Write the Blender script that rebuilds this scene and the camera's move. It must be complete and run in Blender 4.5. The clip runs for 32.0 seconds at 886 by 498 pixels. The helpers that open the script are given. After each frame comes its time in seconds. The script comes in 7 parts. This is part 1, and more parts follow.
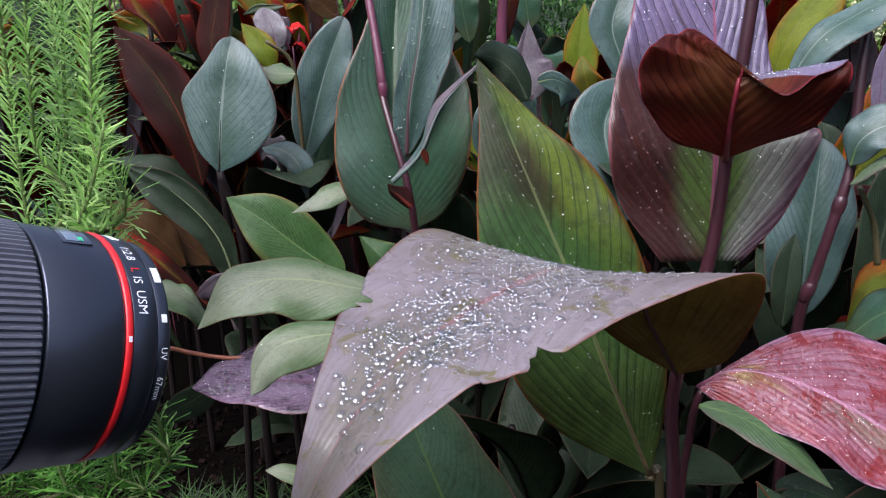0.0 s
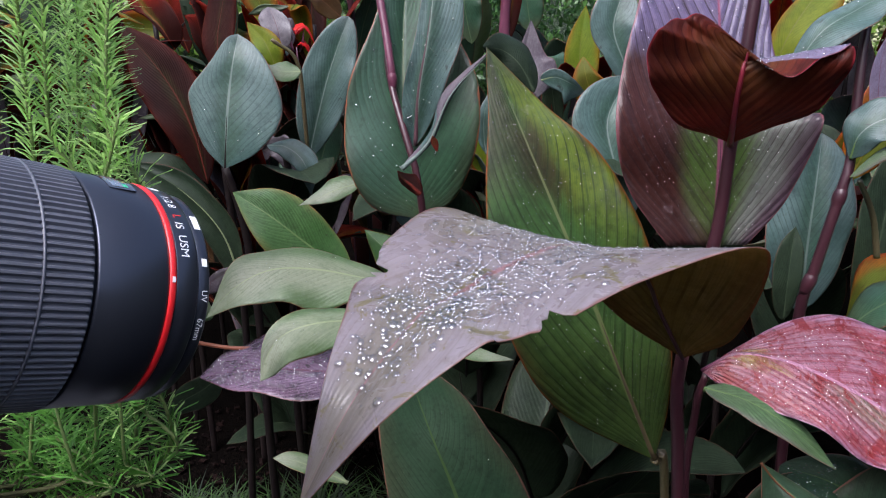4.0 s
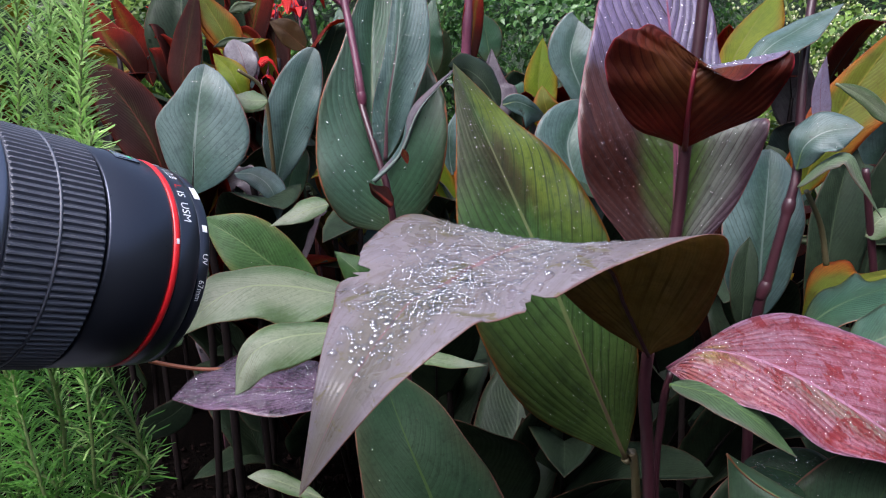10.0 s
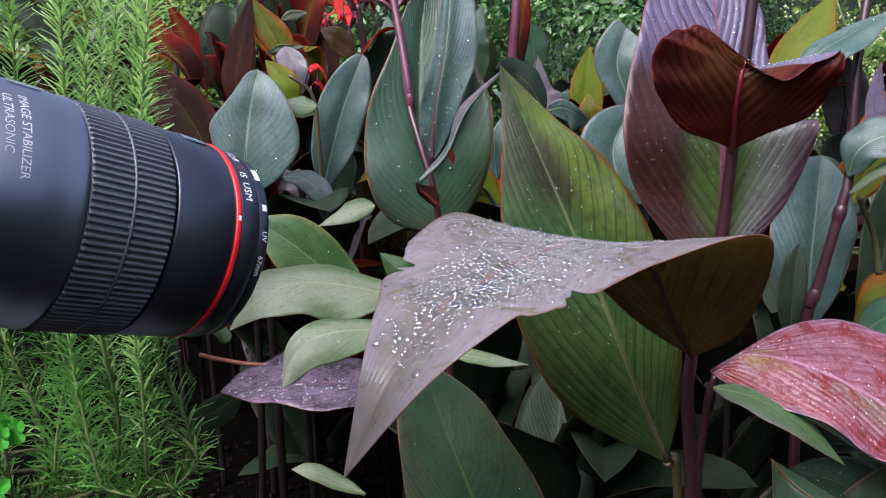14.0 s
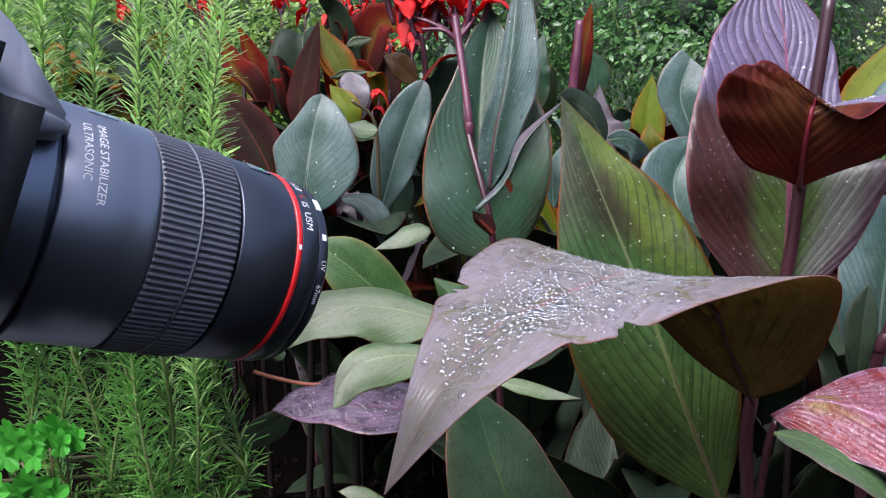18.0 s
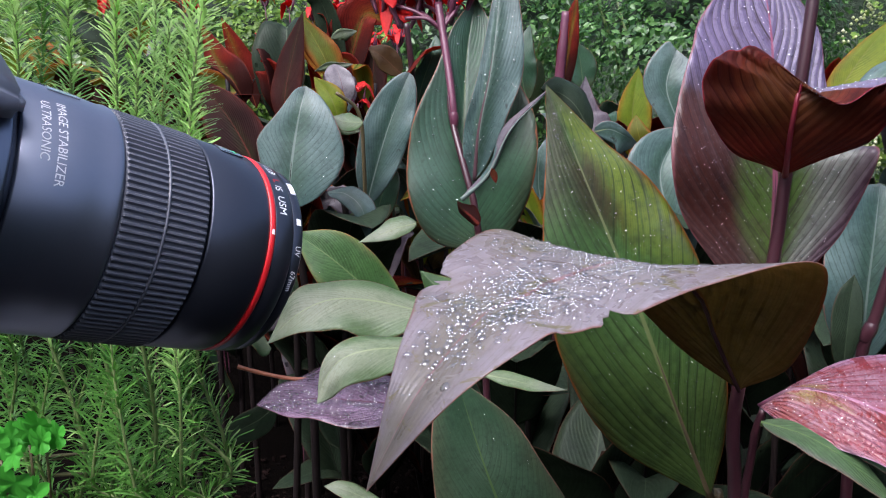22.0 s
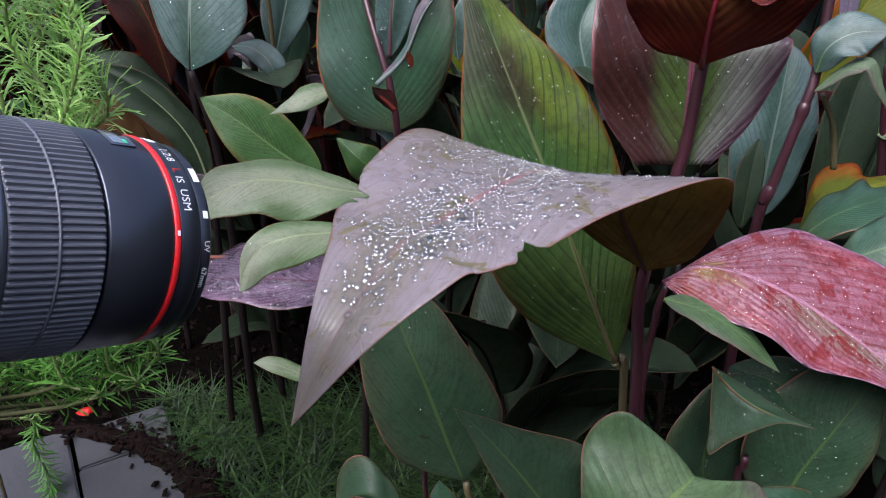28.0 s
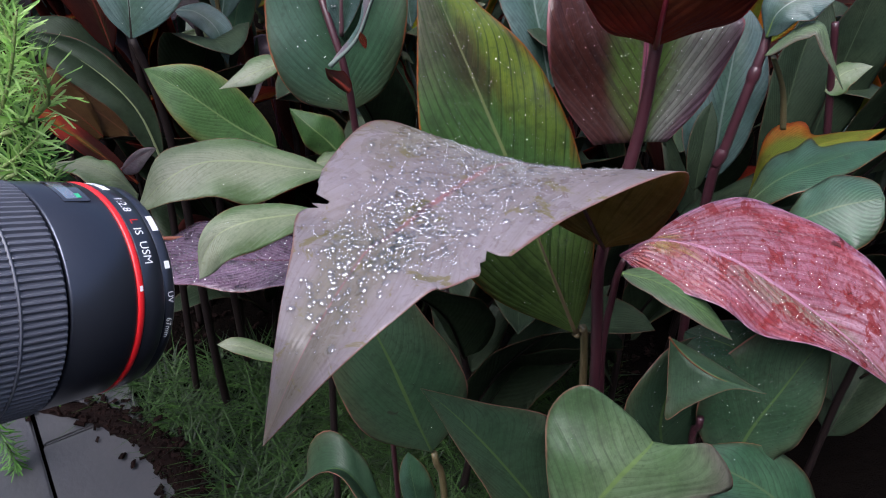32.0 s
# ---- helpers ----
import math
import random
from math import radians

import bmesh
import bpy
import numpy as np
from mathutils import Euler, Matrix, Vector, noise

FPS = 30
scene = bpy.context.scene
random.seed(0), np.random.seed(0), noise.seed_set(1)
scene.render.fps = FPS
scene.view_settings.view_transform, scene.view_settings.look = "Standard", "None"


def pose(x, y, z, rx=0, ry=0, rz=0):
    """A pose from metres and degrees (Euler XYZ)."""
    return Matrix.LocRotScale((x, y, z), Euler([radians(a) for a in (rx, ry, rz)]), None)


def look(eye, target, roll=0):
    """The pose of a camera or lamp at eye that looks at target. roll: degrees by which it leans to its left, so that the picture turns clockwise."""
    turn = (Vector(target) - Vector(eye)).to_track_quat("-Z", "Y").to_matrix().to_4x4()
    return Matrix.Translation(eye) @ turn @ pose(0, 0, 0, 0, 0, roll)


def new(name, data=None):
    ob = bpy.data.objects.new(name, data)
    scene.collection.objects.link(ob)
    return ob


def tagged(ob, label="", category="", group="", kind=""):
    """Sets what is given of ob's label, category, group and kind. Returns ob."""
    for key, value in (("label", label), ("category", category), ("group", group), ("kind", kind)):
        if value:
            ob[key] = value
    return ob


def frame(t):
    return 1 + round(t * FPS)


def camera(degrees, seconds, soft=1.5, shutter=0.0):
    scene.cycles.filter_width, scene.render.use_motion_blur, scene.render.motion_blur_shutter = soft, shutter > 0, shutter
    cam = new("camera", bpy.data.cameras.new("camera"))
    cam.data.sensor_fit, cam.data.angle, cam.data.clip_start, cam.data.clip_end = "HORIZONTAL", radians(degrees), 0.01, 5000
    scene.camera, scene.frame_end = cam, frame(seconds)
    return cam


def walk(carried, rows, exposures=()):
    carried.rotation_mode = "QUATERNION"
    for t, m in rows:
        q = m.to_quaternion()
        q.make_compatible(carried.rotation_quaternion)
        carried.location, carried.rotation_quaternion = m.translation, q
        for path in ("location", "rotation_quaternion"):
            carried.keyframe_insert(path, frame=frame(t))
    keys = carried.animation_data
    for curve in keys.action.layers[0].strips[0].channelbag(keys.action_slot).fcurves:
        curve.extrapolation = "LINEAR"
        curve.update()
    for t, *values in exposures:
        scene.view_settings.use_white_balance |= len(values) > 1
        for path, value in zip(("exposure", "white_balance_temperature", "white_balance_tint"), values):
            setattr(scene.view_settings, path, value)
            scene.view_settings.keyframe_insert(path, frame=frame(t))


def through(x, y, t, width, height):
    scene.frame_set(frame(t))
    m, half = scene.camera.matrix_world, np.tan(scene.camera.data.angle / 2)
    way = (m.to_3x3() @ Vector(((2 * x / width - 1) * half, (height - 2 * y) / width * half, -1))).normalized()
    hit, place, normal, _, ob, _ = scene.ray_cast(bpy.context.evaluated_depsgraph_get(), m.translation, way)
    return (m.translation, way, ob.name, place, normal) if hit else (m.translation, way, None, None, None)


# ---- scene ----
cam = camera(63.0, 32.0, soft=1.1)
PATH = [
    (0, (0.02, -0.008, 1.161), (-0.011, 1.851, 0.423), -0.2),
    (0.5, (0.023, -0.008, 1.16), (-0.022, 1.847, 0.413), -0.4),
    (1, (0.02, -0.01, 1.158), (-0.023, 1.844, 0.409), -0.2),
    (1.5, (0.017, -0.012, 1.156), (-0.023, 1.842, 0.408), -0.1),
    (2, (0.013, -0.013, 1.155), (-0.019, 1.842, 0.408), 0.0),
    (2.5, (0.012, -0.016, 1.154), (-0.019, 1.839, 0.409), -0.0),
    (4.5, (0.009, -0.027, 1.144), (-0.004, 1.845, 0.44), 0.1),
    (5, (0.008, -0.029, 1.142), (0.011, 1.847, 0.45), 0.1),
    (5.5, (0.007, -0.033, 1.139), (0.024, 1.849, 0.461), 0.1),
    (6, (0.011, -0.036, 1.138), (0.037, 1.849, 0.468), 0.1),
    (6.5, (0.01, -0.037, 1.138), (0.051, 1.849, 0.474), 0.1),
    (7, (0.009, -0.041, 1.136), (0.071, 1.849, 0.484), 0.2),
    (7.5, (0.009, -0.043, 1.134), (0.078, 1.85, 0.492), 0.1),
    (8, (0.01, -0.045, 1.132), (0.09, 1.85, 0.5), 0.1),
    (8.5, (0.007, -0.047, 1.132), (0.094, 1.849, 0.503), 0.0),
    (9, (0.006, -0.05, 1.131), (0.095, 1.849, 0.508), -0.0),
    (9.5, (0.003, -0.051, 1.13), (0.087, 1.849, 0.511), -0.1),
    (10, (0.002, -0.052, 1.128), (0.081, 1.849, 0.511), -0.2),
    (10.5, (0.0, -0.053, 1.127), (0.07, 1.848, 0.51), -0.2),
    (11, (0.001, -0.054, 1.127), (0.06, 1.848, 0.51), -0.2),
    (11.5, (-0.001, -0.056, 1.128), (0.054, 1.847, 0.512), -0.2),
    (12, (0.0, -0.058, 1.127), (0.046, 1.846, 0.515), -0.1),
    (12.5, (0.001, -0.059, 1.126), (0.035, 1.845, 0.517), -0.2),
    (13, (0.002, -0.062, 1.123), (0.022, 1.846, 0.522), -0.1),
    (13.5, (0.001, -0.064, 1.122), (-0.002, 1.846, 0.527), -0.2),
    (14, (0.0, -0.065, 1.121), (-0.038, 1.845, 0.532), -0.3),
    (14.5, (-0.002, -0.066, 1.12), (-0.082, 1.848, 0.544), -0.4),
    (15, (-0.004, -0.066, 1.121), (-0.119, 1.85, 0.56), -0.3),
    (15.5, (-0.004, -0.065, 1.12), (-0.149, 1.854, 0.575), -0.2),
    (17.5, (-0.001, -0.064, 1.124), (-0.202, 1.856, 0.6), 0.4),
    (18, (-0.001, -0.064, 1.125), (-0.189, 1.856, 0.598), 0.5),
    (18.5, (-0.001, -0.063, 1.124), (-0.182, 1.857, 0.592), 0.6),
    (19, (-0.002, -0.066, 1.124), (-0.179, 1.854, 0.59), 0.6),
    (19.5, (-0.004, -0.065, 1.124), (-0.178, 1.853, 0.588), 0.6),
    (20, (-0.003, -0.066, 1.124), (-0.174, 1.854, 0.59), 0.6),
    (20.5, (-0.002, -0.064, 1.123), (-0.175, 1.856, 0.591), 0.5),
    (21, (-0.002, -0.065, 1.122), (-0.171, 1.855, 0.59), 0.4),
    (21.5, (0.0, -0.061, 1.121), (-0.165, 1.859, 0.586), 0.4),
    (22, (0.002, -0.057, 1.119), (-0.154, 1.863, 0.58), 0.4),
    (22.5, (0.004, -0.053, 1.118), (-0.141, 1.866, 0.575), 0.4),
    (23, (0.004, -0.05, 1.117), (-0.127, 1.869, 0.568), 0.4),
    (23.5, (0.005, -0.047, 1.122), (-0.11, 1.865, 0.547), 0.4),
    (24, (0.008, -0.043, 1.122), (-0.099, 1.862, 0.522), 0.3),
    (24.5, (0.007, -0.041, 1.125), (-0.08, 1.851, 0.482), 0.4),
    (25, (0.005, -0.039, 1.131), (-0.058, 1.836, 0.438), 0.3),
    (25.5, (0.007, -0.037, 1.137), (-0.038, 1.82, 0.396), 0.3),
    (27.5, (0.003, -0.033, 1.164), (0.047, 1.736, 0.232), 1.3),
    (28, (0.002, -0.032, 1.171), (0.074, 1.71, 0.191), 1.4),
    (28.5, (0.002, -0.03, 1.177), (0.101, 1.693, 0.166), 1.6),
    (29, (0.001, -0.029, 1.181), (0.121, 1.684, 0.155), 1.6),
    (29.5, (0.002, -0.026, 1.185), (0.137, 1.676, 0.143), 1.6),
    (30, (-0.001, -0.023, 1.191), (0.151, 1.662, 0.123), 1.7),
    (30.5, (0.001, -0.023, 1.193), (0.161, 1.649, 0.107), 1.6),
    (31, (0.001, -0.02, 1.196), (0.17, 1.64, 0.093), 1.5),
    (31.5, (0.002, -0.018, 1.198), (0.179, 1.637, 0.089), 1.6),
    (32, (0.0, -0.016, 1.2), (0.184, 1.639, 0.093), 1.5),
]
EXPOSURE = [(t, stops, 5950, 10) for t, stops in ((0, 0.78), (15, 0.84), (18, 0.96), (25, 0.96), (28, 0.76), (32, 0.72))]
walk(cam, [(t, look(eye, target, roll)) for t, eye, target, roll in PATH], EXPOSURE)

# ---- world and light ----
SUN_UP, SUN_AZ = 60.0, 215.0
world = bpy.data.worlds.new("overcast_sky")
scene.world = world
world.use_nodes = True
wn = world.node_tree.nodes
sky = wn.new("ShaderNodeTexSky")
sky.sky_type, sky.sun_disc = "NISHITA", False
sky.sun_elevation, sky.sun_rotation = radians(SUN_UP), radians(SUN_AZ)
sky.air_density, sky.dust_density, sky.ozone_density = 0.8, 7.0, 1.0
wn["Background"].inputs[1].default_value = 0.15
world.node_tree.links.new(sky.outputs[0], wn["Background"].inputs[0])
sun_data = bpy.data.lights.new("sun", "SUN")
sun_data.energy, sun_data.angle, sun_data.color = 2.4, radians(44), (1.0, 0.95, 1.06)
sun = new("sun", sun_data)
sun.matrix_world = look((-1.6, -1.7, 5.6), (0.0, 0.6, 0.9))


# ---- materials ----
class Net:
    """A short way to write node materials."""

    def __init__(self, name):
        self.mat = bpy.data.materials.new(name)
        self.mat.use_nodes = True
        self.t = self.mat.node_tree
        self.t.nodes.clear()
        self.out = self.t.nodes.new("ShaderNodeOutputMaterial")

    def put(self, socket, value):
        if isinstance(value, bpy.types.NodeSocket):
            self.t.links.new(value, socket)
        elif isinstance(value, (tuple, list)) and len(value) == 3 and len(socket.default_value) == 4:
            socket.default_value = (*value, 1.0)
        else:
            socket.default_value = value

    def node(self, kind, **inputs):
        n = self.t.nodes.new(kind)
        for k, v in inputs.items():
            self.put(n.inputs[k.replace("_", " ")], v)
        return n

    def math(self, op, a, b=0.0, c=0.0):
        n = self.t.nodes.new("ShaderNodeMath")
        n.operation = op
        for s, v in zip(n.inputs, (a, b, c)):
            self.put(s, v)
        return n.outputs[0]

    def mix(self, f, a, b, mode="MIX"):
        n = self.t.nodes.new("ShaderNodeMix")
        n.data_type, n.blend_type = "RGBA", mode
        self.put(n.inputs[0], f), self.put(n.inputs[6], a), self.put(n.inputs[7], b)
        return n.outputs[2]

    def ramp(self, x, lo, hi):
        n = self.t.nodes.new("ShaderNodeMapRange")
        n.interpolation_type = "SMOOTHSTEP"
        self.put(n.inputs[0], x), self.put(n.inputs[1], lo), self.put(n.inputs[2], hi)
        return n.outputs[0]

    def noise(self, scale, detail=4.0, rough=0.55, vec=None, warp=0.0):
        n = self.node("ShaderNodeTexNoise", Scale=scale, Detail=detail, Roughness=rough, Distortion=warp)
        if vec is None:
            vec = self.node("ShaderNodeTexCoord").outputs["Object"]
        self.put(n.inputs["Vector"], vec)
        return n.outputs[0]

    def bump(self, h, strength, dist, normal=None):
        n = self.node("ShaderNodeBump", Strength=strength, Distance=dist, Height=h)
        if normal is not None:
            self.put(n.inputs["Normal"], normal)
        return n.outputs[0]

    def done(self, shader):
        self.t.links.new(shader, self.out.inputs[0])
        return self.mat


def plain(name, color, rough=0.5, metal=0.0, spec=0.5, vary=0.25, scale=30.0, bump=0.2, dist=0.0004, other=None, island=0.0):
    n = Net(name)
    a = n.noise(scale)
    b = n.noise(scale * 9, 3)
    dark = tuple(c * (1 - vary) for c in color)
    col = n.mix(a, dark, other or tuple(min(1, c * (1 + vary)) for c in color))
    col = n.mix(n.math("MULTIPLY", b, 0.35 * vary), col, (0.01, 0.01, 0.01))
    if island:
        r = n.node("ShaderNodeNewGeometry").outputs["Random Per Island"]
        col = n.mix(n.math("MULTIPLY", r, island), col, tuple(c * 0.35 for c in color))
    bs = n.node("ShaderNodeBsdfPrincipled", Base_Color=col, Metallic=metal,
                Roughness=n.math("ADD", rough - 0.06, n.math("MULTIPLY", b, 0.12)), Specular_IOR_Level=spec,
                Normal=n.bump(n.math("ADD", a, n.math("MULTIPLY", b, 0.6)), bump, dist))
    return n.done(bs.outputs[0])


def leaf_mat(name, main, dark, light, rib, edge=(0.16, 0.04, 0.03), rough=0.38, through=0.3, glow=None, veins=24, lines=0.35, blotch=0.5,
             gloss=0.32, wet=0.0, spots=None, spot_at=0.62, spot_size=26.0, zones=(), corrug=0.22, sweep=0.40, sharp=0.80, streaks=0.5, rim=0.975, ridge=0.35, glow_mix=0.6, rough_wet=0.0):
    """Blade of a canna: lateral veins that sweep from the rib to the edge, streaks between them, blotches, a coloured rim,
    and light that shines through. zones: (colour, strength, (axis, from, to), ...) with axis u (stalk to tip), v (across) or a (rib to edge)."""
    n = Net(name)
    uv = n.node("ShaderNodeUVMap")
    uv.uv_map = "blade"
    sep = n.node("ShaderNodeSeparateXYZ", Vector=uv.outputs[0])
    u, v = sep.outputs[0], sep.outputs[1]
    av = n.math("ABSOLUTE", v)
    rnd = n.node("ShaderNodeObjectInfo").outputs["Random"]
    wob = n.noise(7.0, 3)
    big = n.noise(9.0, 3, 0.6)
    mid = n.noise(45.0, 4, 0.6)
    grain = n.noise(420.0, 2)
    worn = n.ramp(n.noise(18.0, 3, 0.6), 0.25, 0.7)
    swept = n.math("SUBTRACT", u, n.math("MULTIPLY", n.math("POWER", av, 1.15), sweep))
    q = n.math("ADD", swept, n.math("MULTIPLY", wob, 0.07))
    broad = n.math("SINE", n.math("MULTIPLY", q, veins * 6.283))
    fine = n.math("SINE", n.math("MULTIPLY", q, veins * 5 * 6.283))
    line = n.math("MULTIPLY", n.ramp(broad, sharp, 1.0), n.math("ADD", 0.3, n.math("MULTIPLY", worn, 0.7)))
    hair = n.ramp(fine, 0.2, 1.0)
    along = n.node("ShaderNodeCombineXYZ", X=n.math("MULTIPLY", q, veins * 1.6), Y=n.math("MULTIPLY", v, 1.6), Z=n.math("MULTIPLY", rnd, 40.0))
    streak = n.noise(1.0, 5, 0.65, vec=along.outputs[0])
    fuzzy = n.math("MULTIPLY", n.math("SUBTRACT", n.math("ADD", n.math("MULTIPLY", big, 0.6), n.math("MULTIPLY", streak, 0.4)), 0.5), 0.9)
    axes = {"u": n.math("ADD", u, n.math("MULTIPLY", fuzzy, 0.7)), "v": n.math("ADD", v, fuzzy), "a": n.math("ADD", av, fuzzy)}
    col = n.mix(n.ramp(big, 0.35, 0.68), main, light)
    for tint, power, *where in zones:
        f = power
        for axis, lo, hi in where:
            f = n.math("MULTIPLY", f, n.ramp(axes[axis], lo, hi))
        col = n.mix(f, col, tint)
    shade = tuple(c * 0.42 + d * 0.25 for c, d in zip(main, dark))
    bright = tuple(min(1.0, c * 1.5) for c in light)
    col = n.mix(n.math("MULTIPLY", n.ramp(streak, 0.50, 0.72), streaks), col, shade)
    col = n.mix(n.math("MULTIPLY", n.ramp(streak, 0.46, 0.26), streaks * 0.55), col, bright)
    col = n.mix(n.math("MULTIPLY", n.ramp(mid, 0.45, 0.75), blotch), col, dark)
    col = n.mix(n.math("MULTIPLY", line, lines), col, dark)
    col = n.mix(n.math("MULTIPLY", hair, lines * 0.25), col, dark)
    speck = n.noise(190.0, 6, 0.7)
    col = n.mix(n.math("MULTIPLY", n.ramp(speck, 0.5, 0.72), 0.5), col, dark)
    col = n.mix(n.math("MULTIPLY", n.ramp(speck, 0.5, 0.3), 0.35), col, light)
    if spots:
        s = n.math("MULTIPLY", n.ramp(n.noise(spot_size, 5, 0.7, warp=0.6), spot_at, spot_at + 0.06), 0.85)
        col = n.mix(s, col, spots)
    hole = n.ramp(n.noise(75.0, 3, 0.5, warp=0.4), 0.70, 0.74)
    col = n.mix(n.math("MULTIPLY", hole, 0.7), col, (0.02, 0.012, 0.01))
    col = n.mix(n.math("MULTIPLY", n.ramp(grain, 0.3, 0.8), 0.16), col, dark)
    col = n.mix(n.math("MULTIPLY", rnd, 0.22), col, dark)
    taper = n.math("SUBTRACT", 0.05, n.math("MULTIPLY", u, 0.035))
    col = n.mix(n.math("SUBTRACT", 1.0, n.ramp(av, n.math("MULTIPLY", taper, 0.5), taper)), col, rib)
    brim = n.math("ADD", av, n.math("MULTIPLY", n.math("SUBTRACT", mid, 0.5), 0.08))
    col = n.mix(n.math("MULTIPLY", n.ramp(brim, rim, rim + 0.02), 0.85), col, edge)
    h = n.math("ADD", n.math("MULTIPLY", n.math("MULTIPLY", broad, n.math("ADD", 0.35, n.math("MULTIPLY", worn, 0.65))), -ridge), n.math("MULTIPLY", fine, 0.04))
    h = n.math("ADD", h, n.math("MULTIPLY", mid, 0.8))
    h = n.math("ADD", h, n.math("MULTIPLY", n.math("ADD", big, streak), 1.0))
    nor = n.bump(h, corrug, 0.002)
    nor = n.bump(grain, 0.15, 0.0003, nor)
    if wet:
        nor = n.bump(n.ramp(n.noise(230.0, 3, 0.5, warp=0.5), 0.45, 0.7), wet, 0.0008, nor)
    r = n.math("ADD", rough - 0.14, n.math("MULTIPLY", n.math("ADD", mid, streak), 0.2))
    if rough_wet:
        film = n.ramp(n.noise(38.0, 4, 0.6, warp=0.8), 0.46, 0.58)
        r = n.math("SUBTRACT", r, n.math("MULTIPLY", film, rough_wet))
    bs = n.node("ShaderNodeBsdfPrincipled", Base_Color=col, Roughness=r, Specular_IOR_Level=gloss, Normal=nor)
    tr = n.node("ShaderNodeBsdfTranslucent", Color=n.mix(glow_mix, col, glow or light), Normal=nor)
    mx = n.node("ShaderNodeMixShader", Fac=through)
    n.t.links.new(bs.outputs[0], mx.inputs[1])
    n.t.links.new(tr.outputs[0], mx.inputs[2])
    return n.done(mx.outputs[0])


def water_mat():
    n = Net("water")
    clear = n.node("ShaderNodeBsdfTransparent", Color=(0.97, 0.98, 0.98))
    bend = n.node("ShaderNodeBsdfRefraction", Color=(1, 1, 1), Roughness=0.02, IOR=1.33)
    shine = n.node("ShaderNodeBsdfGlossy", Color=(1, 1, 1), Roughness=0.06)
    body = n.node("ShaderNodeMixShader", Fac=0.12)
    n.t.links.new(clear.outputs[0], body.inputs[1])
    n.t.links.new(bend.outputs[0], body.inputs[2])
    rim = n.node("ShaderNodeLayerWeight", Blend=0.45).outputs["Fresnel"]
    mx = n.node("ShaderNodeMixShader", Fac=n.math("MINIMUM", n.math("ADD", n.math("MULTIPLY", rim, 0.42), 0.09), 0.5))
    n.t.links.new(body.outputs[0], mx.inputs[1])
    n.t.links.new(shine.outputs[0], mx.inputs[2])
    return n.done(mx.outputs[0])


def small_leaf_mat(name, a, b, through=0.3, rough=0.45):
    """Leaves and needles that are joined in one mesh, each with its own tint."""
    n = Net(name)
    r = n.node("ShaderNodeNewGeometry").outputs["Random Per Island"]
    col = n.mix(r, a, b)
    col = n.mix(n.math("MULTIPLY", n.noise(60.0), 0.4), col, tuple(c * 0.4 for c in a))
    bs = n.node("ShaderNodeBsdfPrincipled", Base_Color=col, Roughness=rough)
    tr = n.node("ShaderNodeBsdfTranslucent", Color=col)
    mx = n.node("ShaderNodeMixShader", Fac=through)
    n.t.links.new(bs.outputs[0], mx.inputs[1])
    n.t.links.new(tr.outputs[0], mx.inputs[2])
    return n.done(mx.outputs[0])


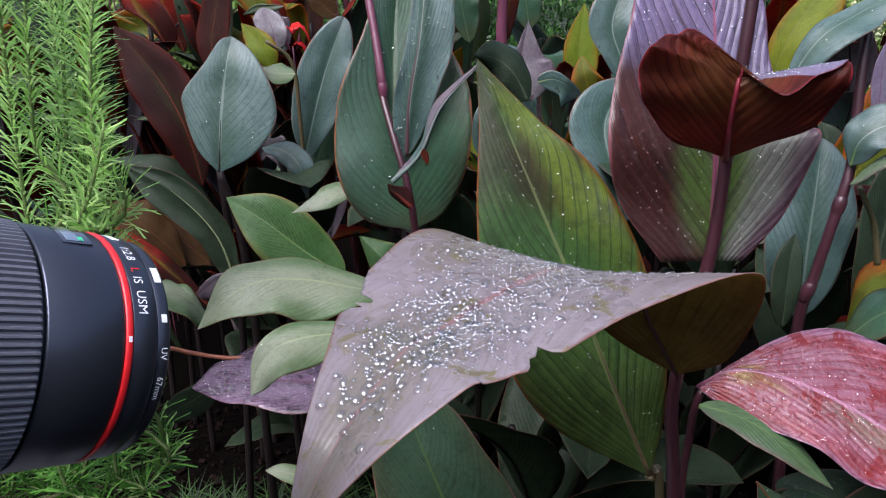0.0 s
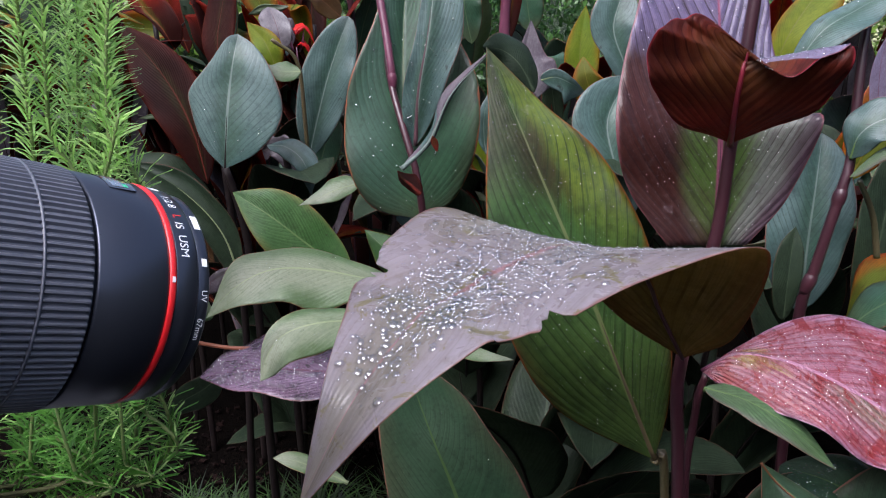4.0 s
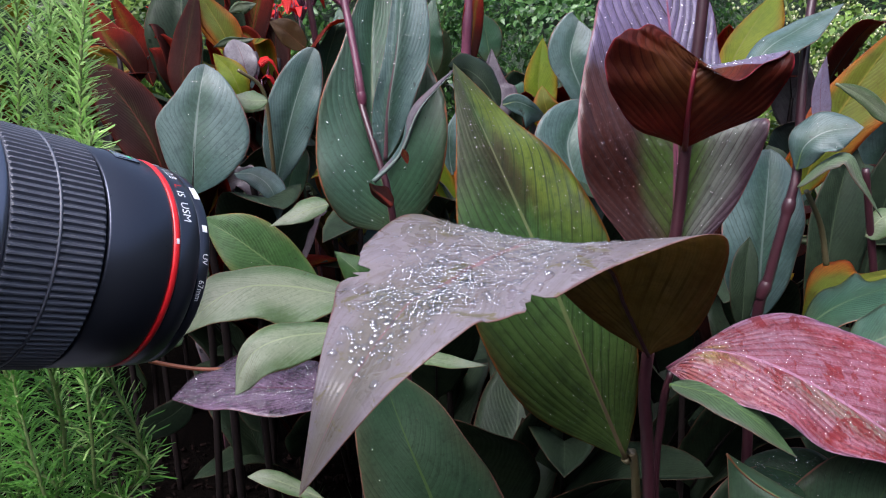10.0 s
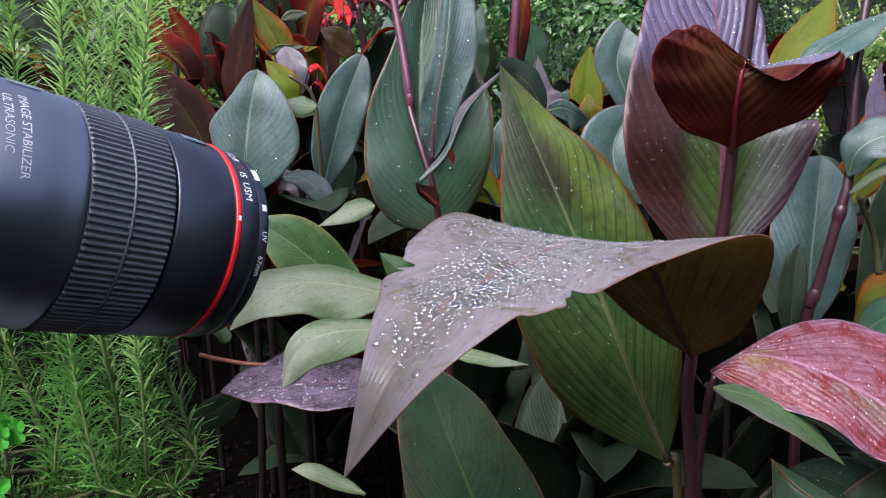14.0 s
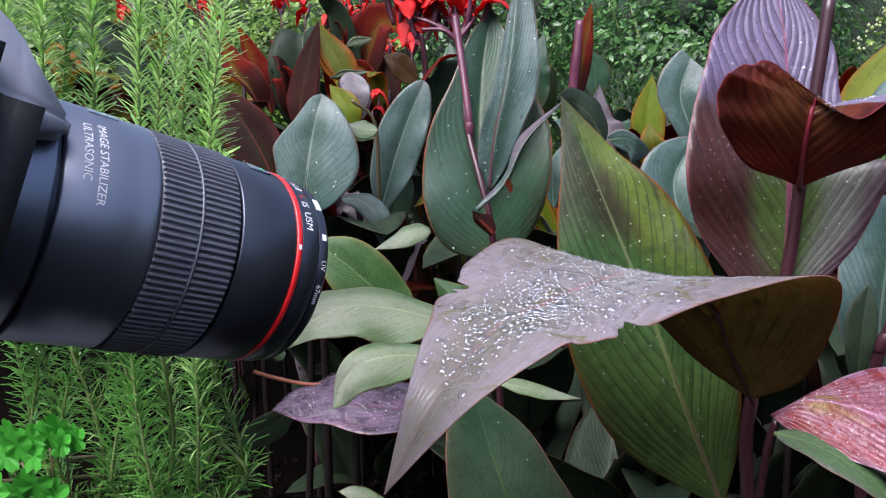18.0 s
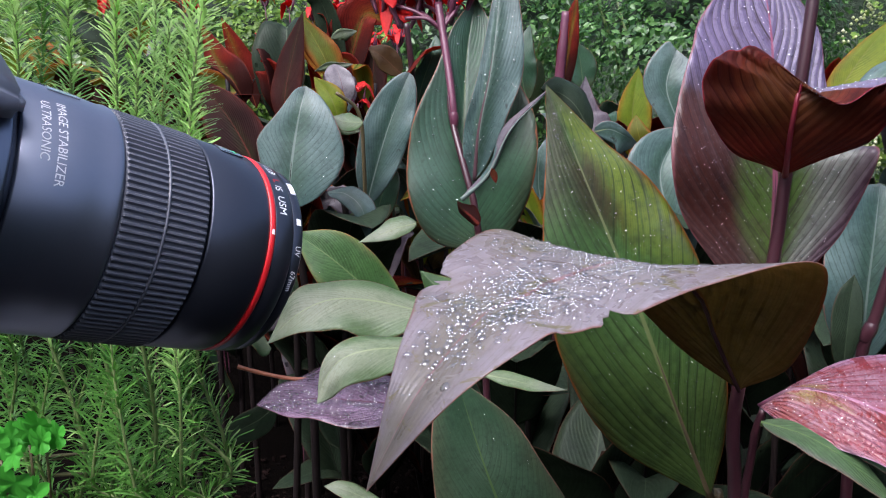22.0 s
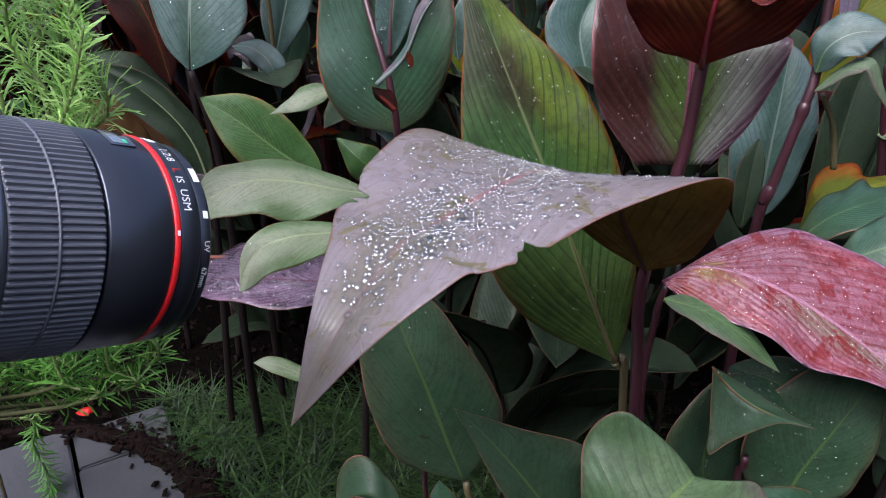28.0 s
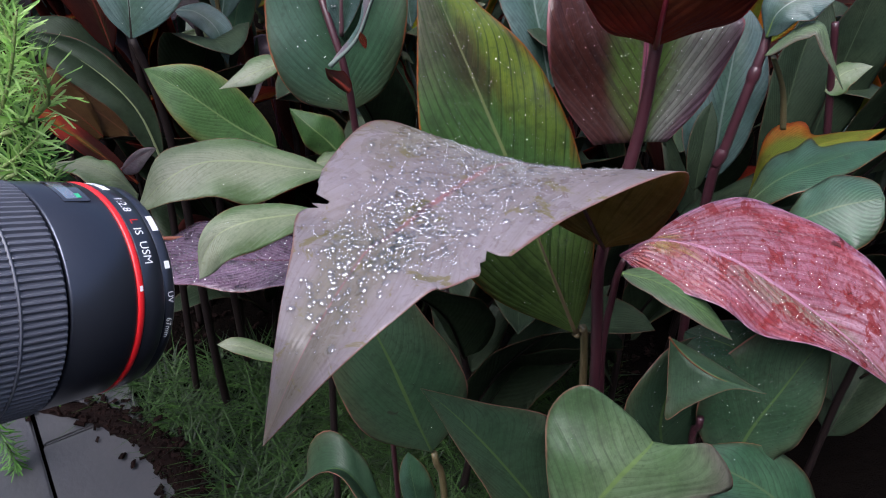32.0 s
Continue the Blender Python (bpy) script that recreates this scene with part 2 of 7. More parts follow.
M = {
    "main": leaf_mat("lilac_grey_leaf", (0.190, 0.165, 0.180), (0.110, 0.090, 0.085), (0.255, 0.225, 0.250), (0.26, 0.12, 0.14), (0.20, 0.09, 0.08), 0.36, 0.30,
                     glow=(0.65, 0.48, 0.20), lines=0.30, blotch=0.25, gloss=0.38, spots=(0.13, 0.115, 0.035), spot_at=0.575, spot_size=42.0, corrug=0.10, streaks=0.4, veins=17, sharp=0.7, ridge=0.8, rough_wet=0.16,
                     zones=[((0.14, 0.075, 0.045), 0.85, ("u", 0.93, 1.03)), ((0.13, 0.125, 0.07), 0.55, ("u", 0.55, 0.75), ("a", 0.8, 0.4)), ((0.13, 0.115, 0.05), 0.5, ("v", -0.4, -0.7), ("u", 0.52, 0.42))]),
    "bronze": leaf_mat("bronze_underside", (0.28, 0.185, 0.085), (0.018, 0.008, 0.006), (0.29, 0.225, 0.095), (0.12, 0.018, 0.016), (0.24, 0.03, 0.02), 0.42, 0.6,
                       glow=(0.34, 0.25, 0.08), lines=0.9, veins=15, sharp=0.6, ridge=0.8, corrug=0.35, zones=[((0.11, 0.026, 0.014), 0.9, ("a", 0.45, 0.9)), ((0.095, 0.100, 0.040), 0.6, ("a", 0.5, 0.2))]),
    "hood": leaf_mat("wine_red_underside", (0.20, 0.024, 0.014), (0.016, 0.003, 0.003), (0.12, 0.040, 0.014), (0.24, 0.010, 0.020), (0.26, 0.02, 0.03), 0.40, 0.4,
                     glow=(0.32, 0.05, 0.015), lines=0.95, gloss=0.22, veins=12, sweep=0.60, streaks=0.7, sharp=0.75, ridge=0.5, corrug=0.4,
                     zones=[((0.115, 0.065, 0.016), 0.6, ("a", 0.85, 0.3), ("u", 0.15, 0.4)), ((0.04, 0.006, 0.006), 0.8, ("a", 0.7, 1.0))]),
    "violet": leaf_mat("wet_violet_leaf", (0.20, 0.17, 0.27), (0.07, 0.045, 0.08), (0.30, 0.27, 0.38), (0.16, 0.04, 0.08), (0.20, 0.06, 0.08), 0.26, 0.3,
                       glow=(0.6, 0.12, 0.10), lines=0.4, gloss=0.8, wet=0.4, ridge=0.8),
    "wine": leaf_mat("wine_green_leaf", (0.092, 0.058, 0.064), (0.018, 0.007, 0.009), (0.130, 0.105, 0.108), (0.24, 0.07, 0.12), (0.16, 0.05, 0.06), 0.30, 0.2,
                     glow=(0.16, 0.18, 0.08), lines=0.85, blotch=0.3, gloss=0.45, veins=14, sweep=0.50, corrug=0.4, wet=0.10, streaks=0.7, sharp=0.80, ridge=0.55,
                     zones=[((0.215, 0.235, 0.200), 0.95, ("v", 0.10, 0.40)), ((0.105, 0.200, 0.035), 0.95, ("a", 0.60, 0.2), ("u", 0.55, 0.30)),
                            ((0.070, 0.020, 0.013), 1.0, ("v", -0.30, -0.55), ("u", 0.60, 0.45)), ((0.060, 0.022, 0.018), 0.85, ("u", 0.20, 0.05), ("v", 0.35, 0.0)),
                            ((0.070, 0.030, 0.055), 0.9, ("v", 0.72, 0.98)), ((0.21, 0.17, 0.31), 0.9, ("u", 0.50, 0.64))]),
    "stripe": leaf_mat("striped_green_leaf", (0.055, 0.128, 0.034), (0.010, 0.016, 0.008), (0.090, 0.182, 0.048), (0.13, 0.16, 0.06), (0.24, 0.06, 0.014), 0.36, 0.35,
                       glow=(0.16, 0.30, 0.03), lines=1.0, veins=17, streaks=0.8, sharp=0.72, rim=0.97, ridge=0.6, corrug=0.22, wet=0.06, blotch=0.6,
                       zones=[((0.105, 0.150, 0.030), 0.6, ("u", 0.45, 0.2)), ((0.155, 0.225, 0.016), 1.0, ("v", -0.05, 0.2), ("u", 0.42, 0.60)), ((0.085, 0.082, 0.050), 0.9, ("v", -0.05, -0.4), ("u", 0.50, 0.68)), ((0.11, 0.12, 0.085), 0.7, ("u", 0.84, 0.98)),
                              ((0.046, 0.022, 0.014), 0.9, ("a", 0.45, 0.1), ("u", 0.48, 0.6), ("u", 0.82, 0.68)), ((0.105, 0.085, 0.022), 0.8, ("a", 0.78, 1.0), ("u", 0.4, 0.25)), ((0.22, 0.05, 0.014), 0.8, ("v", 0.82, 1.0), ("u", 0.45, 0.6))]),
    "teal": leaf_mat("blue_green_leaf", (0.066, 0.118, 0.108), (0.020, 0.040, 0.032), (0.110, 0.165, 0.158), (0.13, 0.17, 0.15), (0.22, 0.09, 0.07), 0.36, 0.15,
                     lines=0.7, blotch=0.5, gloss=0.42, corrug=0.16, streaks=0.6, sharp=0.7, ridge=0.35, veins=18, zones=[((0.036, 0.080, 0.048), 0.8, ("a", 0.55, 0.15)), ((0.16, 0.19, 0.185), 0.7, ("u", 0.80, 1.0))]),
    "green": leaf_mat("deep_green_leaf", (0.030, 0.082, 0.042), (0.010, 0.022, 0.013), (0.050, 0.115, 0.060), (0.08, 0.12, 0.055), (0.24, 0.07, 0.03), 0.34, 0.2,
                      glow=(0.10, 0.22, 0.05), lines=0.6, blotch=0.5, gloss=0.45, sharp=0.65, ridge=0.3, streaks=0.65, veins=20,
                      zones=[((0.056, 0.116, 0.080), 0.85, ("v", -0.1, -0.6)), ((0.050, 0.060, 0.018), 0.8, ("u", 0.30, 0.05)), ((0.050, 0.050, 0.026), 0.6, ("a", 0.75, 1.0))]),
    "pale": leaf_mat("pale_sage_leaf", (0.150, 0.195, 0.110), (0.06, 0.085, 0.04), (0.23, 0.26, 0.18), (0.22, 0.26, 0.14), (0.22, 0.08, 0.04), 0.36, 0.25,
                     glow=(0.26, 0.32, 0.10), lines=0.35, blotch=0.3, zones=[((0.062, 0.125, 0.040), 0.85, ("a", 0.40, 0.85)), ((0.26, 0.27, 0.22), 0.5, ("u", 0.45, 0.8))]),
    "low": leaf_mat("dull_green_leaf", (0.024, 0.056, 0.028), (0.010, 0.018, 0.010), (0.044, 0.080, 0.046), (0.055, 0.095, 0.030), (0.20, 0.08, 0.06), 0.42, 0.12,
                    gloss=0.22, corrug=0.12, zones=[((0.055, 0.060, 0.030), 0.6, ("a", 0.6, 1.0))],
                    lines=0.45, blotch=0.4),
    "dull": leaf_mat("dull_sage_leaf", (0.066, 0.126, 0.046), (0.026, 0.040, 0.020), (0.115, 0.160, 0.092), (0.105, 0.165, 0.05), (0.20, 0.10, 0.07), 0.42, 0.15,
                     lines=0.5, blotch=0.4, ridge=0.7, sharp=0.7, streaks=0.6, veins=13, zones=[((0.13, 0.105, 0.100), 0.75, ("a", 0.60, 0.95), ("v", 0.0, 0.3)), ((0.045, 0.095, 0.040), 0.6, ("v", -0.3, -0.8))]),
    "mauve": leaf_mat("wet_mauve_leaf", (0.10, 0.048, 0.085), (0.016, 0.006, 0.012), (0.26, 0.17, 0.26), (0.12, 0.05, 0.08), (0.10, 0.03, 0.03), 0.13, 0.1,
                      lines=0.3, blotch=0.9, gloss=1.0, corrug=0.5, wet=0.9),
    "pink": leaf_mat("wet_rose_red_leaf", (0.245, 0.092, 0.128), (0.15, 0.014, 0.018), (0.33, 0.21, 0.262), (0.34, 0.16, 0.23), (0.36, 0.20, 0.29), 0.17, 0.12,
                     lines=0.75, blotch=0.8, gloss=0.6, spots=(0.165, 0.012, 0.010), spot_at=0.535, spot_size=48.0, corrug=0.6, wet=0.9, streaks=0.9, sweep=0.65, veins=13, sharp=0.5, ridge=0.5,
                     zones=[((0.24, 0.020, 0.018), 0.55, ("a", 0.55, 0.75), ("a", 0.95, 0.8)), ((0.185, 0.165, 0.115), 0.9, ("a", 0.55, 0.15), ("u", 0.25, 0.5), ("v", -0.1, 0.05)),
                            ((0.20, 0.15, 0.02), 0.9, ("a", 0.35, 0.1), ("u", 0.28, 0.2), ("u", 0.05, 0.12)), ((0.35, 0.18, 0.29), 0.85, ("a", 0.84, 1.0))]),
    "fresh": leaf_mat("fresh_green_leaf", (0.038, 0.105, 0.024), (0.012, 0.028, 0.010), (0.068, 0.145, 0.042), (0.13, 0.20, 0.07), (0.28, 0.10, 0.04), 0.36, 0.25,
                      glow=(0.16, 0.28, 0.05), lines=0.55, blotch=0.4, zones=[((0.16, 0.17, 0.05), 0.6, ("a", 0.75, 1.0))]),
    "rusty": leaf_mat("rusty_brown_leaf", (0.060, 0.030, 0.010), (0.016, 0.006, 0.004), (0.085, 0.048, 0.014), (0.10, 0.04, 0.02), (0.14, 0.03, 0.01), 0.45, 0.3,
                      glow=(0.20, 0.08, 0.015), lines=0.5, gloss=0.2),
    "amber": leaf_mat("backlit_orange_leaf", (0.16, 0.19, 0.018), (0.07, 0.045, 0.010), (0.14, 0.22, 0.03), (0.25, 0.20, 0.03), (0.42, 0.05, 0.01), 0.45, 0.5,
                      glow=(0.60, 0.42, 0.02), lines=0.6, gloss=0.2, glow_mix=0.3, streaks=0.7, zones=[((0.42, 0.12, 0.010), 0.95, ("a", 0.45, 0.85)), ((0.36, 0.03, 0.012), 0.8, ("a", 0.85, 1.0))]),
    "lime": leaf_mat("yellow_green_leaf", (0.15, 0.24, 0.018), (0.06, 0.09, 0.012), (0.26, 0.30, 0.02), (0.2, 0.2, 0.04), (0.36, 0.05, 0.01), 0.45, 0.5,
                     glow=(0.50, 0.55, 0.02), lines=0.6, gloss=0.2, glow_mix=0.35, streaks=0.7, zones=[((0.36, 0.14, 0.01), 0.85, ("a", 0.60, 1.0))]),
    "maroon": leaf_mat("dark_maroon_leaf", (0.020, 0.006, 0.006), (0.007, 0.003, 0.003), (0.042, 0.012, 0.009), (0.13, 0.022, 0.015), (0.16, 0.02, 0.01), 0.55, 0.4,
                       glow=(0.30, 0.03, 0.010), lines=0.7, gloss=0.12, ridge=0.8, streaks=0.7, zones=[((0.075, 0.012, 0.008), 0.8, ("a", 0.6, 1.0)), ((0.03, 0.035, 0.012), 0.6, ("a", 0.3, 0.05))]),
    # dark maroon leaf; the red and orange zones paint in backlight shining through
    "ember": leaf_mat("glowing_red_leaf", (0.032, 0.009, 0.007), (0.014, 0.004, 0.004), (0.060, 0.014, 0.010), (0.26, 0.05, 0.02), (0.24, 0.02, 0.01), 0.55, 0.5,
                      glow=(0.60, 0.05, 0.012), lines=0.7, gloss=0.12, glow_mix=0.25, streaks=0.8, zones=[((0.28, 0.022, 0.012), 1.0, ("u", 0.35, 0.65)), ((0.34, 0.12, 0.012), 0.85, ("u", 0.55, 0.9), ("a", 0.7, 0.2)), ((0.16, 0.18, 0.02), 0.7, ("a", 0.25, 0.05), ("u", 0.2, 0.5))]),
    "dusk": leaf_mat("dusky_purple_leaf", (0.085, 0.068, 0.085), (0.04, 0.022, 0.035), (0.20, 0.19, 0.20), (0.10, 0.05, 0.06), (0.14, 0.04, 0.04), 0.36, 0.15, lines=0.4),
    # green leaf deep in the bed, with the canopy's shade mixed into the colour
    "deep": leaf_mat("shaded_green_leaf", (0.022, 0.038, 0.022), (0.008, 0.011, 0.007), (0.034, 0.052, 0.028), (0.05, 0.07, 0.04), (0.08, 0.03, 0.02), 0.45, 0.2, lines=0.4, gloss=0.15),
    "stem": plain("wine_stem", (0.030, 0.008, 0.013), 0.34, vary=0.4, scale=22, other=(0.058, 0.018, 0.026), bump=0.3),
    "stem_green": plain("olive_stem", (0.10, 0.12, 0.045), 0.4, vary=0.35, scale=20, other=(0.12, 0.07, 0.04), bump=0.3),
    # inner stems, their colour lowered to stand for the shade under the leaves
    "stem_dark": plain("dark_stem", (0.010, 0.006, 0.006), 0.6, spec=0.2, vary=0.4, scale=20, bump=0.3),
    "stem_rose": plain("rose_bracted_stem", (0.11, 0.022, 0.050), 0.38, vary=0.4, scale=35, other=(0.16, 0.050, 0.085), bump=0.3),
    "rust": plain("rust_brown_stalk", (0.26, 0.075, 0.035), 0.45, vary=0.3, scale=40, bump=0.3),
    "water": water_mat(),
    "petal": leaf_mat("scarlet_petal", (0.62, 0.015, 0.015), (0.35, 0.006, 0.008), (0.75, 0.03, 0.025), (0.6, 0.02, 0.02), (0.7, 0.03, 0.03), 0.4, 0.4,
                      glow=(0.9, 0.03, 0.02), lines=0.15),
    # wet soil taken down to near black: the plants' shade is in its colour
    "soil": plain("shaded_wet_mulch", (0.0026, 0.0019, 0.0016), 0.95, spec=0.0, vary=0.6, scale=40, other=(0.0045, 0.0032, 0.0026), bump=0.9, dist=0.01),
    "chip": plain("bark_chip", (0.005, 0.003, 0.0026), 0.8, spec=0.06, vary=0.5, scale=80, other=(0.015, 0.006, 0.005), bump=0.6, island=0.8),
    "slate": plain("blue_grey_slate", (0.046, 0.051, 0.064), 0.42, vary=0.35, scale=9, other=(0.070, 0.069, 0.073), bump=0.5, dist=0.002),
    "grass": small_leaf_mat("grass_blades", (0.002, 0.008, 0.002), (0.036, 0.096, 0.010), 0.25, 0.65),
    # two copies of one needle: light and shade are put into their colours
    "needle": small_leaf_mat("lit_rosemary_needles", (0.29, 0.54, 0.11), (0.60, 0.80, 0.34), 0.45, 0.5),
    "needle_dark": small_leaf_mat("shaded_rosemary_needles", (0.050, 0.16, 0.018), (0.14, 0.34, 0.050), 0.3, 0.55),
    "rib_red": plain("red_midrib", (0.15, 0.014, 0.026), 0.35, vary=0.3, scale=40, bump=0.2),
    "bark": plain("old_rosemary_bark", (0.030, 0.026, 0.014), 0.75, spec=0.15, vary=0.4, scale=50, other=(0.055, 0.060, 0.022), bump=0.4),
    "twig": plain("rosemary_twig", (0.16, 0.26, 0.07), 0.6, vary=0.4, scale=50, other=(0.20, 0.24, 0.09), bump=0.4),
    "parsley": small_leaf_mat("parsley_leaf", (0.04, 0.26, 0.018), (0.085, 0.42, 0.035), 0.35, 0.6),
    "bush": small_leaf_mat("shrub_leaves", (0.012, 0.055, 0.014), (0.14, 0.30, 0.07), 0.35, 0.35),
    "bush_lime": small_leaf_mat("bright_shrub_leaves", (0.05, 0.13, 0.02), (0.30, 0.46, 0.08), 0.4, 0.35),
    "floret": small_leaf_mat("cream_florets", (0.55, 0.60, 0.22), (0.80, 0.80, 0.60), 0.3, 0.5),
    "hedge": plain("dark_hedge", (0.020, 0.040, 0.016), 0.7, vary=0.6, scale=14, bump=1.0, dist=0.03),
    "black": plain("satin_black_barrel", (0.066, 0.074, 0.098), 0.31, 0.75, spec=0.6, vary=0.05, scale=60, bump=0.01, dist=0.0001),
    "rubber": plain("black_rubber", (0.098, 0.105, 0.132), 0.45, vary=0.15, scale=150, bump=0.1, dist=0.0001),
    # rear of the black barrel: its blue sky sheen is put into a lighter base
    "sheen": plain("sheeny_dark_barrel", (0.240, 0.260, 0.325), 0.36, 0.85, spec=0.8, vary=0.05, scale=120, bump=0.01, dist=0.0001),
    # black housing given a grey base that stands for the sky's sheen on it
    "housing": plain("sky_sheen_housing", (0.36, 0.36, 0.42), 0.40, spec=0.7, vary=0.15, scale=120, bump=0.06, dist=0.0001),
    "crackle": plain("textured_black_body", (0.016, 0.016, 0.017), 0.45, vary=0.3, scale=900, bump=0.5, dist=0.0003),
    "ring": plain("red_lens_ring", (0.62, 0.015, 0.02), 0.34, vary=0.12, scale=90, bump=0.05),
    "ink": plain("white_ink", (0.80, 0.81, 0.84), 0.5, vary=0.1, scale=300, bump=0.05),
    "ink_red": plain("red_ink", (0.55, 0.02, 0.02), 0.5, vary=0.1, scale=300, bump=0.05),
    "ink_green": plain("green_ink", (0.05, 0.45, 0.22), 0.5, vary=0.1, scale=300, bump=0.05),
    "silver": plain("silver_plate", (0.62, 0.65, 0.68), 0.2, 0.9, vary=0.15, scale=60, bump=0.1),
}


def coated_glass():
    n = Net("coated_glass")
    g = n.node("ShaderNodeBsdfPrincipled", Base_Color=(0.02, 0.02, 0.03), Roughness=0.03, Coat_Weight=1.0, IOR=1.5)
    return n.done(g.outputs[0])


M["glass"] = coated_glass()


# ---- builders ----
def mesh_of(name, verts, faces, mats, smooth=True, slots=None):
    me = bpy.data.meshes.new(name)
    me.from_pydata([tuple(v) for v in verts], [], faces)
    for m in mats if isinstance(mats, (list, tuple)) else [mats]:
        me.materials.append(m)
    if slots is not None:
        me.polygons.foreach_set("material_index", slots)
    me.polygons.foreach_set("use_smooth", [smooth] * len(me.polygons))
    me.update()
    return me


def part(name, me, parent, label="", at=(0, 0, 0), kind=""):
    ob = new(name, me)
    ob.parent = parent
    ob.location = at
    if label or kind:
        tagged(ob, label, kind=kind)
    return ob


def thing(name, at, label, category, group=""):
    ob = new(name)
    ob.empty_display_size = 0.05
    ob.location = at
    return tagged(ob, label, category, group)


def through_points(pts, s):
    """A smooth curve through the points, s from 0 to 1."""
    p = [Vector(q) for q in pts]
    p = [p[0] * 2 - p[1]] + p + [p[-1] * 2 - p[-2]]
    k = len(p) - 3
    i = min(int(s * k), k - 1)
    x = s * k - i
    a, b, c, d = p[i:i + 4]
    return 0.5 * ((2 * b) + (c - a) * x + (2 * a - 5 * b + 4 * c - d) * x * x + (3 * b - a - 3 * c + d) * x ** 3)


def tube(pts, radii, seg=10, steps=18, bump=0.0, seed=0):
    """A tapering rod along a curve, closed at both ends."""
    verts, faces = [], []
    rng = random.Random(seed)
    up = Vector((0.31, 0.2, 0.93))
    for i in range(steps + 1):
        s = i / steps
        c = through_points(pts, s)
        t = (through_points(pts, min(1, s + 0.01)) - through_points(pts, max(0, s - 0.01))).normalized()
        e = t.cross(up)
        e = (e if e.length > 0.1 else t.cross(Vector((1, 0, 0)))).normalized()
        f = t.cross(e)
        k = s * (len(radii) - 1)
        j = min(int(k), len(radii) - 2) if len(radii) > 1 else 0
        r = radii[j] + (radii[min(j + 1, len(radii) - 1)] - radii[j]) * (k - j)
        r *= 1 + bump * rng.uniform(-1, 1)
        for n in range(seg):
            a = 2 * math.pi * n / seg
            verts.append(c + r * (math.cos(a) * e + math.sin(a) * f))
    for i in range(steps):
        for n in range(seg):
            a, b = i * seg + n, i * seg + (n + 1) % seg
            faces.append((a, b, b + seg, a + seg))
    faces.append(tuple(range(seg))[::-1])
    faces.append(tuple(range(steps * seg, (steps + 1) * seg)))
    return verts, faces


class Blade:
    """The surface of one leaf: a curved rib and two halves that leave it in their own directions.
    left, right: points on the two edges where the leaf is widest (at u = wide)."""

    def __init__(self, spine, left, right, wide=0.45, base=0.6, tip=1.0, arch=0.07, wave=0.04, waves=3.0, lumps=0.07, seed=0, facing=(0, -0.5, 0.6), flare=None, bow=0.0):
        self.spine, self.wide, self.base, self.tip, self.arch, self.wave, self.waves, self.bow = spine, wide, base, tip, arch, wave, waves, bow
        self.lumps = lumps
        self.ph = random.Random(seed).uniform(0, 6.28)
        self.off = Vector((seed * 1.37 % 9, seed * 0.71 % 7, 0))
        s0 = through_points(spine, wide)
        self.t0 = self.way(wide)
        self.l, self.r = Vector(left) - s0, Vector(right) - s0
        n = (self.r.normalized() - self.l.normalized()).cross(self.t0)
        self.n0 = n.normalized() * (1 if n.dot(Vector(facing)) > 0 else -1)
        self.flare = flare or (lambda u, side: (1.0, 0.0))

    def way(self, u):
        return (through_points(self.spine, min(1, u + 0.02)) - through_points(self.spine, max(0, u - 0.02))).normalized()

    def width(self, u):
        if u < self.wide:
            x = u / self.wide
            return max(0.0, 1 - (1 - x) ** 2) ** self.base
        x = (1 - u) / (1 - self.wide)
        return max(0.0, math.sin(math.pi / 2 * x)) ** self.tip

    def at(self, u, v):
        c = through_points(self.spine, u)
        rot = self.t0.rotation_difference(self.way(u))
        side = rot @ (self.l if v < 0 else self.r)
        nor = rot @ self.n0
        k, lift = self.flare(u, -1 if v < 0 else 1)
        w, a, reach = self.width(u) * k, abs(v), side.length
        p = c + side * (a * w) + nor * (reach * w * (lift * a * a + self.arch * (a - a * a) * 2))
        p += nor * (reach * self.wave * a * a * math.sin(self.waves * 6.283 * u + self.ph + (1.7 if v < 0 else 0)) * w)
        p += nor * reach * self.lumps * w * a * noise.noise(Vector((u * 4, v * 2.0, 0)) + self.off)
        p -= nor * self.bow * (u - 0.5) ** 2
        return p

    def normal(self, u, v):
        e = 0.012
        u0, v0 = min(max(u, 0.03), 0.97), max(min(v, 0.95), -0.95)
        if abs(v0) < 0.02:
            v0 = 0.02
        n = (self.at(u0 + e, v0) - self.at(u0 - e, v0)).cross(self.at(u0, v0 + e) - self.at(u0, v0 - e))
        n = n.normalized() if n.length > 0 else self.n0
        return n if n.dot(self.t0.rotation_difference(self.way(u0)) @ self.n0) > 0 else -n


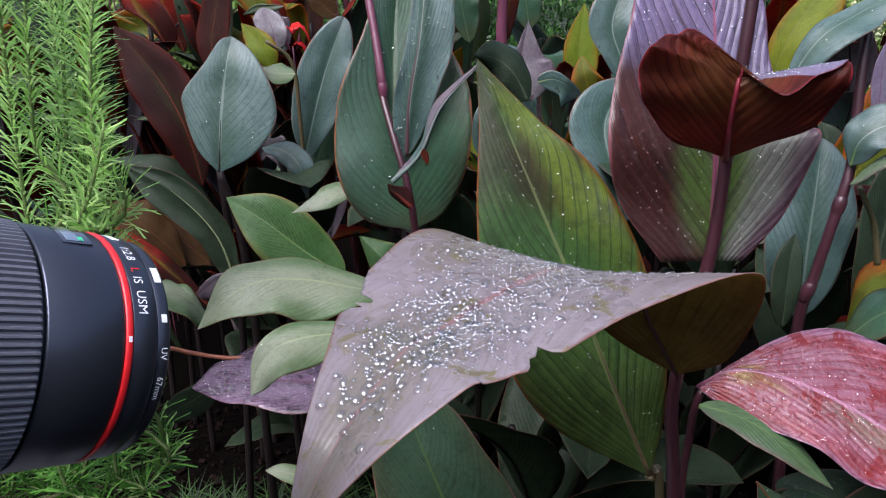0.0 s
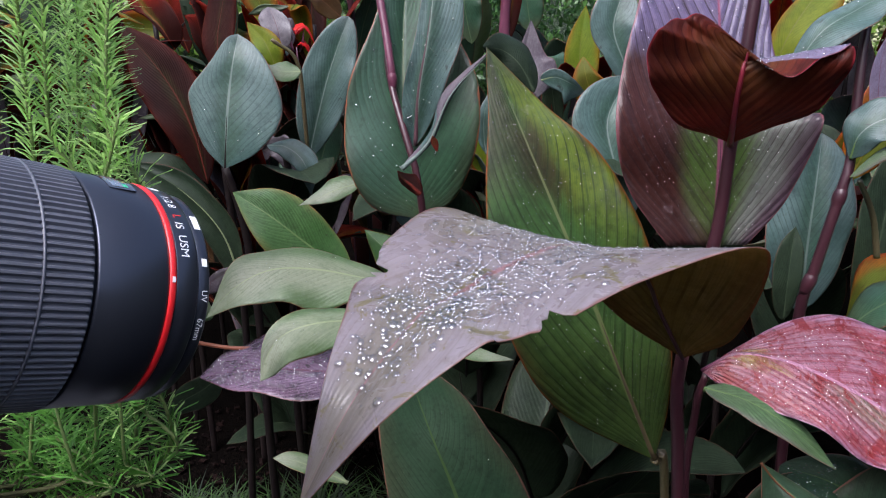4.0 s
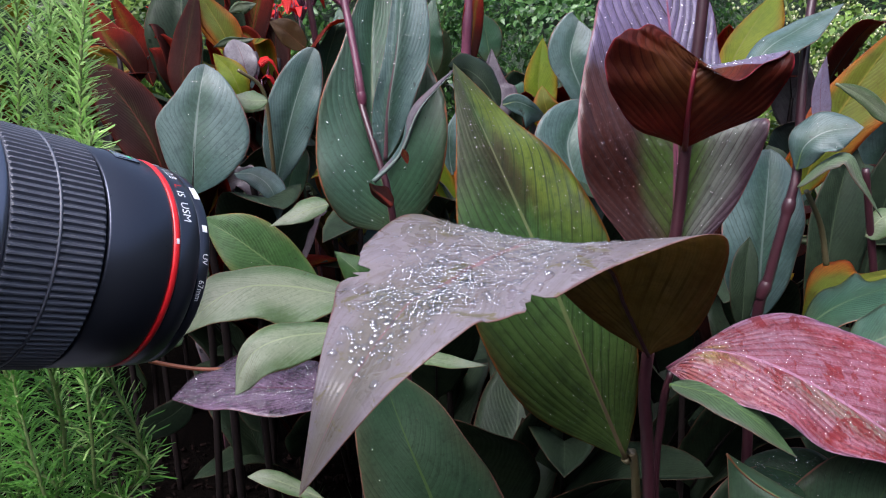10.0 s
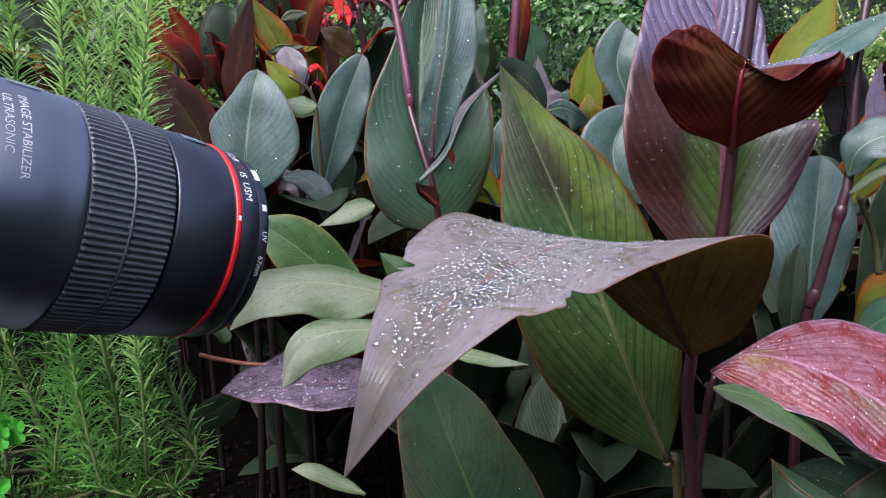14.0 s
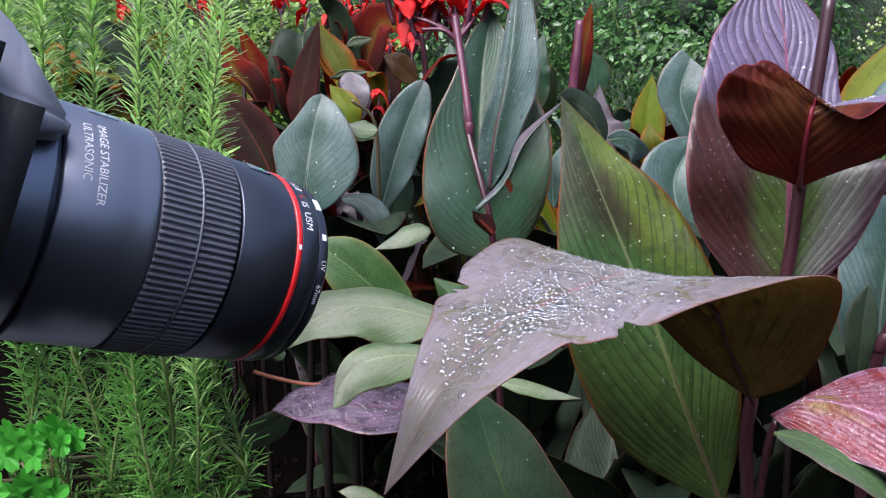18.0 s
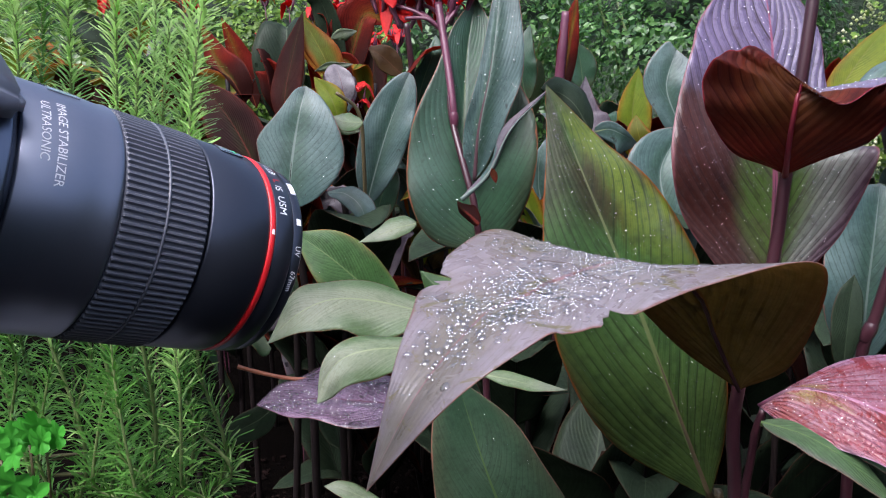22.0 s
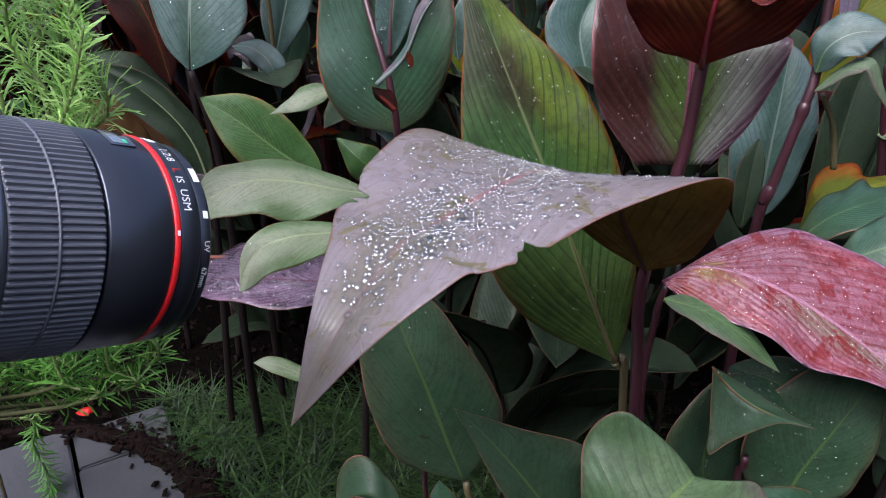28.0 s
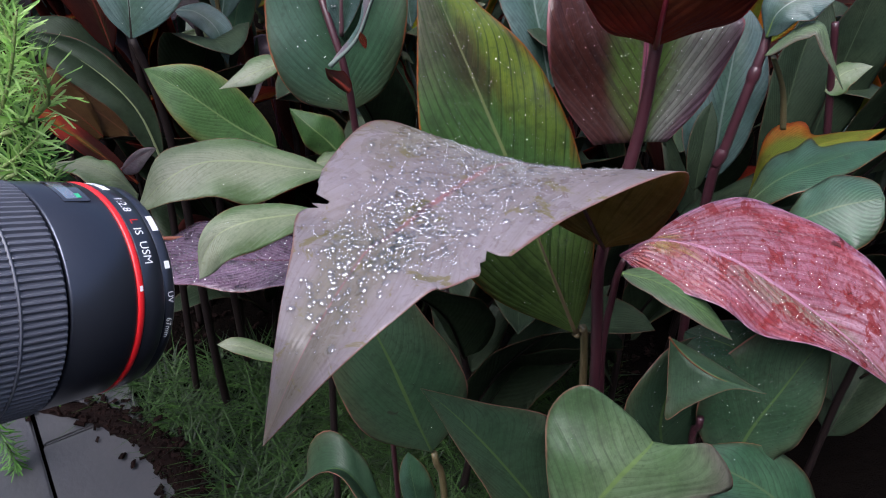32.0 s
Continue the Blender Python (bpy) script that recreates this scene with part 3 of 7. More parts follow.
class Loft(Blade):
    """A leaf drawn through a few cross-sections: rib, left edge, right edge, from the stalk to the tip."""

    def __init__(self, ribs, lefts, rights, arch=0.04, wave=0.02, waves=3.0, lumps=0.03, seed=0, facing=(0, -0.5, 0.6)):
        self.spine, self.lefts, self.rights, self.arch, self.wave, self.waves, self.lumps = ribs, lefts, rights, arch, wave, waves, lumps
        self.ph = random.Random(seed).uniform(0, 6.28)
        self.off = Vector((seed * 1.37 % 9, seed * 0.71 % 7, 0))
        self.face = Vector(facing)
        self.sign = 1
        mid = self.raw(0.5, 0.3)
        self.sign = 1 if mid.dot(self.face) > 0 else -1
        self.most = max((Vector(a) - Vector(b)).length for a, b in zip(lefts, rights))

    def width(self, u):
        return (through_points(self.lefts, u) - through_points(self.rights, u)).length / self.most

    def sheet(self, u, v):
        c = through_points(self.spine, u)
        e = through_points(self.lefts if v < 0 else self.rights, u)
        return c, e

    def raw(self, u, v):
        c, e = self.sheet(u, v)
        k = 0.02
        t = through_points(self.spine, min(1, u + k)) - through_points(self.spine, max(0, u - k))
        across = through_points(self.rights, u) - through_points(self.lefts, u)
        n = across.cross(t)
        return n.normalized() * self.sign if n.length > 1e-9 else self.face.normalized()

    def at(self, u, v):
        c, e = self.sheet(u, v)
        a = abs(v)
        reach = (e - c).length
        n = self.raw(min(max(u, 0.04), 0.96), v)
        p = c.lerp(e, a) + n * reach * self.arch * (a - a * a) * 2
        p += n * reach * self.wave * a * a * math.sin(self.waves * 6.283 * u + self.ph + (1.7 if v < 0 else 0))
        return p + n * reach * self.lumps * a * noise.noise(Vector((u * 4, v * 2.0, 0)) + self.off)

    def normal(self, u, v):
        e = 0.012
        u0, v0 = min(max(u, 0.03), 0.97), max(min(v, 0.95), -0.95)
        if abs(v0) < 0.02:
            v0 = 0.02
        n = (self.at(u0 + e, v0) - self.at(u0 - e, v0)).cross(self.at(u0, v0 + e) - self.at(u0, v0 - e))
        n = n.normalized() if n.length > 1e-12 else self.raw(u0, v0)
        return n if n.dot(self.raw(u0, v0)) > 0 else -n


def blade_mesh(name, b, top, under, nu=26, nv=9, thick=0.0006, origin=(0, 0, 0), bites=(), torn=()):
    """A thin closed shell: the upper skin, the lower skin and the rim between them."""
    o = Vector(origin)
    cols = [i / nv - 1 for i in range(nv)] + [0.0] + [(i + 1) / nv for i in range(nv)]
    rows = [i / nu for i in range(nu + 1)]
    w = len(cols)
    verts, uvs = [], []
    for sgn in (1, -1):
        for u in rows:
            for v in cols:
                vv = v
                for bu, side, half, depth in bites:
                    if v * side > 0 and abs(u - bu) < half:
                        vv = v * (1 - depth * abs(v) ** 3 * (1 - abs(u - bu) / half))
                for lo, hi, side, deep, rate in torn:
                    if v * side > 0 and lo < u < hi:
                        rag = 0.5 + 0.5 * noise.noise(Vector((u * rate, side * 3.0, 0.7)))
                        vv *= 1 - deep * abs(v) ** 4 * rag * min(1.0, (u - lo) * 60, (hi - u) * 60)
                verts.append(b.at(u, vv) + b.normal(u, vv) * (thick / 2 * sgn) - o)
                uvs.append((u, vv))
    faces, slots = [], []
    half = w * (nu + 1)
    for i in range(nu):
        for j in range(w - 1):
            a = i * w + j
            faces.append((a, a + 1, a + w + 1, a + w)), slots.append(0)
            faces.append((half + a + w, half + a + w + 1, half + a + 1, half + a)), slots.append(1)
    rim = [i * w for i in range(nu + 1)] + [nu * w + j for j in range(1, w)] + [i * w + w - 1 for i in range(nu - 1, -1, -1)] + [j for j in range(w - 2, -1, -1)]
    for a, c in zip(rim, rim[1:]):
        faces.append((a, c, c + half, a + half)), slots.append(0)
    me = mesh_of(name, verts, faces, [top, under], True, slots)
    layer = me.uv_layers.new(name="blade")
    idx = np.empty(len(me.loops), dtype=np.int32)
    me.loops.foreach_get("vertex_index", idx)
    layer.data.foreach_set("uv", np.array(uvs, dtype=np.float32)[idx].ravel())
    i, j = nu // 2, nv // 2
    if me.polygons[2 * (i * (w - 1) + j)].normal.dot(b.normal(rows[i], cols[j])) < 0:
        me.flip_normals()
    return me


DROP = {}


def drop_shape(level):
    if level not in DROP:
        bm = bmesh.new()
        bmesh.ops.create_icosphere(bm, subdivisions=level, radius=1.0)
        DROP[level] = ([v.co.copy() for v in bm.verts], [[v.index for v in f.verts] for f in bm.faces])
        bm.free()
    return DROP[level]


def drops(parent, b, count, big=0, span=(0.05, 0.95), side=(-0.9, 0.9), size=(0.0006, 0.0022), large=(0.0022, 0.0038), seed=3, origin=(0, 0, 0), flat=0.7, bias=None):
    """Water beads on the blade: the large ones are parts, the fine ones one mesh."""
    rng = random.Random(seed)
    o = Vector(origin)
    sv, sf = drop_shape(1)
    verts, faces = [], []
    mesh_big = None

    def spot():
        for _ in range(200):
            u, v = rng.uniform(*span), rng.uniform(*side)
            dense = noise.noise(Vector((u * 6, v * 3, seed))) * 0.5 + 0.6
            if bias:
                dense *= bias(u, v)
            dense *= b.width(u) ** 0.8 * (0.35 if abs(v) > 0.8 else 1.0)
            if rng.random() < dense:
                return u, v
        return u, v

    for k in range(count):
        u, v = spot()
        r = size[0] + (size[1] - size[0]) * rng.random() ** 2.6
        n, p = b.normal(u, v), b.at(u, v)
        q = Vector((0, 0, 1)).rotation_difference(n)
        ax, ay, an = rng.uniform(0.8, 1.25), rng.uniform(0.8, 1.25), rng.uniform(0, 6.28)
        base = len(verts)
        ca, sa = math.cos(an), math.sin(an)
        for c in sv:
            x, y = c.x * ax, c.y * ay
            verts.append(p + q @ Vector(((x * ca - y * sa) * r, (x * sa + y * ca) * r, max(c.z * flat + 0.25, 0.0) * r)) - o)
        faces += [[base + i for i in f] for f in sf]
    if count:
        part("rain_beading", mesh_of("rain_beading", verts, faces, M["water"]), parent, "fine beads of rain water", kind="stuff")
    for k in range(big):
        u, v = spot()
        r = rng.uniform(*large)
        n, p = b.normal(u, v), b.at(u, v)
        if mesh_big is None:
            lv, lf = drop_shape(3)
            mesh_big = mesh_of("water_drop", [(c.x, c.y, max(c.z * flat + 0.22, 0.0)) for c in lv], lf, M["water"])
        d = part("water_drop", mesh_big, parent)
        q = Vector((0, 0, 1)).rotation_difference(n)
        d.rotation_mode = "QUATERNION"
        d.location, d.rotation_quaternion = p - o, q
        d.scale = (r * rng.uniform(0.8, 1.3), r * rng.uniform(0.8, 1.3), r)


LEAF_COUNT = [0]


def leaf(plant, spine, left, right, mat, under=None, beads=0, big=0, label="", nu=26, nv=8, rib=0.0016, ribmat=None, size=(0.0004, 0.0013), large=(0.0012, 0.0021), bites=(), torn=(), pivot=None, **shape):
    """One leaf of a plant, with its rib and the water on it. Returns the leaf and its surface."""
    LEAF_COUNT[0] += 1
    shape.setdefault("seed", LEAF_COUNT[0])
    b = Loft(spine, left, right, **shape) if isinstance(left, list) else Blade(spine, left, right, **shape)
    base = Vector(pivot) if pivot is not None else Vector(plant.location)
    me = blade_mesh("leaf", b, M[mat], M[under or mat], nu, nv, origin=base, bites=bites, torn=torn)
    ob = part("leaf", me, plant, label, at=base - Vector(plant.location))
    if rib:
        pts = [b.at(s, 0.0) - b.normal(max(s, 0.05), 0.03) * rib * 0.85 - base for s in [0.97 * k / 15 for k in range(16)]]
        v, f = tube(pts, [rib * 1.5, rib * 1.2, rib, rib * 0.7, rib * 0.45, rib * 0.2], 8, 30)
        part("midrib", mesh_of("midrib", v, f, M[ribmat or under or mat]), ob)
    if beads or big:
        drops(ob, b, beads, big, size=size, large=large, seed=LEAF_COUNT[0], origin=base)
    return ob, b


def stem(plant, pts, r0, r1, mat="stem", label="", nodes=()):
    base = Vector(plant.location)
    rel = [Vector(p) - base for p in pts]
    v, f = tube(rel, [r0, (r0 + r1) / 2, r1], 12, 24, 0.03, len(pts))
    ob = part("stem", mesh_of("stem", v, f, M[mat]), plant, label)
    for s, r in nodes:
        c = through_points(rel, s)
        t = (through_points(rel, min(1, s + 0.02)) - through_points(rel, max(0, s - 0.02))).normalized()
        v, f = tube([c - t * r * 2.2, c - t * r * 0.6, c + t * r * 0.5, c + t * r * 1.5], [r * 0.75, r * 1.08, r * 1.05, r * 0.7], 12, 10)
        part("node", mesh_of("node", v, f, M[mat]), ob)
    return ob


# ---- ground, paving, grass ----
def ground_sheet():
    bm = bmesh.new()
    xs = [-60, -20, -8, -4] + [-2.5 + 0.125 * i for i in range(41)] + [4, 8, 20, 60]
    ys = [-60, -20, -6, -2] + [-0.6 + 0.125 * i for i in range(41)] + [6, 9, 20, 60]
    grid = [[bm.verts.new((x, y, 0.02 * noise.noise(Vector((x * 3, y * 3, 0))) - 0.004 if abs(x) < 3 and -1 < y < 5 else -0.01)) for x in xs] for y in ys]
    for j in range(len(ys) - 1):
        for i in range(len(xs) - 1):
            bm.faces.new((grid[j][i], grid[j][i + 1], grid[j + 1][i + 1], grid[j + 1][i])).smooth = True
    me = bpy.data.meshes.new("ground")
    bm.to_mesh(me)
    bm.free()
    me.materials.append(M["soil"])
    return tagged(new("ground", me), "wet garden soil and mulch, plant shade mixed into its colour", "ground", kind="structure")


ground = ground_sheet()


def slab_mesh(w, h, t, seed):
    rng = random.Random(seed)
    bm = bmesh.new()
    bmesh.ops.create_cube(bm, size=1.0)
    for v in bm.verts:
        v.co = Vector((v.co.x * w + rng.uniform(-0.004, 0.004), v.co.y * h + rng.uniform(-0.004, 0.004), v.co.z * t))
    bmesh.ops.bevel(bm, geom=bm.edges[:], offset=0.004, segments=2, affect="EDGES")
    me = bpy.data.meshes.new("paving_stone")
    bm.to_mesh(me)
    bm.free()
    me.materials.append(M["slate"])
    return me


def paving():
    walk_way = tagged(new("pavement"), "blue-grey slate paving beside the bed", "paving", kind="structure")
    walk_way.location = (-0.756, 1.171, 0.0)
    walk_way.rotation_euler = (0, 0, math.atan2(-0.875, 0.485))
    k = 0
    for y0, y1, cuts in ((0.006, 0.195, (0.0, 0.13, 0.55, 0.98)), (-0.40, -0.006, (-0.02, 0.47, 0.96, 1.4)), (-0.82, -0.412, (-0.5, 0.0, 0.5, 1.0))):
        for a, b in zip(cuts, cuts[1:]):
            k += 1
            ob = part("paving_stone", slab_mesh(b - a - 0.01, y1 - y0, 0.05, k), walk_way)
            ob.location = ((a + b) / 2, (y0 + y1) / 2, 0.006 + 0.002 * (k % 3))


paving()


def along_paving(x, y):
    dx, dy = x + 0.756, y - 1.171
    return dx * 0.485 - dy * 0.875, dx * 0.875 + dy * 0.485


def from_paving(a, b, z=0.0):
    return Vector((-0.756 + a * 0.485 + b * 0.875, 1.171 - a * 0.875 + b * 0.485, z))


def mulch_rim(a):
    """How far the paving lies bare, across, at a along it."""
    for (a0, b0), (a1, b1) in zip(((-0.2, -0.5), (0.0, -0.02), (0.1, 0.08), (0.22, 0.144), (0.36, 0.178), (1.4, 0.2)), ((0.0, -0.02), (0.1, 0.08), (0.22, 0.144), (0.36, 0.178), (1.4, 0.2), (9, 0.2))):
        if a <= a1:
            return b0 + (b1 - b0) * (a - a0) / (a1 - a0)
    return 0.2


def on_paving(x, y):
    a, b = along_paving(x, y)
    return 0.0 < a < 1.4 and -0.9 < b < mulch_rim(a)


def grass_patch():
    rng = random.Random(11)
    verts, faces = [], []
    tufts = []
    while len(tufts) < 430:
        x, y = rng.uniform(-0.60, 0.45), rng.uniform(0.66, 1.30)
        a, b = along_paving(x, y)
        if b < max(0.13, mulch_rim(a) + 0.055):
            continue
        tufts.append((x, y))
    for x, y in tufts:
        for _ in range(rng.randint(14, 24)):
            a = rng.uniform(0, 6.283)
            ln, w = rng.uniform(0.05, 0.11 if x < -0.3 else 0.16), rng.uniform(0.0014, 0.0030)
            d = Vector((math.cos(a), math.sin(a), 0))
            lean = rng.uniform(0.6, 1.5)
            s = Vector((-d.y, d.x, 0)) * w
            bx = Vector((x + rng.gauss(0, 0.012), y + rng.gauss(0, 0.012), 0.0))
            base = len(verts)
            for i in range(5):
                t = i / 4
                c = bx + d * (ln * lean * t * t) + Vector((0, 0, ln * 0.8 * (t - 0.40 * lean * t * t)))
                k = 1 - t * t * 0.95
                verts += [c - s * k, c + s * k]
            faces += [(base + 2 * i, base + 2 * i + 1, base + 2 * i + 3, base + 2 * i + 2) for i in range(4)]
    tagged(new("grass", mesh_of("grass", verts, faces, M["grass"])), "tufts of arching dark green grass", "grass", kind="stuff")


grass_patch()


def mulch():
    rng = random.Random(5)
    verts, faces = [], []
    spots = [(rng.uniform(-0.95, 0.7), rng.uniform(0.3, 1.7), 0.006) for _ in range(3400)]
    spots = [q for q in spots if not on_paving(q[0], q[1])]
    # a low bank that laps over the rim of the paving
    n, w = 60, 7
    for i in range(n + 1):
        a = -0.06 + 0.62 * i / n
        for k in range(w):
            b = mulch_rim(a) + 0.008 + 0.014 * noise.noise(Vector((a * 40, 5, 0))) + 0.012 * k
            verts.append(from_paving(a, b, (0.033, 0.042, 0.045, 0.044, 0.040, 0.034, -0.01)[k] + 0.004 * noise.noise(Vector((a * 90, k * 1.7, 2)))))
    faces += [(i * w + k, (i + 1) * w + k, (i + 1) * w + k + 1, i * w + k + 1) for i in range(n) for k in range(w - 1)]
    for _ in range(520):
        a = rng.uniform(-0.06, 0.56)
        p = from_paving(a, mulch_rim(a) + rng.gauss(0.04, 0.028), 0.042)
        spots.append((p.x, p.y, p.z))
    for x, y, z in spots:
        r = rng.uniform(0.003, 0.012)
        m = pose(x, y, z, rng.uniform(-40, 40), rng.uniform(-40, 40), rng.uniform(0, 360))
        base = len(verts)
        for dx, dy, dz in ((-1, -0.5, 0), (1, -0.4, 0), (0.9, 0.5, 0), (-0.8, 0.45, 0), (-0.7, -0.3, 0.35), (0.7, -0.3, 0.35), (0.6, 0.35, 0.35), (-0.6, 0.3, 0.35)):
            verts.append(m @ Vector((dx * r, dy * r, dz * r)))
        faces += [tuple(base + i for i in f) for f in ((3, 2, 1, 0), (4, 5, 6, 7), (0, 1, 5, 4), (1, 2, 6, 5), (2, 3, 7, 6), (3, 0, 4, 7))]
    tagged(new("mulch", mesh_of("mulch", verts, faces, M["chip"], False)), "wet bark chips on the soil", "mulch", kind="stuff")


mulch()
fallen = thing("fallen_petal", (-0.730, 1.212, 0.052), "scarlet petal lying on the mulch", "petal")
leaf(fallen, [(-0.752, 1.209, 0.052), (-0.740, 1.210, 0.059), (-0.723, 1.212, 0.061), (-0.712, 1.214, 0.052)], (-0.734, 1.223, 0.057), (-0.728, 1.201, 0.050), "petal", rib=0)




# ---- the shrubs and hedge that close the view ----
def leaf_cloud(name, at, size, count, leaf_len, mat, label, seed, florets=0, category="shrub"):
    """A shrub: branches and many small folded leaves in an uneven mass."""
    rng = random.Random(seed)
    root = thing(name, (at[0], at[1], 0), label, category, "shrubs behind the bed")
    verts, faces = [], []
    off = Vector((seed * 3.1, seed * 1.7, 0))
    fl_v, fl_f = [], []
    for k in range(count):
        for _ in range(20):
            d = Vector((rng.gauss(0, 1), rng.gauss(0, 1), rng.gauss(0, 1))).normalized()
            if d.y < 0.35:
                break
        lump = 0.78 + 0.42 * noise.noise(d * 2.2 + off) + 0.16 * noise.noise(d * 6 + off)
        r = lump * rng.uniform(0.72, 1.02)
        p = Vector((d.x * size[0] * r, d.y * size[1] * r, at[2] + d.z * size[2] * r))
        if p.z < 0.05:
            continue
        n = (d + Vector((rng.gauss(0, 0.5), rng.gauss(0, 0.5), rng.gauss(0.3, 0.5)))).normalized()
        t = n.cross(Vector((rng.gauss(0, 1), rng.gauss(0, 1), rng.gauss(0, 1)))).normalized()
        s = n.cross(t)
        ln = leaf_len * rng.uniform(0.6, 1.3)
        base = len(verts)
        verts += [p, p + t * ln * 0.45 + s * ln * 0.26 + n * ln * 0.06, p + t * ln + n * ln * -0.08, p + t * ln * 0.45 - s * ln * 0.26 + n * ln * 0.06, p + t * ln * 0.5]
        faces += [(base, base + 4, base + 1), (base + 1, base + 4, base + 2), (base, base + 3, base + 4), (base + 3, base + 2, base + 4)]
        if k < florets:
            c = p + d * 0.02
            for _ in range(9):
                q = c + Vector((rng.gauss(0, 0.014), rng.gauss(0, 0.014), rng.gauss(0, 0.014)))
                rr = rng.uniform(0.004, 0.008)
                b0 = len(fl_v)
                fl_v += [q + Vector(e) * rr for e in ((1, 0, 0), (-1, 0, 0), (0, 1, 0), (0, -1, 0), (0, 0, 1), (0, 0, -1))]
                fl_f += [tuple(b0 + i for i in f) for f in ((0, 2, 4), (2, 1, 4), (1, 3, 4), (3, 0, 4), (2, 0, 5), (1, 2, 5), (3, 1, 5), (0, 3, 5))]
    part("foliage", mesh_of("foliage", verts, faces, M[mat]), root, kind="stuff")
    if fl_v:
        part("blossom", mesh_of("blossom", fl_v, fl_f, M["floret"]), root, "cream-green flower clusters", kind="stuff")
    for k in range(5):
        a = k * 1.256 + seed
        tip = Vector((math.cos(a) * size[0] * 0.6, math.sin(a) * size[1] * 0.6, at[2] + size[2] * 0.5))
        v, f = tube([(0.03 * math.cos(a), 0.03 * math.sin(a), -0.02), tip * 0.35, tip * 0.7 + Vector((0, 0, 0.1)), tip], [0.018, 0.013, 0.008, 0.004], 7, 10)
        part("branch", mesh_of("branch", v, f, M["twig"]), root)
    return root


leaf_cloud("shrub", (0.75, 3.0, 0.95), (0.75, 0.5, 0.75), 12000, 0.032, "bush", "dense leafy green garden shrub", 1)
leaf_cloud("shrub", (1.75, 2.7, 0.85), (0.7, 0.5, 0.75), 12000, 0.032, "bush_lime", "bright shrub with cream-green flower clusters", 2, florets=900)
leaf_cloud("shrub", (-0.1, 3.4, 0.95), (0.75, 0.5, 0.8), 10000, 0.036, "bush", "dense leafy green garden shrub", 3)
leaf_cloud("shrub", (-1.0, 3.3, 0.9), (0.8, 0.5, 0.75), 10000, 0.036, "bush_lime", "bright yellow-green leafy garden shrub", 4, florets=60)
leaf_cloud("shrub", (-2.1, 3.2, 0.9), (0.9, 0.6, 0.8), 6000, 0.05, "bush_lime", "bright yellow-green leafy garden shrub", 5)
leaf_cloud("shrub", (2.9, 3.1, 0.95), (0.9, 0.6, 0.85), 5000, 0.05, "bush", "dense leafy green garden shrub", 6, florets=120)


def hedge(at, turn, length, tall, label):
    verts, faces = [], []
    nx, nz = int(length * 7.5), 24
    w = nx + 1
    for j in range(nz + 1):
        for i in range(w):
            x, z = length * (i / nx - 0.5), tall * j / nz
            verts.append((x, 0.3 * noise.noise(Vector((x * 1.7, z * 2.2, turn))) + 0.1 * noise.noise(Vector((x * 7, z * 7, 3))), z))
    for i in range(w):
        x = length * (i / nx - 0.5)
        verts += [(x, 0.9, tall - 0.1), (x, 0.9, 0.0)]
    for j in range(nz):
        for i in range(nx):
            faces.append((j * w + i, j * w + i + 1, (j + 1) * w + i + 1, (j + 1) * w + i))
    o = (nz + 1) * w
    for i in range(nx):
        faces.append((nz * w + i, nz * w + i + 1, o + 2 * i + 2, o + 2 * i))
        faces.append((o + 2 * i, o + 2 * i + 2, o + 2 * i + 3, o + 2 * i + 1))
    ob = tagged(new("backdrop", mesh_of("backdrop", verts, faces, M["hedge"])), label, "hedge", kind="structure")
    ob.location, ob.rotation_euler = at, (0, 0, radians(turn))
    return ob


hedge((0.0, 4.6, 0.0), 0, 14.0, 1.6, "dark clipped hedge behind the shrubs")
# three hedges added out of view, to keep low sky light off the plants
hedge((0.0, -2.6, 0.0), 180, 14.0, 2.4, "added unseen hedge behind the viewpoint, blocking low sky")
hedge((-5.0, 1.4, 0.0), 90, 8.0, 2.6, "added unseen hedge on the left, blocking low sky")
hedge((5.0, 1.4, 0.0), -90, 8.0, 2.6, "added unseen hedge on the right, blocking low sky")


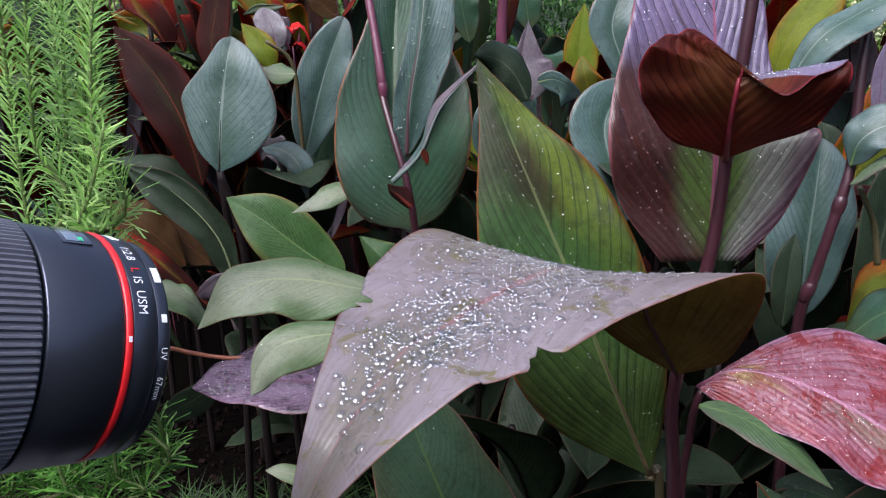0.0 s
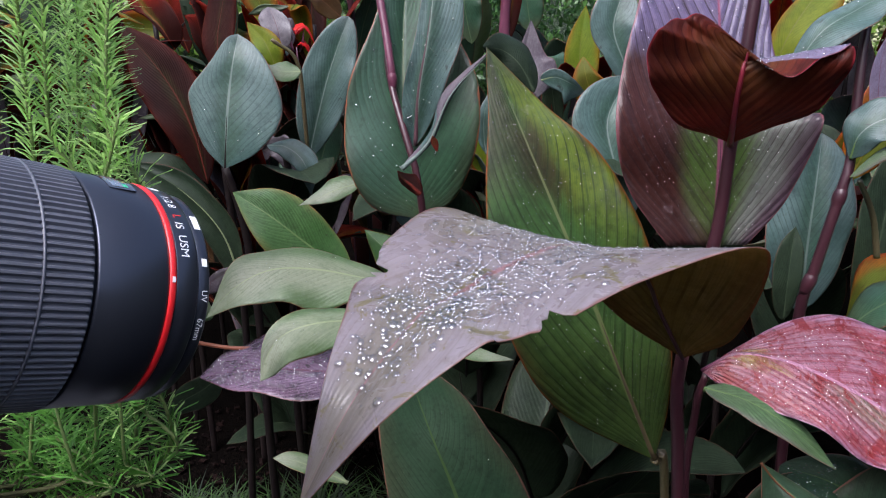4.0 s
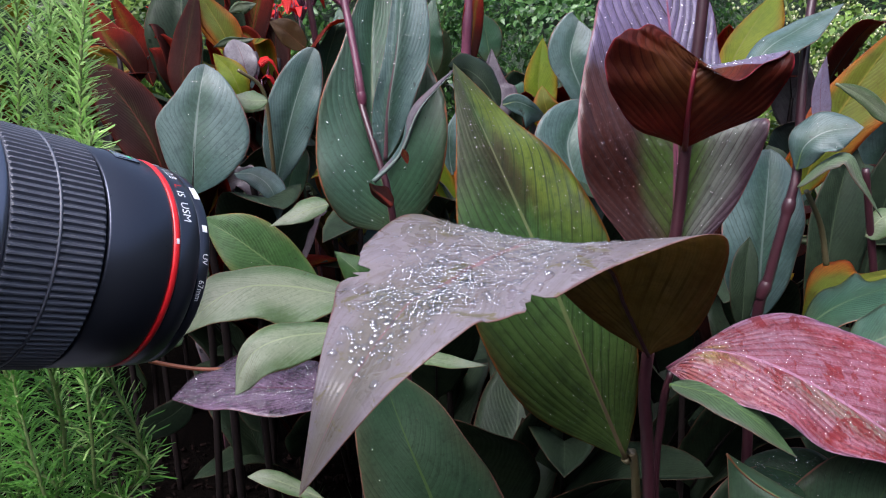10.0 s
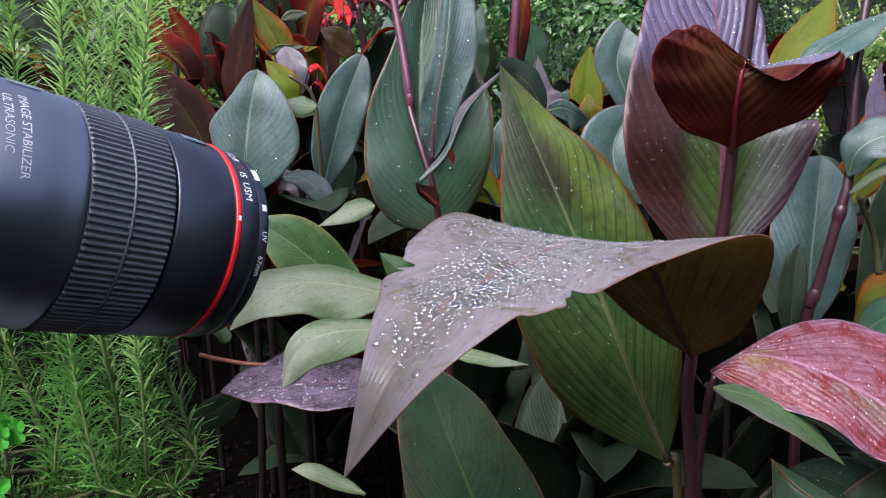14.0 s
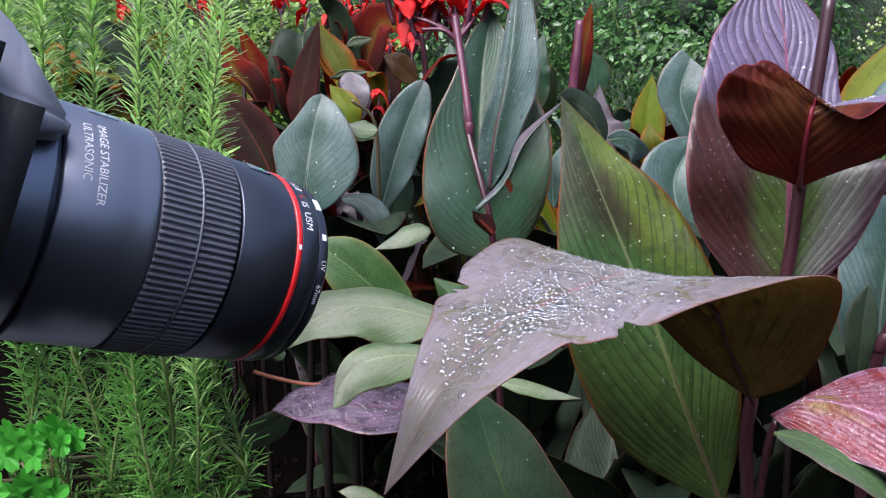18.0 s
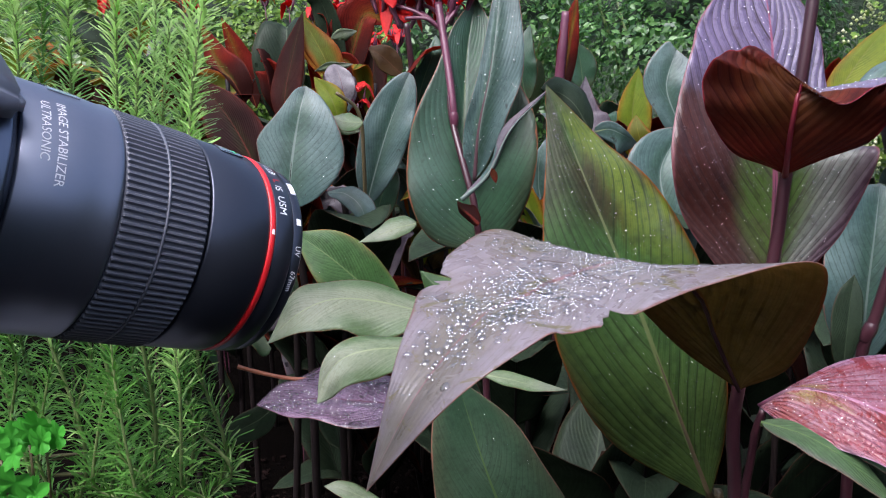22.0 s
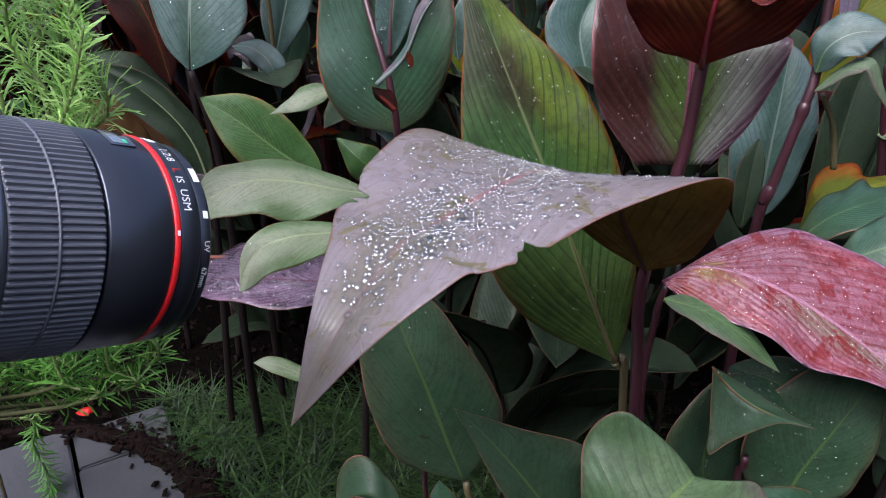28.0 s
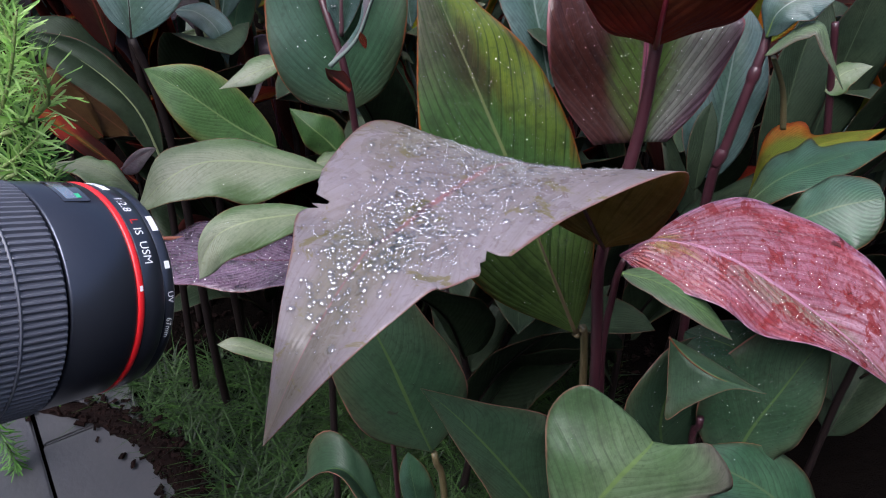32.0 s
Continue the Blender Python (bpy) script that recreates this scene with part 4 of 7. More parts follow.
# ---- further cannas that fill the bed ----
def filler(seed, x, y, tall, kinds):
    rng = random.Random(seed)
    p = thing("canna_plant", (x, y, 0), "canna with %s leaves in the crowded bed" % kinds[0], "plant", "canna plants in the bed")
    top = Vector((x + rng.uniform(-0.05, 0.05), y + rng.uniform(-0.05, 0.05), tall * 0.8))
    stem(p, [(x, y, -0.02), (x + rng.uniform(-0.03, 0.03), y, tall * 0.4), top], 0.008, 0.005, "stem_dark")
    n = rng.randint(5, 7)
    for k in range(n):
        a = rng.uniform(0, 6.283) if k < n - 2 else rng.uniform(-2.4, -0.7)
        h = tall * (0.22 + 0.6 * k / n)
        d = Vector((math.cos(a), math.sin(a), 0))
        ln = rng.uniform(0.26, 0.4)
        up = rng.uniform(0.55, 0.95)
        b0 = Vector((x, y, h)) + d * 0.012
        sp = [b0, b0 + d * ln * 0.18 + Vector((0, 0, ln * 0.34 * up * 1.3)), b0 + d * ln * 0.42 + Vector((0, 0, ln * 0.66 * up * 1.2)), b0 + d * ln * rng.uniform(0.6, 0.85) + Vector((0, 0, ln * up * rng.uniform(0.75, 1.2)))]
        s = Vector((-d.y, d.x, 0)) * rng.uniform(0.055, 0.085)
        c = through_points(sp, 0.45)
        lift = Vector((0, 0, rng.uniform(-0.01, 0.03))) - d * rng.uniform(0, 0.03)
        leaf(p, sp, c - s + lift, c + s + lift, rng.choice(kinds[1]), nu=16, nv=4, rib=0.0018, ribmat="stem_dark", tip=0.7, facing=(d.x * -0.5, d.y * -0.5 - 0.3, 0.8), arch=rng.uniform(-0.1, 0.15))
    return p


BED = random.Random(77)
for i in range(7):
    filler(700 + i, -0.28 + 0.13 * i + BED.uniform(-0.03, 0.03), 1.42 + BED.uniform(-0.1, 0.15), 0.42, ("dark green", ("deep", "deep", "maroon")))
for row, (y, n) in enumerate(((0.95, 6), (1.25, 8), (1.6, 10), (2.0, 12), (2.4, 12))):
    for i in range(n):
        x = -0.25 - 0.12 * row + (1.35 + 0.55 * row) * (i + BED.uniform(0.1, 0.9)) / n
        if row >= 2:
            x -= 0.35 * (row - 1)
        if row == 0 and x < 0.12:
            continue
        kinds = BED.choice((("deep green", ("deep", "green", "teal", "deep")), ("maroon", ("maroon", "maroon", "ember", "dusk")), ("green and bronze", ("green", "bronze", "deep", "maroon")), ("grey-green", ("teal", "dusk", "green", "pale"))))
        # front rows use only the leaf colours that carry painted shade
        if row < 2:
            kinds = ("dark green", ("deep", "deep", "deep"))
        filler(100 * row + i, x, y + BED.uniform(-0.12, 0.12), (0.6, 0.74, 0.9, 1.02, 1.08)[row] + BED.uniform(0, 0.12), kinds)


def thicket(seed, x, y, kinds, label, reach=1.0):
    """A crowded canna: narrow pointed leaves, some folded along the rib, round one stalk."""
    rng = random.Random(seed)
    p = thing("canna_plant", (x, y, 0), label, "plant", "canna plants in the bed")
    tall = rng.uniform(0.80, 0.98) * reach
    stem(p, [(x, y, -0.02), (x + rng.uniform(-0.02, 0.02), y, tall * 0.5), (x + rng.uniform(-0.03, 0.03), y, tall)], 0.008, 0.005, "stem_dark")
    for k in range(8):
        a = rng.uniform(0, 6.283)
        d = Vector((math.cos(a), 0.6 * math.sin(a), 0))
        ln = rng.uniform(0.16, 0.32)
        b0 = Vector((x, y, tall * rng.uniform(0.62, 0.98)))
        out = rng.uniform(0.25, 0.75)
        sag = rng.uniform(0.55, 1.0)
        sp = [b0, b0 + d * ln * 0.2 * out + Vector((0, 0, ln * 0.36)), b0 + d * ln * 0.55 * out + Vector((0, 0, ln * 0.70)), b0 + d * ln * 1.1 * out + Vector((0, 0, ln * sag))]
        s = (Vector((1, 0, 0)) if rng.random() < 0.6 else Vector((-d.y, d.x, 0)).normalized()) * ln * rng.uniform(0.12, 0.22)
        c = through_points(sp, 0.42)
        lift = Vector((0, -rng.uniform(0, 0.03), 0.01))
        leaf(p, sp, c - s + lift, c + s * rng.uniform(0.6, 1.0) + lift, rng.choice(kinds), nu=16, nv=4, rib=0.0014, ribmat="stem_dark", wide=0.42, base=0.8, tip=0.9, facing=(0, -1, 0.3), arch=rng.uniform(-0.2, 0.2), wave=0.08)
    for k in range(3):
        a = rng.uniform(0, 6.283)
        b0 = Vector((x + rng.uniform(-0.08, 0.08), y - 0.05, tall * rng.uniform(0.75, 1.1)))
        d = Vector((math.cos(a), 0.3, 0.3 * math.sin(a))) * 0.05
        c = b0 + d
        s = Vector((0.3 * d.z, 0, 1.0)) * rng.uniform(0.008, 0.016)
        leaf(p, [b0, b0 + d * 0.5 + Vector((0, 0, 0.01)), c + Vector((0, 0, 0.008)), c + d * 0.8], c - s, c + s, "pale", nu=8, nv=3, rib=0, wide=0.5, arch=0.3, wave=0.2)
    return p


WARM = ("maroon", "maroon", "maroon", "ember", "amber", "deep", "dusk")
MIXED = ("maroon", "amber", "lime", "green", "teal", "deep", "ember")
CROWD = random.Random(31)
for i in range(14):
    thicket(500 + i, -1.0 + 0.068 * i, 1.42 + CROWD.uniform(0, 0.4), WARM if i % 3 else MIXED, "crowded canna with dark maroon and red leaves", 1.12)
for i in range(5):
    thicket(520 + i, -0.15 + 0.13 * i, 1.55 + CROWD.uniform(0, 0.4), ("maroon", "amber", "lime", "green", "teal", "deep"), "crowded canna with maroon, orange and green leaves", 0.88)
for i in range(5):
    thicket(540 + i, 0.75 + 0.14 * i, 1.15 + CROWD.uniform(0, 0.5), ("amber", "lime", "green", "deep", "teal"), "crowded canna with orange and green leaves", 0.78)



# ---- the wine-red plant in front, with the wet drooping leaf ----
front = thing("canna_plant", (0.2118, 0.5, 0.0), "wine-red canna with broad rain-beaded leaves", "plant", "canna plants in the bed")
stem(front, [(0.2534, 0.52, -0.02), (0.2534, 0.5, 0.2413), (0.2128, 0.5, 0.708), (0.2007, 0.505, 0.8327), (0.2189, 0.515, 0.9478), (0.2222, 0.52, 1.0274), (0.2281, 0.53, 1.1144), (0.2323, 0.54, 1.1726)], 0.0062, 0.0045, "stem", label='upright wine-red stem')
leaf(front,
     [(0.2232, 0.525, 0.9395), (0.2222, 0.53, 0.9778), (0.2207, 0.535, 1.0153), (0.2188, 0.545, 1.0558), (0.2191, 0.565, 1.1), (0.2168, 0.585, 1.1448), (0.2079, 0.61, 1.1997)],
     [(0.1802, 0.512, 0.9444), (0.1449, 0.507, 0.9918), (0.1306, 0.505, 1.0375), (0.1373, 0.528, 1.0805), (0.1483, 0.55, 1.1184), (0.1626, 0.575, 1.149), (0.2079, 0.61, 1.1997)],
     [(0.2442, 0.515, 0.9444), (0.267, 0.507, 0.9879), (0.279, 0.5, 1.0454), (0.2739, 0.53, 1.0501), (0.2599, 0.56, 1.0901), (0.2535, 0.585, 1.1403), (0.2079, 0.61, 1.1997)],
     "wine", beads=2200, big=60, size=(0.0003, 0.0012), large=(0.001, 0.0019), label='tall wine-purple leaf clasping the stem, beaded with rain', nu=44, nv=12, ribmat='stem_rose', rib=0.0026, facing=(0, -1, 0.3), arch=-0.06, wave=0.02)
leaf(front,
     [(0.2196, 0.515, 1.0259), (0.2127, 0.497, 1.0448), (0.2079, 0.484, 1.0652), (0.2065, 0.478, 1.081), (0.208, 0.479, 1.0894), (0.2085, 0.478, 1.0922), (0.2088, 0.477, 1.0943), (0.2089, 0.477, 1.0966)],
     [(0.2196, 0.515, 1.0259), (0.1701, 0.487, 1.0466), (0.1447, 0.467, 1.0723), (0.1363, 0.46, 1.0955), (0.1426, 0.463, 1.1129), (0.1584, 0.468, 1.1165), (0.1728, 0.474, 1.1202), (0.2089, 0.477, 1.0966)],
     [(0.2196, 0.515, 1.0259), (0.2514, 0.482, 1.0514), (0.2646, 0.46, 1.0716), (0.2663, 0.454, 1.0984), (0.2668, 0.458, 1.1036), (0.2445, 0.449, 1.0958), (0.2222, 0.444, 1.0849), (0.2089, 0.477, 1.0966)],
     "violet", under='hood', beads=1500, big=30, label='hooded wine-red leaf curling over, wet violet above', nu=48, nv=12, rib=0.0017, ribmat='rib_red', facing=(0, 1, 0.3), arch=-0.05, wave=0.055, waves=4.5, lumps=0.12)

# the second stem, with the tall striped leaf
striped = thing("canna_plant", (0.2108, 0.53, 0.0), "canna with one tall striped green leaf", "plant", "canna plants in the bed")
stem(striped, [(0.2596, 0.56, -0.02), (0.2596, 0.54, 0.1775), (0.2119, 0.53, 0.6854), (0.1951, 0.522, 0.7327)], 0.005, 0.0038, "stem_green", label='olive leaf stalk')
leaf(striped,
     [(0.1951, 0.522, 0.7327), (0.1726, 0.525, 0.7855), (0.1481, 0.53, 0.8434), (0.1235, 0.54, 0.9022), (0.099, 0.555, 0.9551), (0.0748, 0.57, 1.0075), (0.0558, 0.585, 1.0495), (0.0381, 0.595, 1.0882)],
     [(0.1951, 0.522, 0.7327), (0.1088, 0.53, 0.7767), (0.0588, 0.53, 0.8566), (0.0427, 0.54, 0.9221), (0.0378, 0.55, 0.98), (0.04, 0.575, 1.0316), (0.0383, 0.59, 1.0709), (0.0381, 0.595, 1.0882)],
     [(0.1951, 0.522, 0.7327), (0.1996, 0.515, 0.7964), (0.194, 0.515, 0.8605), (0.1778, 0.52, 0.9166), (0.159, 0.535, 0.965), (0.1303, 0.56, 1.0089), (0.0885, 0.58, 1.0417), (0.0381, 0.595, 1.0882)],
     "stripe", beads=1500, big=30, wave=0.04, waves=4.0, label='tall green leaf with dark veins and orange rim', nu=44, nv=12, rib=0.0026, ribmat='stem_green', facing=(0, -1, 0.4), size=(0.0004, 0.0011), large=(0.0011, 0.0016))

# ---- rose-red leaf on its own low plant ----
rosy = thing("canna_plant", (0.2299, 0.52, 0.0), "canna with a broad wet rose-red leaf", "plant", "canna plants in the bed")
stem(rosy, [(0.3093, 0.54, -0.02), (0.3093, 0.52, 0.1948), (0.2324, 0.52, 0.6468), (0.2253, 0.52, 0.7831), (0.2297, 0.52, 0.8238)], 0.005, 0.003, "stem", label='thin dark stalk')
leaf(rosy,
     [(0.2253, 0.52, 0.8265), (0.2515, 0.515, 0.8461), (0.2877, 0.51, 0.8433), (0.3277, 0.5, 0.8294), (0.3681, 0.485, 0.8091), (0.4115, 0.47, 0.7809), (0.4525, 0.455, 0.7505), (0.4893, 0.44, 0.7147)],
     [(0.2253, 0.52, 0.8265), (0.2589, 0.53, 0.8453), (0.3059, 0.55, 0.8586), (0.3677, 0.575, 0.8522), (0.4176, 0.565, 0.8366), (0.4641, 0.545, 0.8168), (0.4998, 0.51, 0.7879), (0.4893, 0.44, 0.7147)],
     [(0.2253, 0.52, 0.8265), (0.2439, 0.5, 0.8178), (0.2709, 0.475, 0.8161), (0.3005, 0.455, 0.8123), (0.3367, 0.445, 0.7888), (0.3832, 0.44, 0.7778), (0.4263, 0.435, 0.7603), (0.4893, 0.44, 0.7147)],
     "pink", beads=4200, big=20, size=(0.0003, 0.0009), large=(0.0008, 0.0014), label='broad rose-red leaf, glossy with rain', nu=44, nv=12, rib=0.0014, ribmat='stem_rose', facing=(0, -0.4, 1))
leaf(rosy, [(0.2214, 0.5000, 0.8222), (0.2507, 0.4850, 0.8200), (0.2785, 0.4650, 0.8094), (0.3148, 0.4500, 0.7791)], (0.2787, 0.4900, 0.8175), (0.2521, 0.4600, 0.8132), "dull", label='narrow pale leaf under the rose-red one', wide=0.5, arch=0.1, facing=(0, -0.8, 0.6), nu=28)

# ---- green leaves low in front ----
low = thing("canna_plant", (0.1234, 0.42, 0.0), "low canna with dull green leaves", "plant", "canna plants in the bed")
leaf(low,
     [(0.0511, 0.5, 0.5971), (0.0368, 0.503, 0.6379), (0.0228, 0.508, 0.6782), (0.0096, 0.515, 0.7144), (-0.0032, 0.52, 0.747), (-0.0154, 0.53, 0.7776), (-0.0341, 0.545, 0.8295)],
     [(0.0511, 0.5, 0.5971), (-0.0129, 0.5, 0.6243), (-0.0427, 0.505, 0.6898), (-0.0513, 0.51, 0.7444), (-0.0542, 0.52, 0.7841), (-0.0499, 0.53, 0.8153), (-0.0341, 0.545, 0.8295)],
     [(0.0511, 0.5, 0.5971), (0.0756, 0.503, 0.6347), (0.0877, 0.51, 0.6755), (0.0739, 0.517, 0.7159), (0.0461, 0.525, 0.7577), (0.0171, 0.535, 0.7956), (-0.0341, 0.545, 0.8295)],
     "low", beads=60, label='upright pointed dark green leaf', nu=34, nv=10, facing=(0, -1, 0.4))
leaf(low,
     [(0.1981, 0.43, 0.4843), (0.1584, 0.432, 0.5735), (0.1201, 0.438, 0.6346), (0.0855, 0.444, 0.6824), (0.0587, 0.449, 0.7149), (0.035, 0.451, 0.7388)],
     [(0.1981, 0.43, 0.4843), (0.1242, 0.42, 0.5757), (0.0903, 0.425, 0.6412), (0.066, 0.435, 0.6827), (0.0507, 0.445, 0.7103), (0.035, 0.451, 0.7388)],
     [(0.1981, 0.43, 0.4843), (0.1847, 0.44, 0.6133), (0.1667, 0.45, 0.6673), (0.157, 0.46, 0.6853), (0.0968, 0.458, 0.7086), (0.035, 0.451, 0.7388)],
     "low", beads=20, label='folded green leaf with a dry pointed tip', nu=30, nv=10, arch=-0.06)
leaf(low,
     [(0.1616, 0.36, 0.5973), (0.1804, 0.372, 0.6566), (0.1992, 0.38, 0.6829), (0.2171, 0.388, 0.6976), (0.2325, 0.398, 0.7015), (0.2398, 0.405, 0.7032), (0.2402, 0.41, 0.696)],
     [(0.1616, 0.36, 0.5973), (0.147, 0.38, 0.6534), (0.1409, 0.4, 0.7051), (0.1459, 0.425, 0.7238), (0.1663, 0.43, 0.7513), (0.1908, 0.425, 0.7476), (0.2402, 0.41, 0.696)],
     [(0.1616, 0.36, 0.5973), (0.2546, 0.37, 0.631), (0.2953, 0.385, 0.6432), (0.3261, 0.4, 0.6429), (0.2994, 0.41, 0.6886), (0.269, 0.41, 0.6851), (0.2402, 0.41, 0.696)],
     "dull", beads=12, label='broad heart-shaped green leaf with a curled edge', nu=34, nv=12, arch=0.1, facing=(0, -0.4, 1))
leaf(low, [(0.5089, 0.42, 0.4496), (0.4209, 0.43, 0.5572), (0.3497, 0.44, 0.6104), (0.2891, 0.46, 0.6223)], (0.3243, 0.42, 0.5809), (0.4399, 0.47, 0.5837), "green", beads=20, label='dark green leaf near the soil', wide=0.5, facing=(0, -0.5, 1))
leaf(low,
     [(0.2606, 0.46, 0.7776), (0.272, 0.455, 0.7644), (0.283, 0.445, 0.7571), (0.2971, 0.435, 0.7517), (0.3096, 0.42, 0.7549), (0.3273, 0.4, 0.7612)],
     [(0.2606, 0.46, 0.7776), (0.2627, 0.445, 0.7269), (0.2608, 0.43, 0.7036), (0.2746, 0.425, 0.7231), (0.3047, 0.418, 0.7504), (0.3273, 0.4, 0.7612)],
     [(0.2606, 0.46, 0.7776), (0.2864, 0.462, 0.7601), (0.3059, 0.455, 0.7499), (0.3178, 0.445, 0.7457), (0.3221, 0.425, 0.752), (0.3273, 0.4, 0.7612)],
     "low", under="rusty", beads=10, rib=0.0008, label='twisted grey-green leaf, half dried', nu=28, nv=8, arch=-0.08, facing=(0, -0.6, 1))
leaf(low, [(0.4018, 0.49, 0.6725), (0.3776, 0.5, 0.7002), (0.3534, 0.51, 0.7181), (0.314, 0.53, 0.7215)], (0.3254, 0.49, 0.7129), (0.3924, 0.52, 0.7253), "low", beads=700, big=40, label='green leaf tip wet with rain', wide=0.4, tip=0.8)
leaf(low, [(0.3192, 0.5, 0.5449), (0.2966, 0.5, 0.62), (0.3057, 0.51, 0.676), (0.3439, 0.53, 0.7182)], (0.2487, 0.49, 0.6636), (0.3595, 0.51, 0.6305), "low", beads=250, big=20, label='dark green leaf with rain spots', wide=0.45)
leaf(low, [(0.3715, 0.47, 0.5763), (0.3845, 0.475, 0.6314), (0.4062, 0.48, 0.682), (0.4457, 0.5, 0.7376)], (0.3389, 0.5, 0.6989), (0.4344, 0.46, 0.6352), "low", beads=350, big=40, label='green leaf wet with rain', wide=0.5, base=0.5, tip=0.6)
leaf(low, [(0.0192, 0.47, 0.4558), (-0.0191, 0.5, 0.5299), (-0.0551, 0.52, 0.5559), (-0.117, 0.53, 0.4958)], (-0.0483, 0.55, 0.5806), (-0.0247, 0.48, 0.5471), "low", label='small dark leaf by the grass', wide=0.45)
leaf(low, [(0.0406, 0.5, 0.4409), (0.0371, 0.5, 0.5042), (0.0307, 0.5, 0.5535), (0.0265, 0.51, 0.5877)], (0.0183, 0.5, 0.5357), (0.0558, 0.5, 0.5319), "green", wide=0.4)
stem(low, [(0.1064, 0.52, -0.02), (0.1064, 0.5, -0.538), (0.0708, 0.5, 0.4373), (0.0536, 0.5, 0.5952)], 0.005, 0.0035, "stem_green")
stem(low, [(0.543, 0.49, -0.02), (0.543, 0.47, -0.568), (0.3378, 0.47, 0.5124), (0.3143, 0.46, 0.6697)], 0.005, 0.0035, "stem")
stem(low, [(0.275, 0.47000000000000003, -0.02), (0.275, 0.45, -0.1775), (0.1962, 0.43, 0.4999), (0.1659, 0.38, 0.6015)], 0.004, 0.003, "stem_green")
leaf(low, [(-0.1013, 0.62, 0.6252), (-0.1308, 0.62, 0.6408), (-0.1571, 0.62, 0.6525), (-0.1814, 0.62, 0.6562)], (-0.1497, 0.63, 0.6552), (-0.147, 0.61, 0.6438), "pale", label='small pale leaf near the grass', wide=0.45)
leaf(low, [(-0.011, 0.6, 0.8068), (0.014, 0.59, 0.8075), (0.0406, 0.57, 0.8116), (0.0678, 0.555, 0.8157)], (0.0142, 0.6, 0.8111), (0.0165, 0.58, 0.804), "pale", label='thin pale drooping leaf', wide=0.3)

# ---- sage-green leaves and the wet mauve leaf beside the lens ----
sage = thing("canna_plant", (-0.0556, 0.72, 0.0), "canna with pale sage leaves", "plant", "canna plants in the bed")
leaf(sage,
     [(-0.0441, 0.71, 0.8231), (-0.0844, 0.705, 0.8314), (-0.1358, 0.7, 0.8437), (-0.1824, 0.69, 0.8472), (-0.219, 0.675, 0.833), (-0.2505, 0.665, 0.8015)],
     [(-0.0441, 0.71, 0.8231), (-0.0854, 0.72, 0.8405), (-0.1399, 0.73, 0.8542), (-0.1942, 0.715, 0.8598), (-0.2252, 0.69, 0.8532), (-0.2505, 0.665, 0.8015)],
     [(-0.0441, 0.71, 0.8231), (-0.0824, 0.68, 0.8215), (-0.1323, 0.665, 0.8113), (-0.1721, 0.66, 0.8222), (-0.2062, 0.655, 0.8213), (-0.2505, 0.665, 0.8015)],
     "pale", beads=14, label='pale sage leaf with a drooping tip', nu=30, nv=10, wave=0.07, lumps=0.08, arch=0.08)
leaf(sage,
     [(-0.0459, 0.63, 0.8183), (-0.0841, 0.615, 0.8248), (-0.1206, 0.6, 0.8289), (-0.1491, 0.59, 0.8223), (-0.1645, 0.58, 0.8055), (-0.1721, 0.573, 0.7805)],
     [(-0.0459, 0.63, 0.8183), (-0.0884, 0.63, 0.8286), (-0.1271, 0.625, 0.8336), (-0.1539, 0.6, 0.8345), (-0.1688, 0.585, 0.8181), (-0.1721, 0.573, 0.7805)],
     [(-0.0459, 0.63, 0.8183), (-0.0831, 0.6, 0.8116), (-0.1144, 0.585, 0.8053), (-0.1433, 0.578, 0.7976), (-0.1576, 0.573, 0.7874), (-0.1721, 0.573, 0.7805)],
     "pale", beads=24, label='small curved sage leaf with a brown rim', nu=30, nv=10, wave=0.07, lumps=0.08, arch=0.1)
leaf(sage, [(-0.0382, 0.66, 0.7363), (-0.1208, 0.675, 0.7302), (-0.2059, 0.69, 0.7241), (-0.2804, 0.7, 0.7074)], (-0.2012, 0.76, 0.7316), (-0.1598, 0.62, 0.7301), "mauve", beads=2600, big=60, size=(0.0005, 0.0017), label='flat mauve leaf, wet and shining', wide=0.45, base=0.6, tip=0.9, nu=30, nv=10, facing=(0, 0, 1))
leaf(sage, [(-0.282, 0.78, 0.668), (-0.306, 0.78, 0.6442), (-0.3369, 0.78, 0.6244), (-0.3705, 0.78, 0.5978)], (-0.3276, 0.78, 0.653), (-0.3093, 0.78, 0.6152), "deep", label='dark drooping leaf', wide=0.4)
stem(sage, [(-0.3159, 0.74, 0.7369), (-0.2902, 0.74, 0.7303), (-0.2497, 0.74, 0.724), (-0.2042, 0.74, 0.7251)], 0.0028, 0.0022, "rust", label='orange-brown leaf stalk')
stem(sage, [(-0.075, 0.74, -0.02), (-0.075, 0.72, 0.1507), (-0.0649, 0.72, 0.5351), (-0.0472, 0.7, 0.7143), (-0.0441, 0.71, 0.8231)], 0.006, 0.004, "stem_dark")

# ---- the plant in the middle, with its flower stalk ----
middle = thing("canna_plant", (-0.0191, 0.64, 0.0), "tall canna with a red flower stalk", "plant", "canna plants in the bed")
stem(middle, [(0.0212, 0.68, -0.02), (0.0212, 0.66, 0.2856), (-0.0074, 0.65, 0.7624), (-0.0194, 0.64, 0.9417), (-0.0367, 0.66, 1.0068), (-0.0509, 0.69, 1.0517), (-0.0612, 0.72, 1.1164), (-0.0697, 0.74, 1.174), (-0.0783, 0.76, 1.2434)], 0.004, 0.003, "stem", label='wine-red flowering stem')
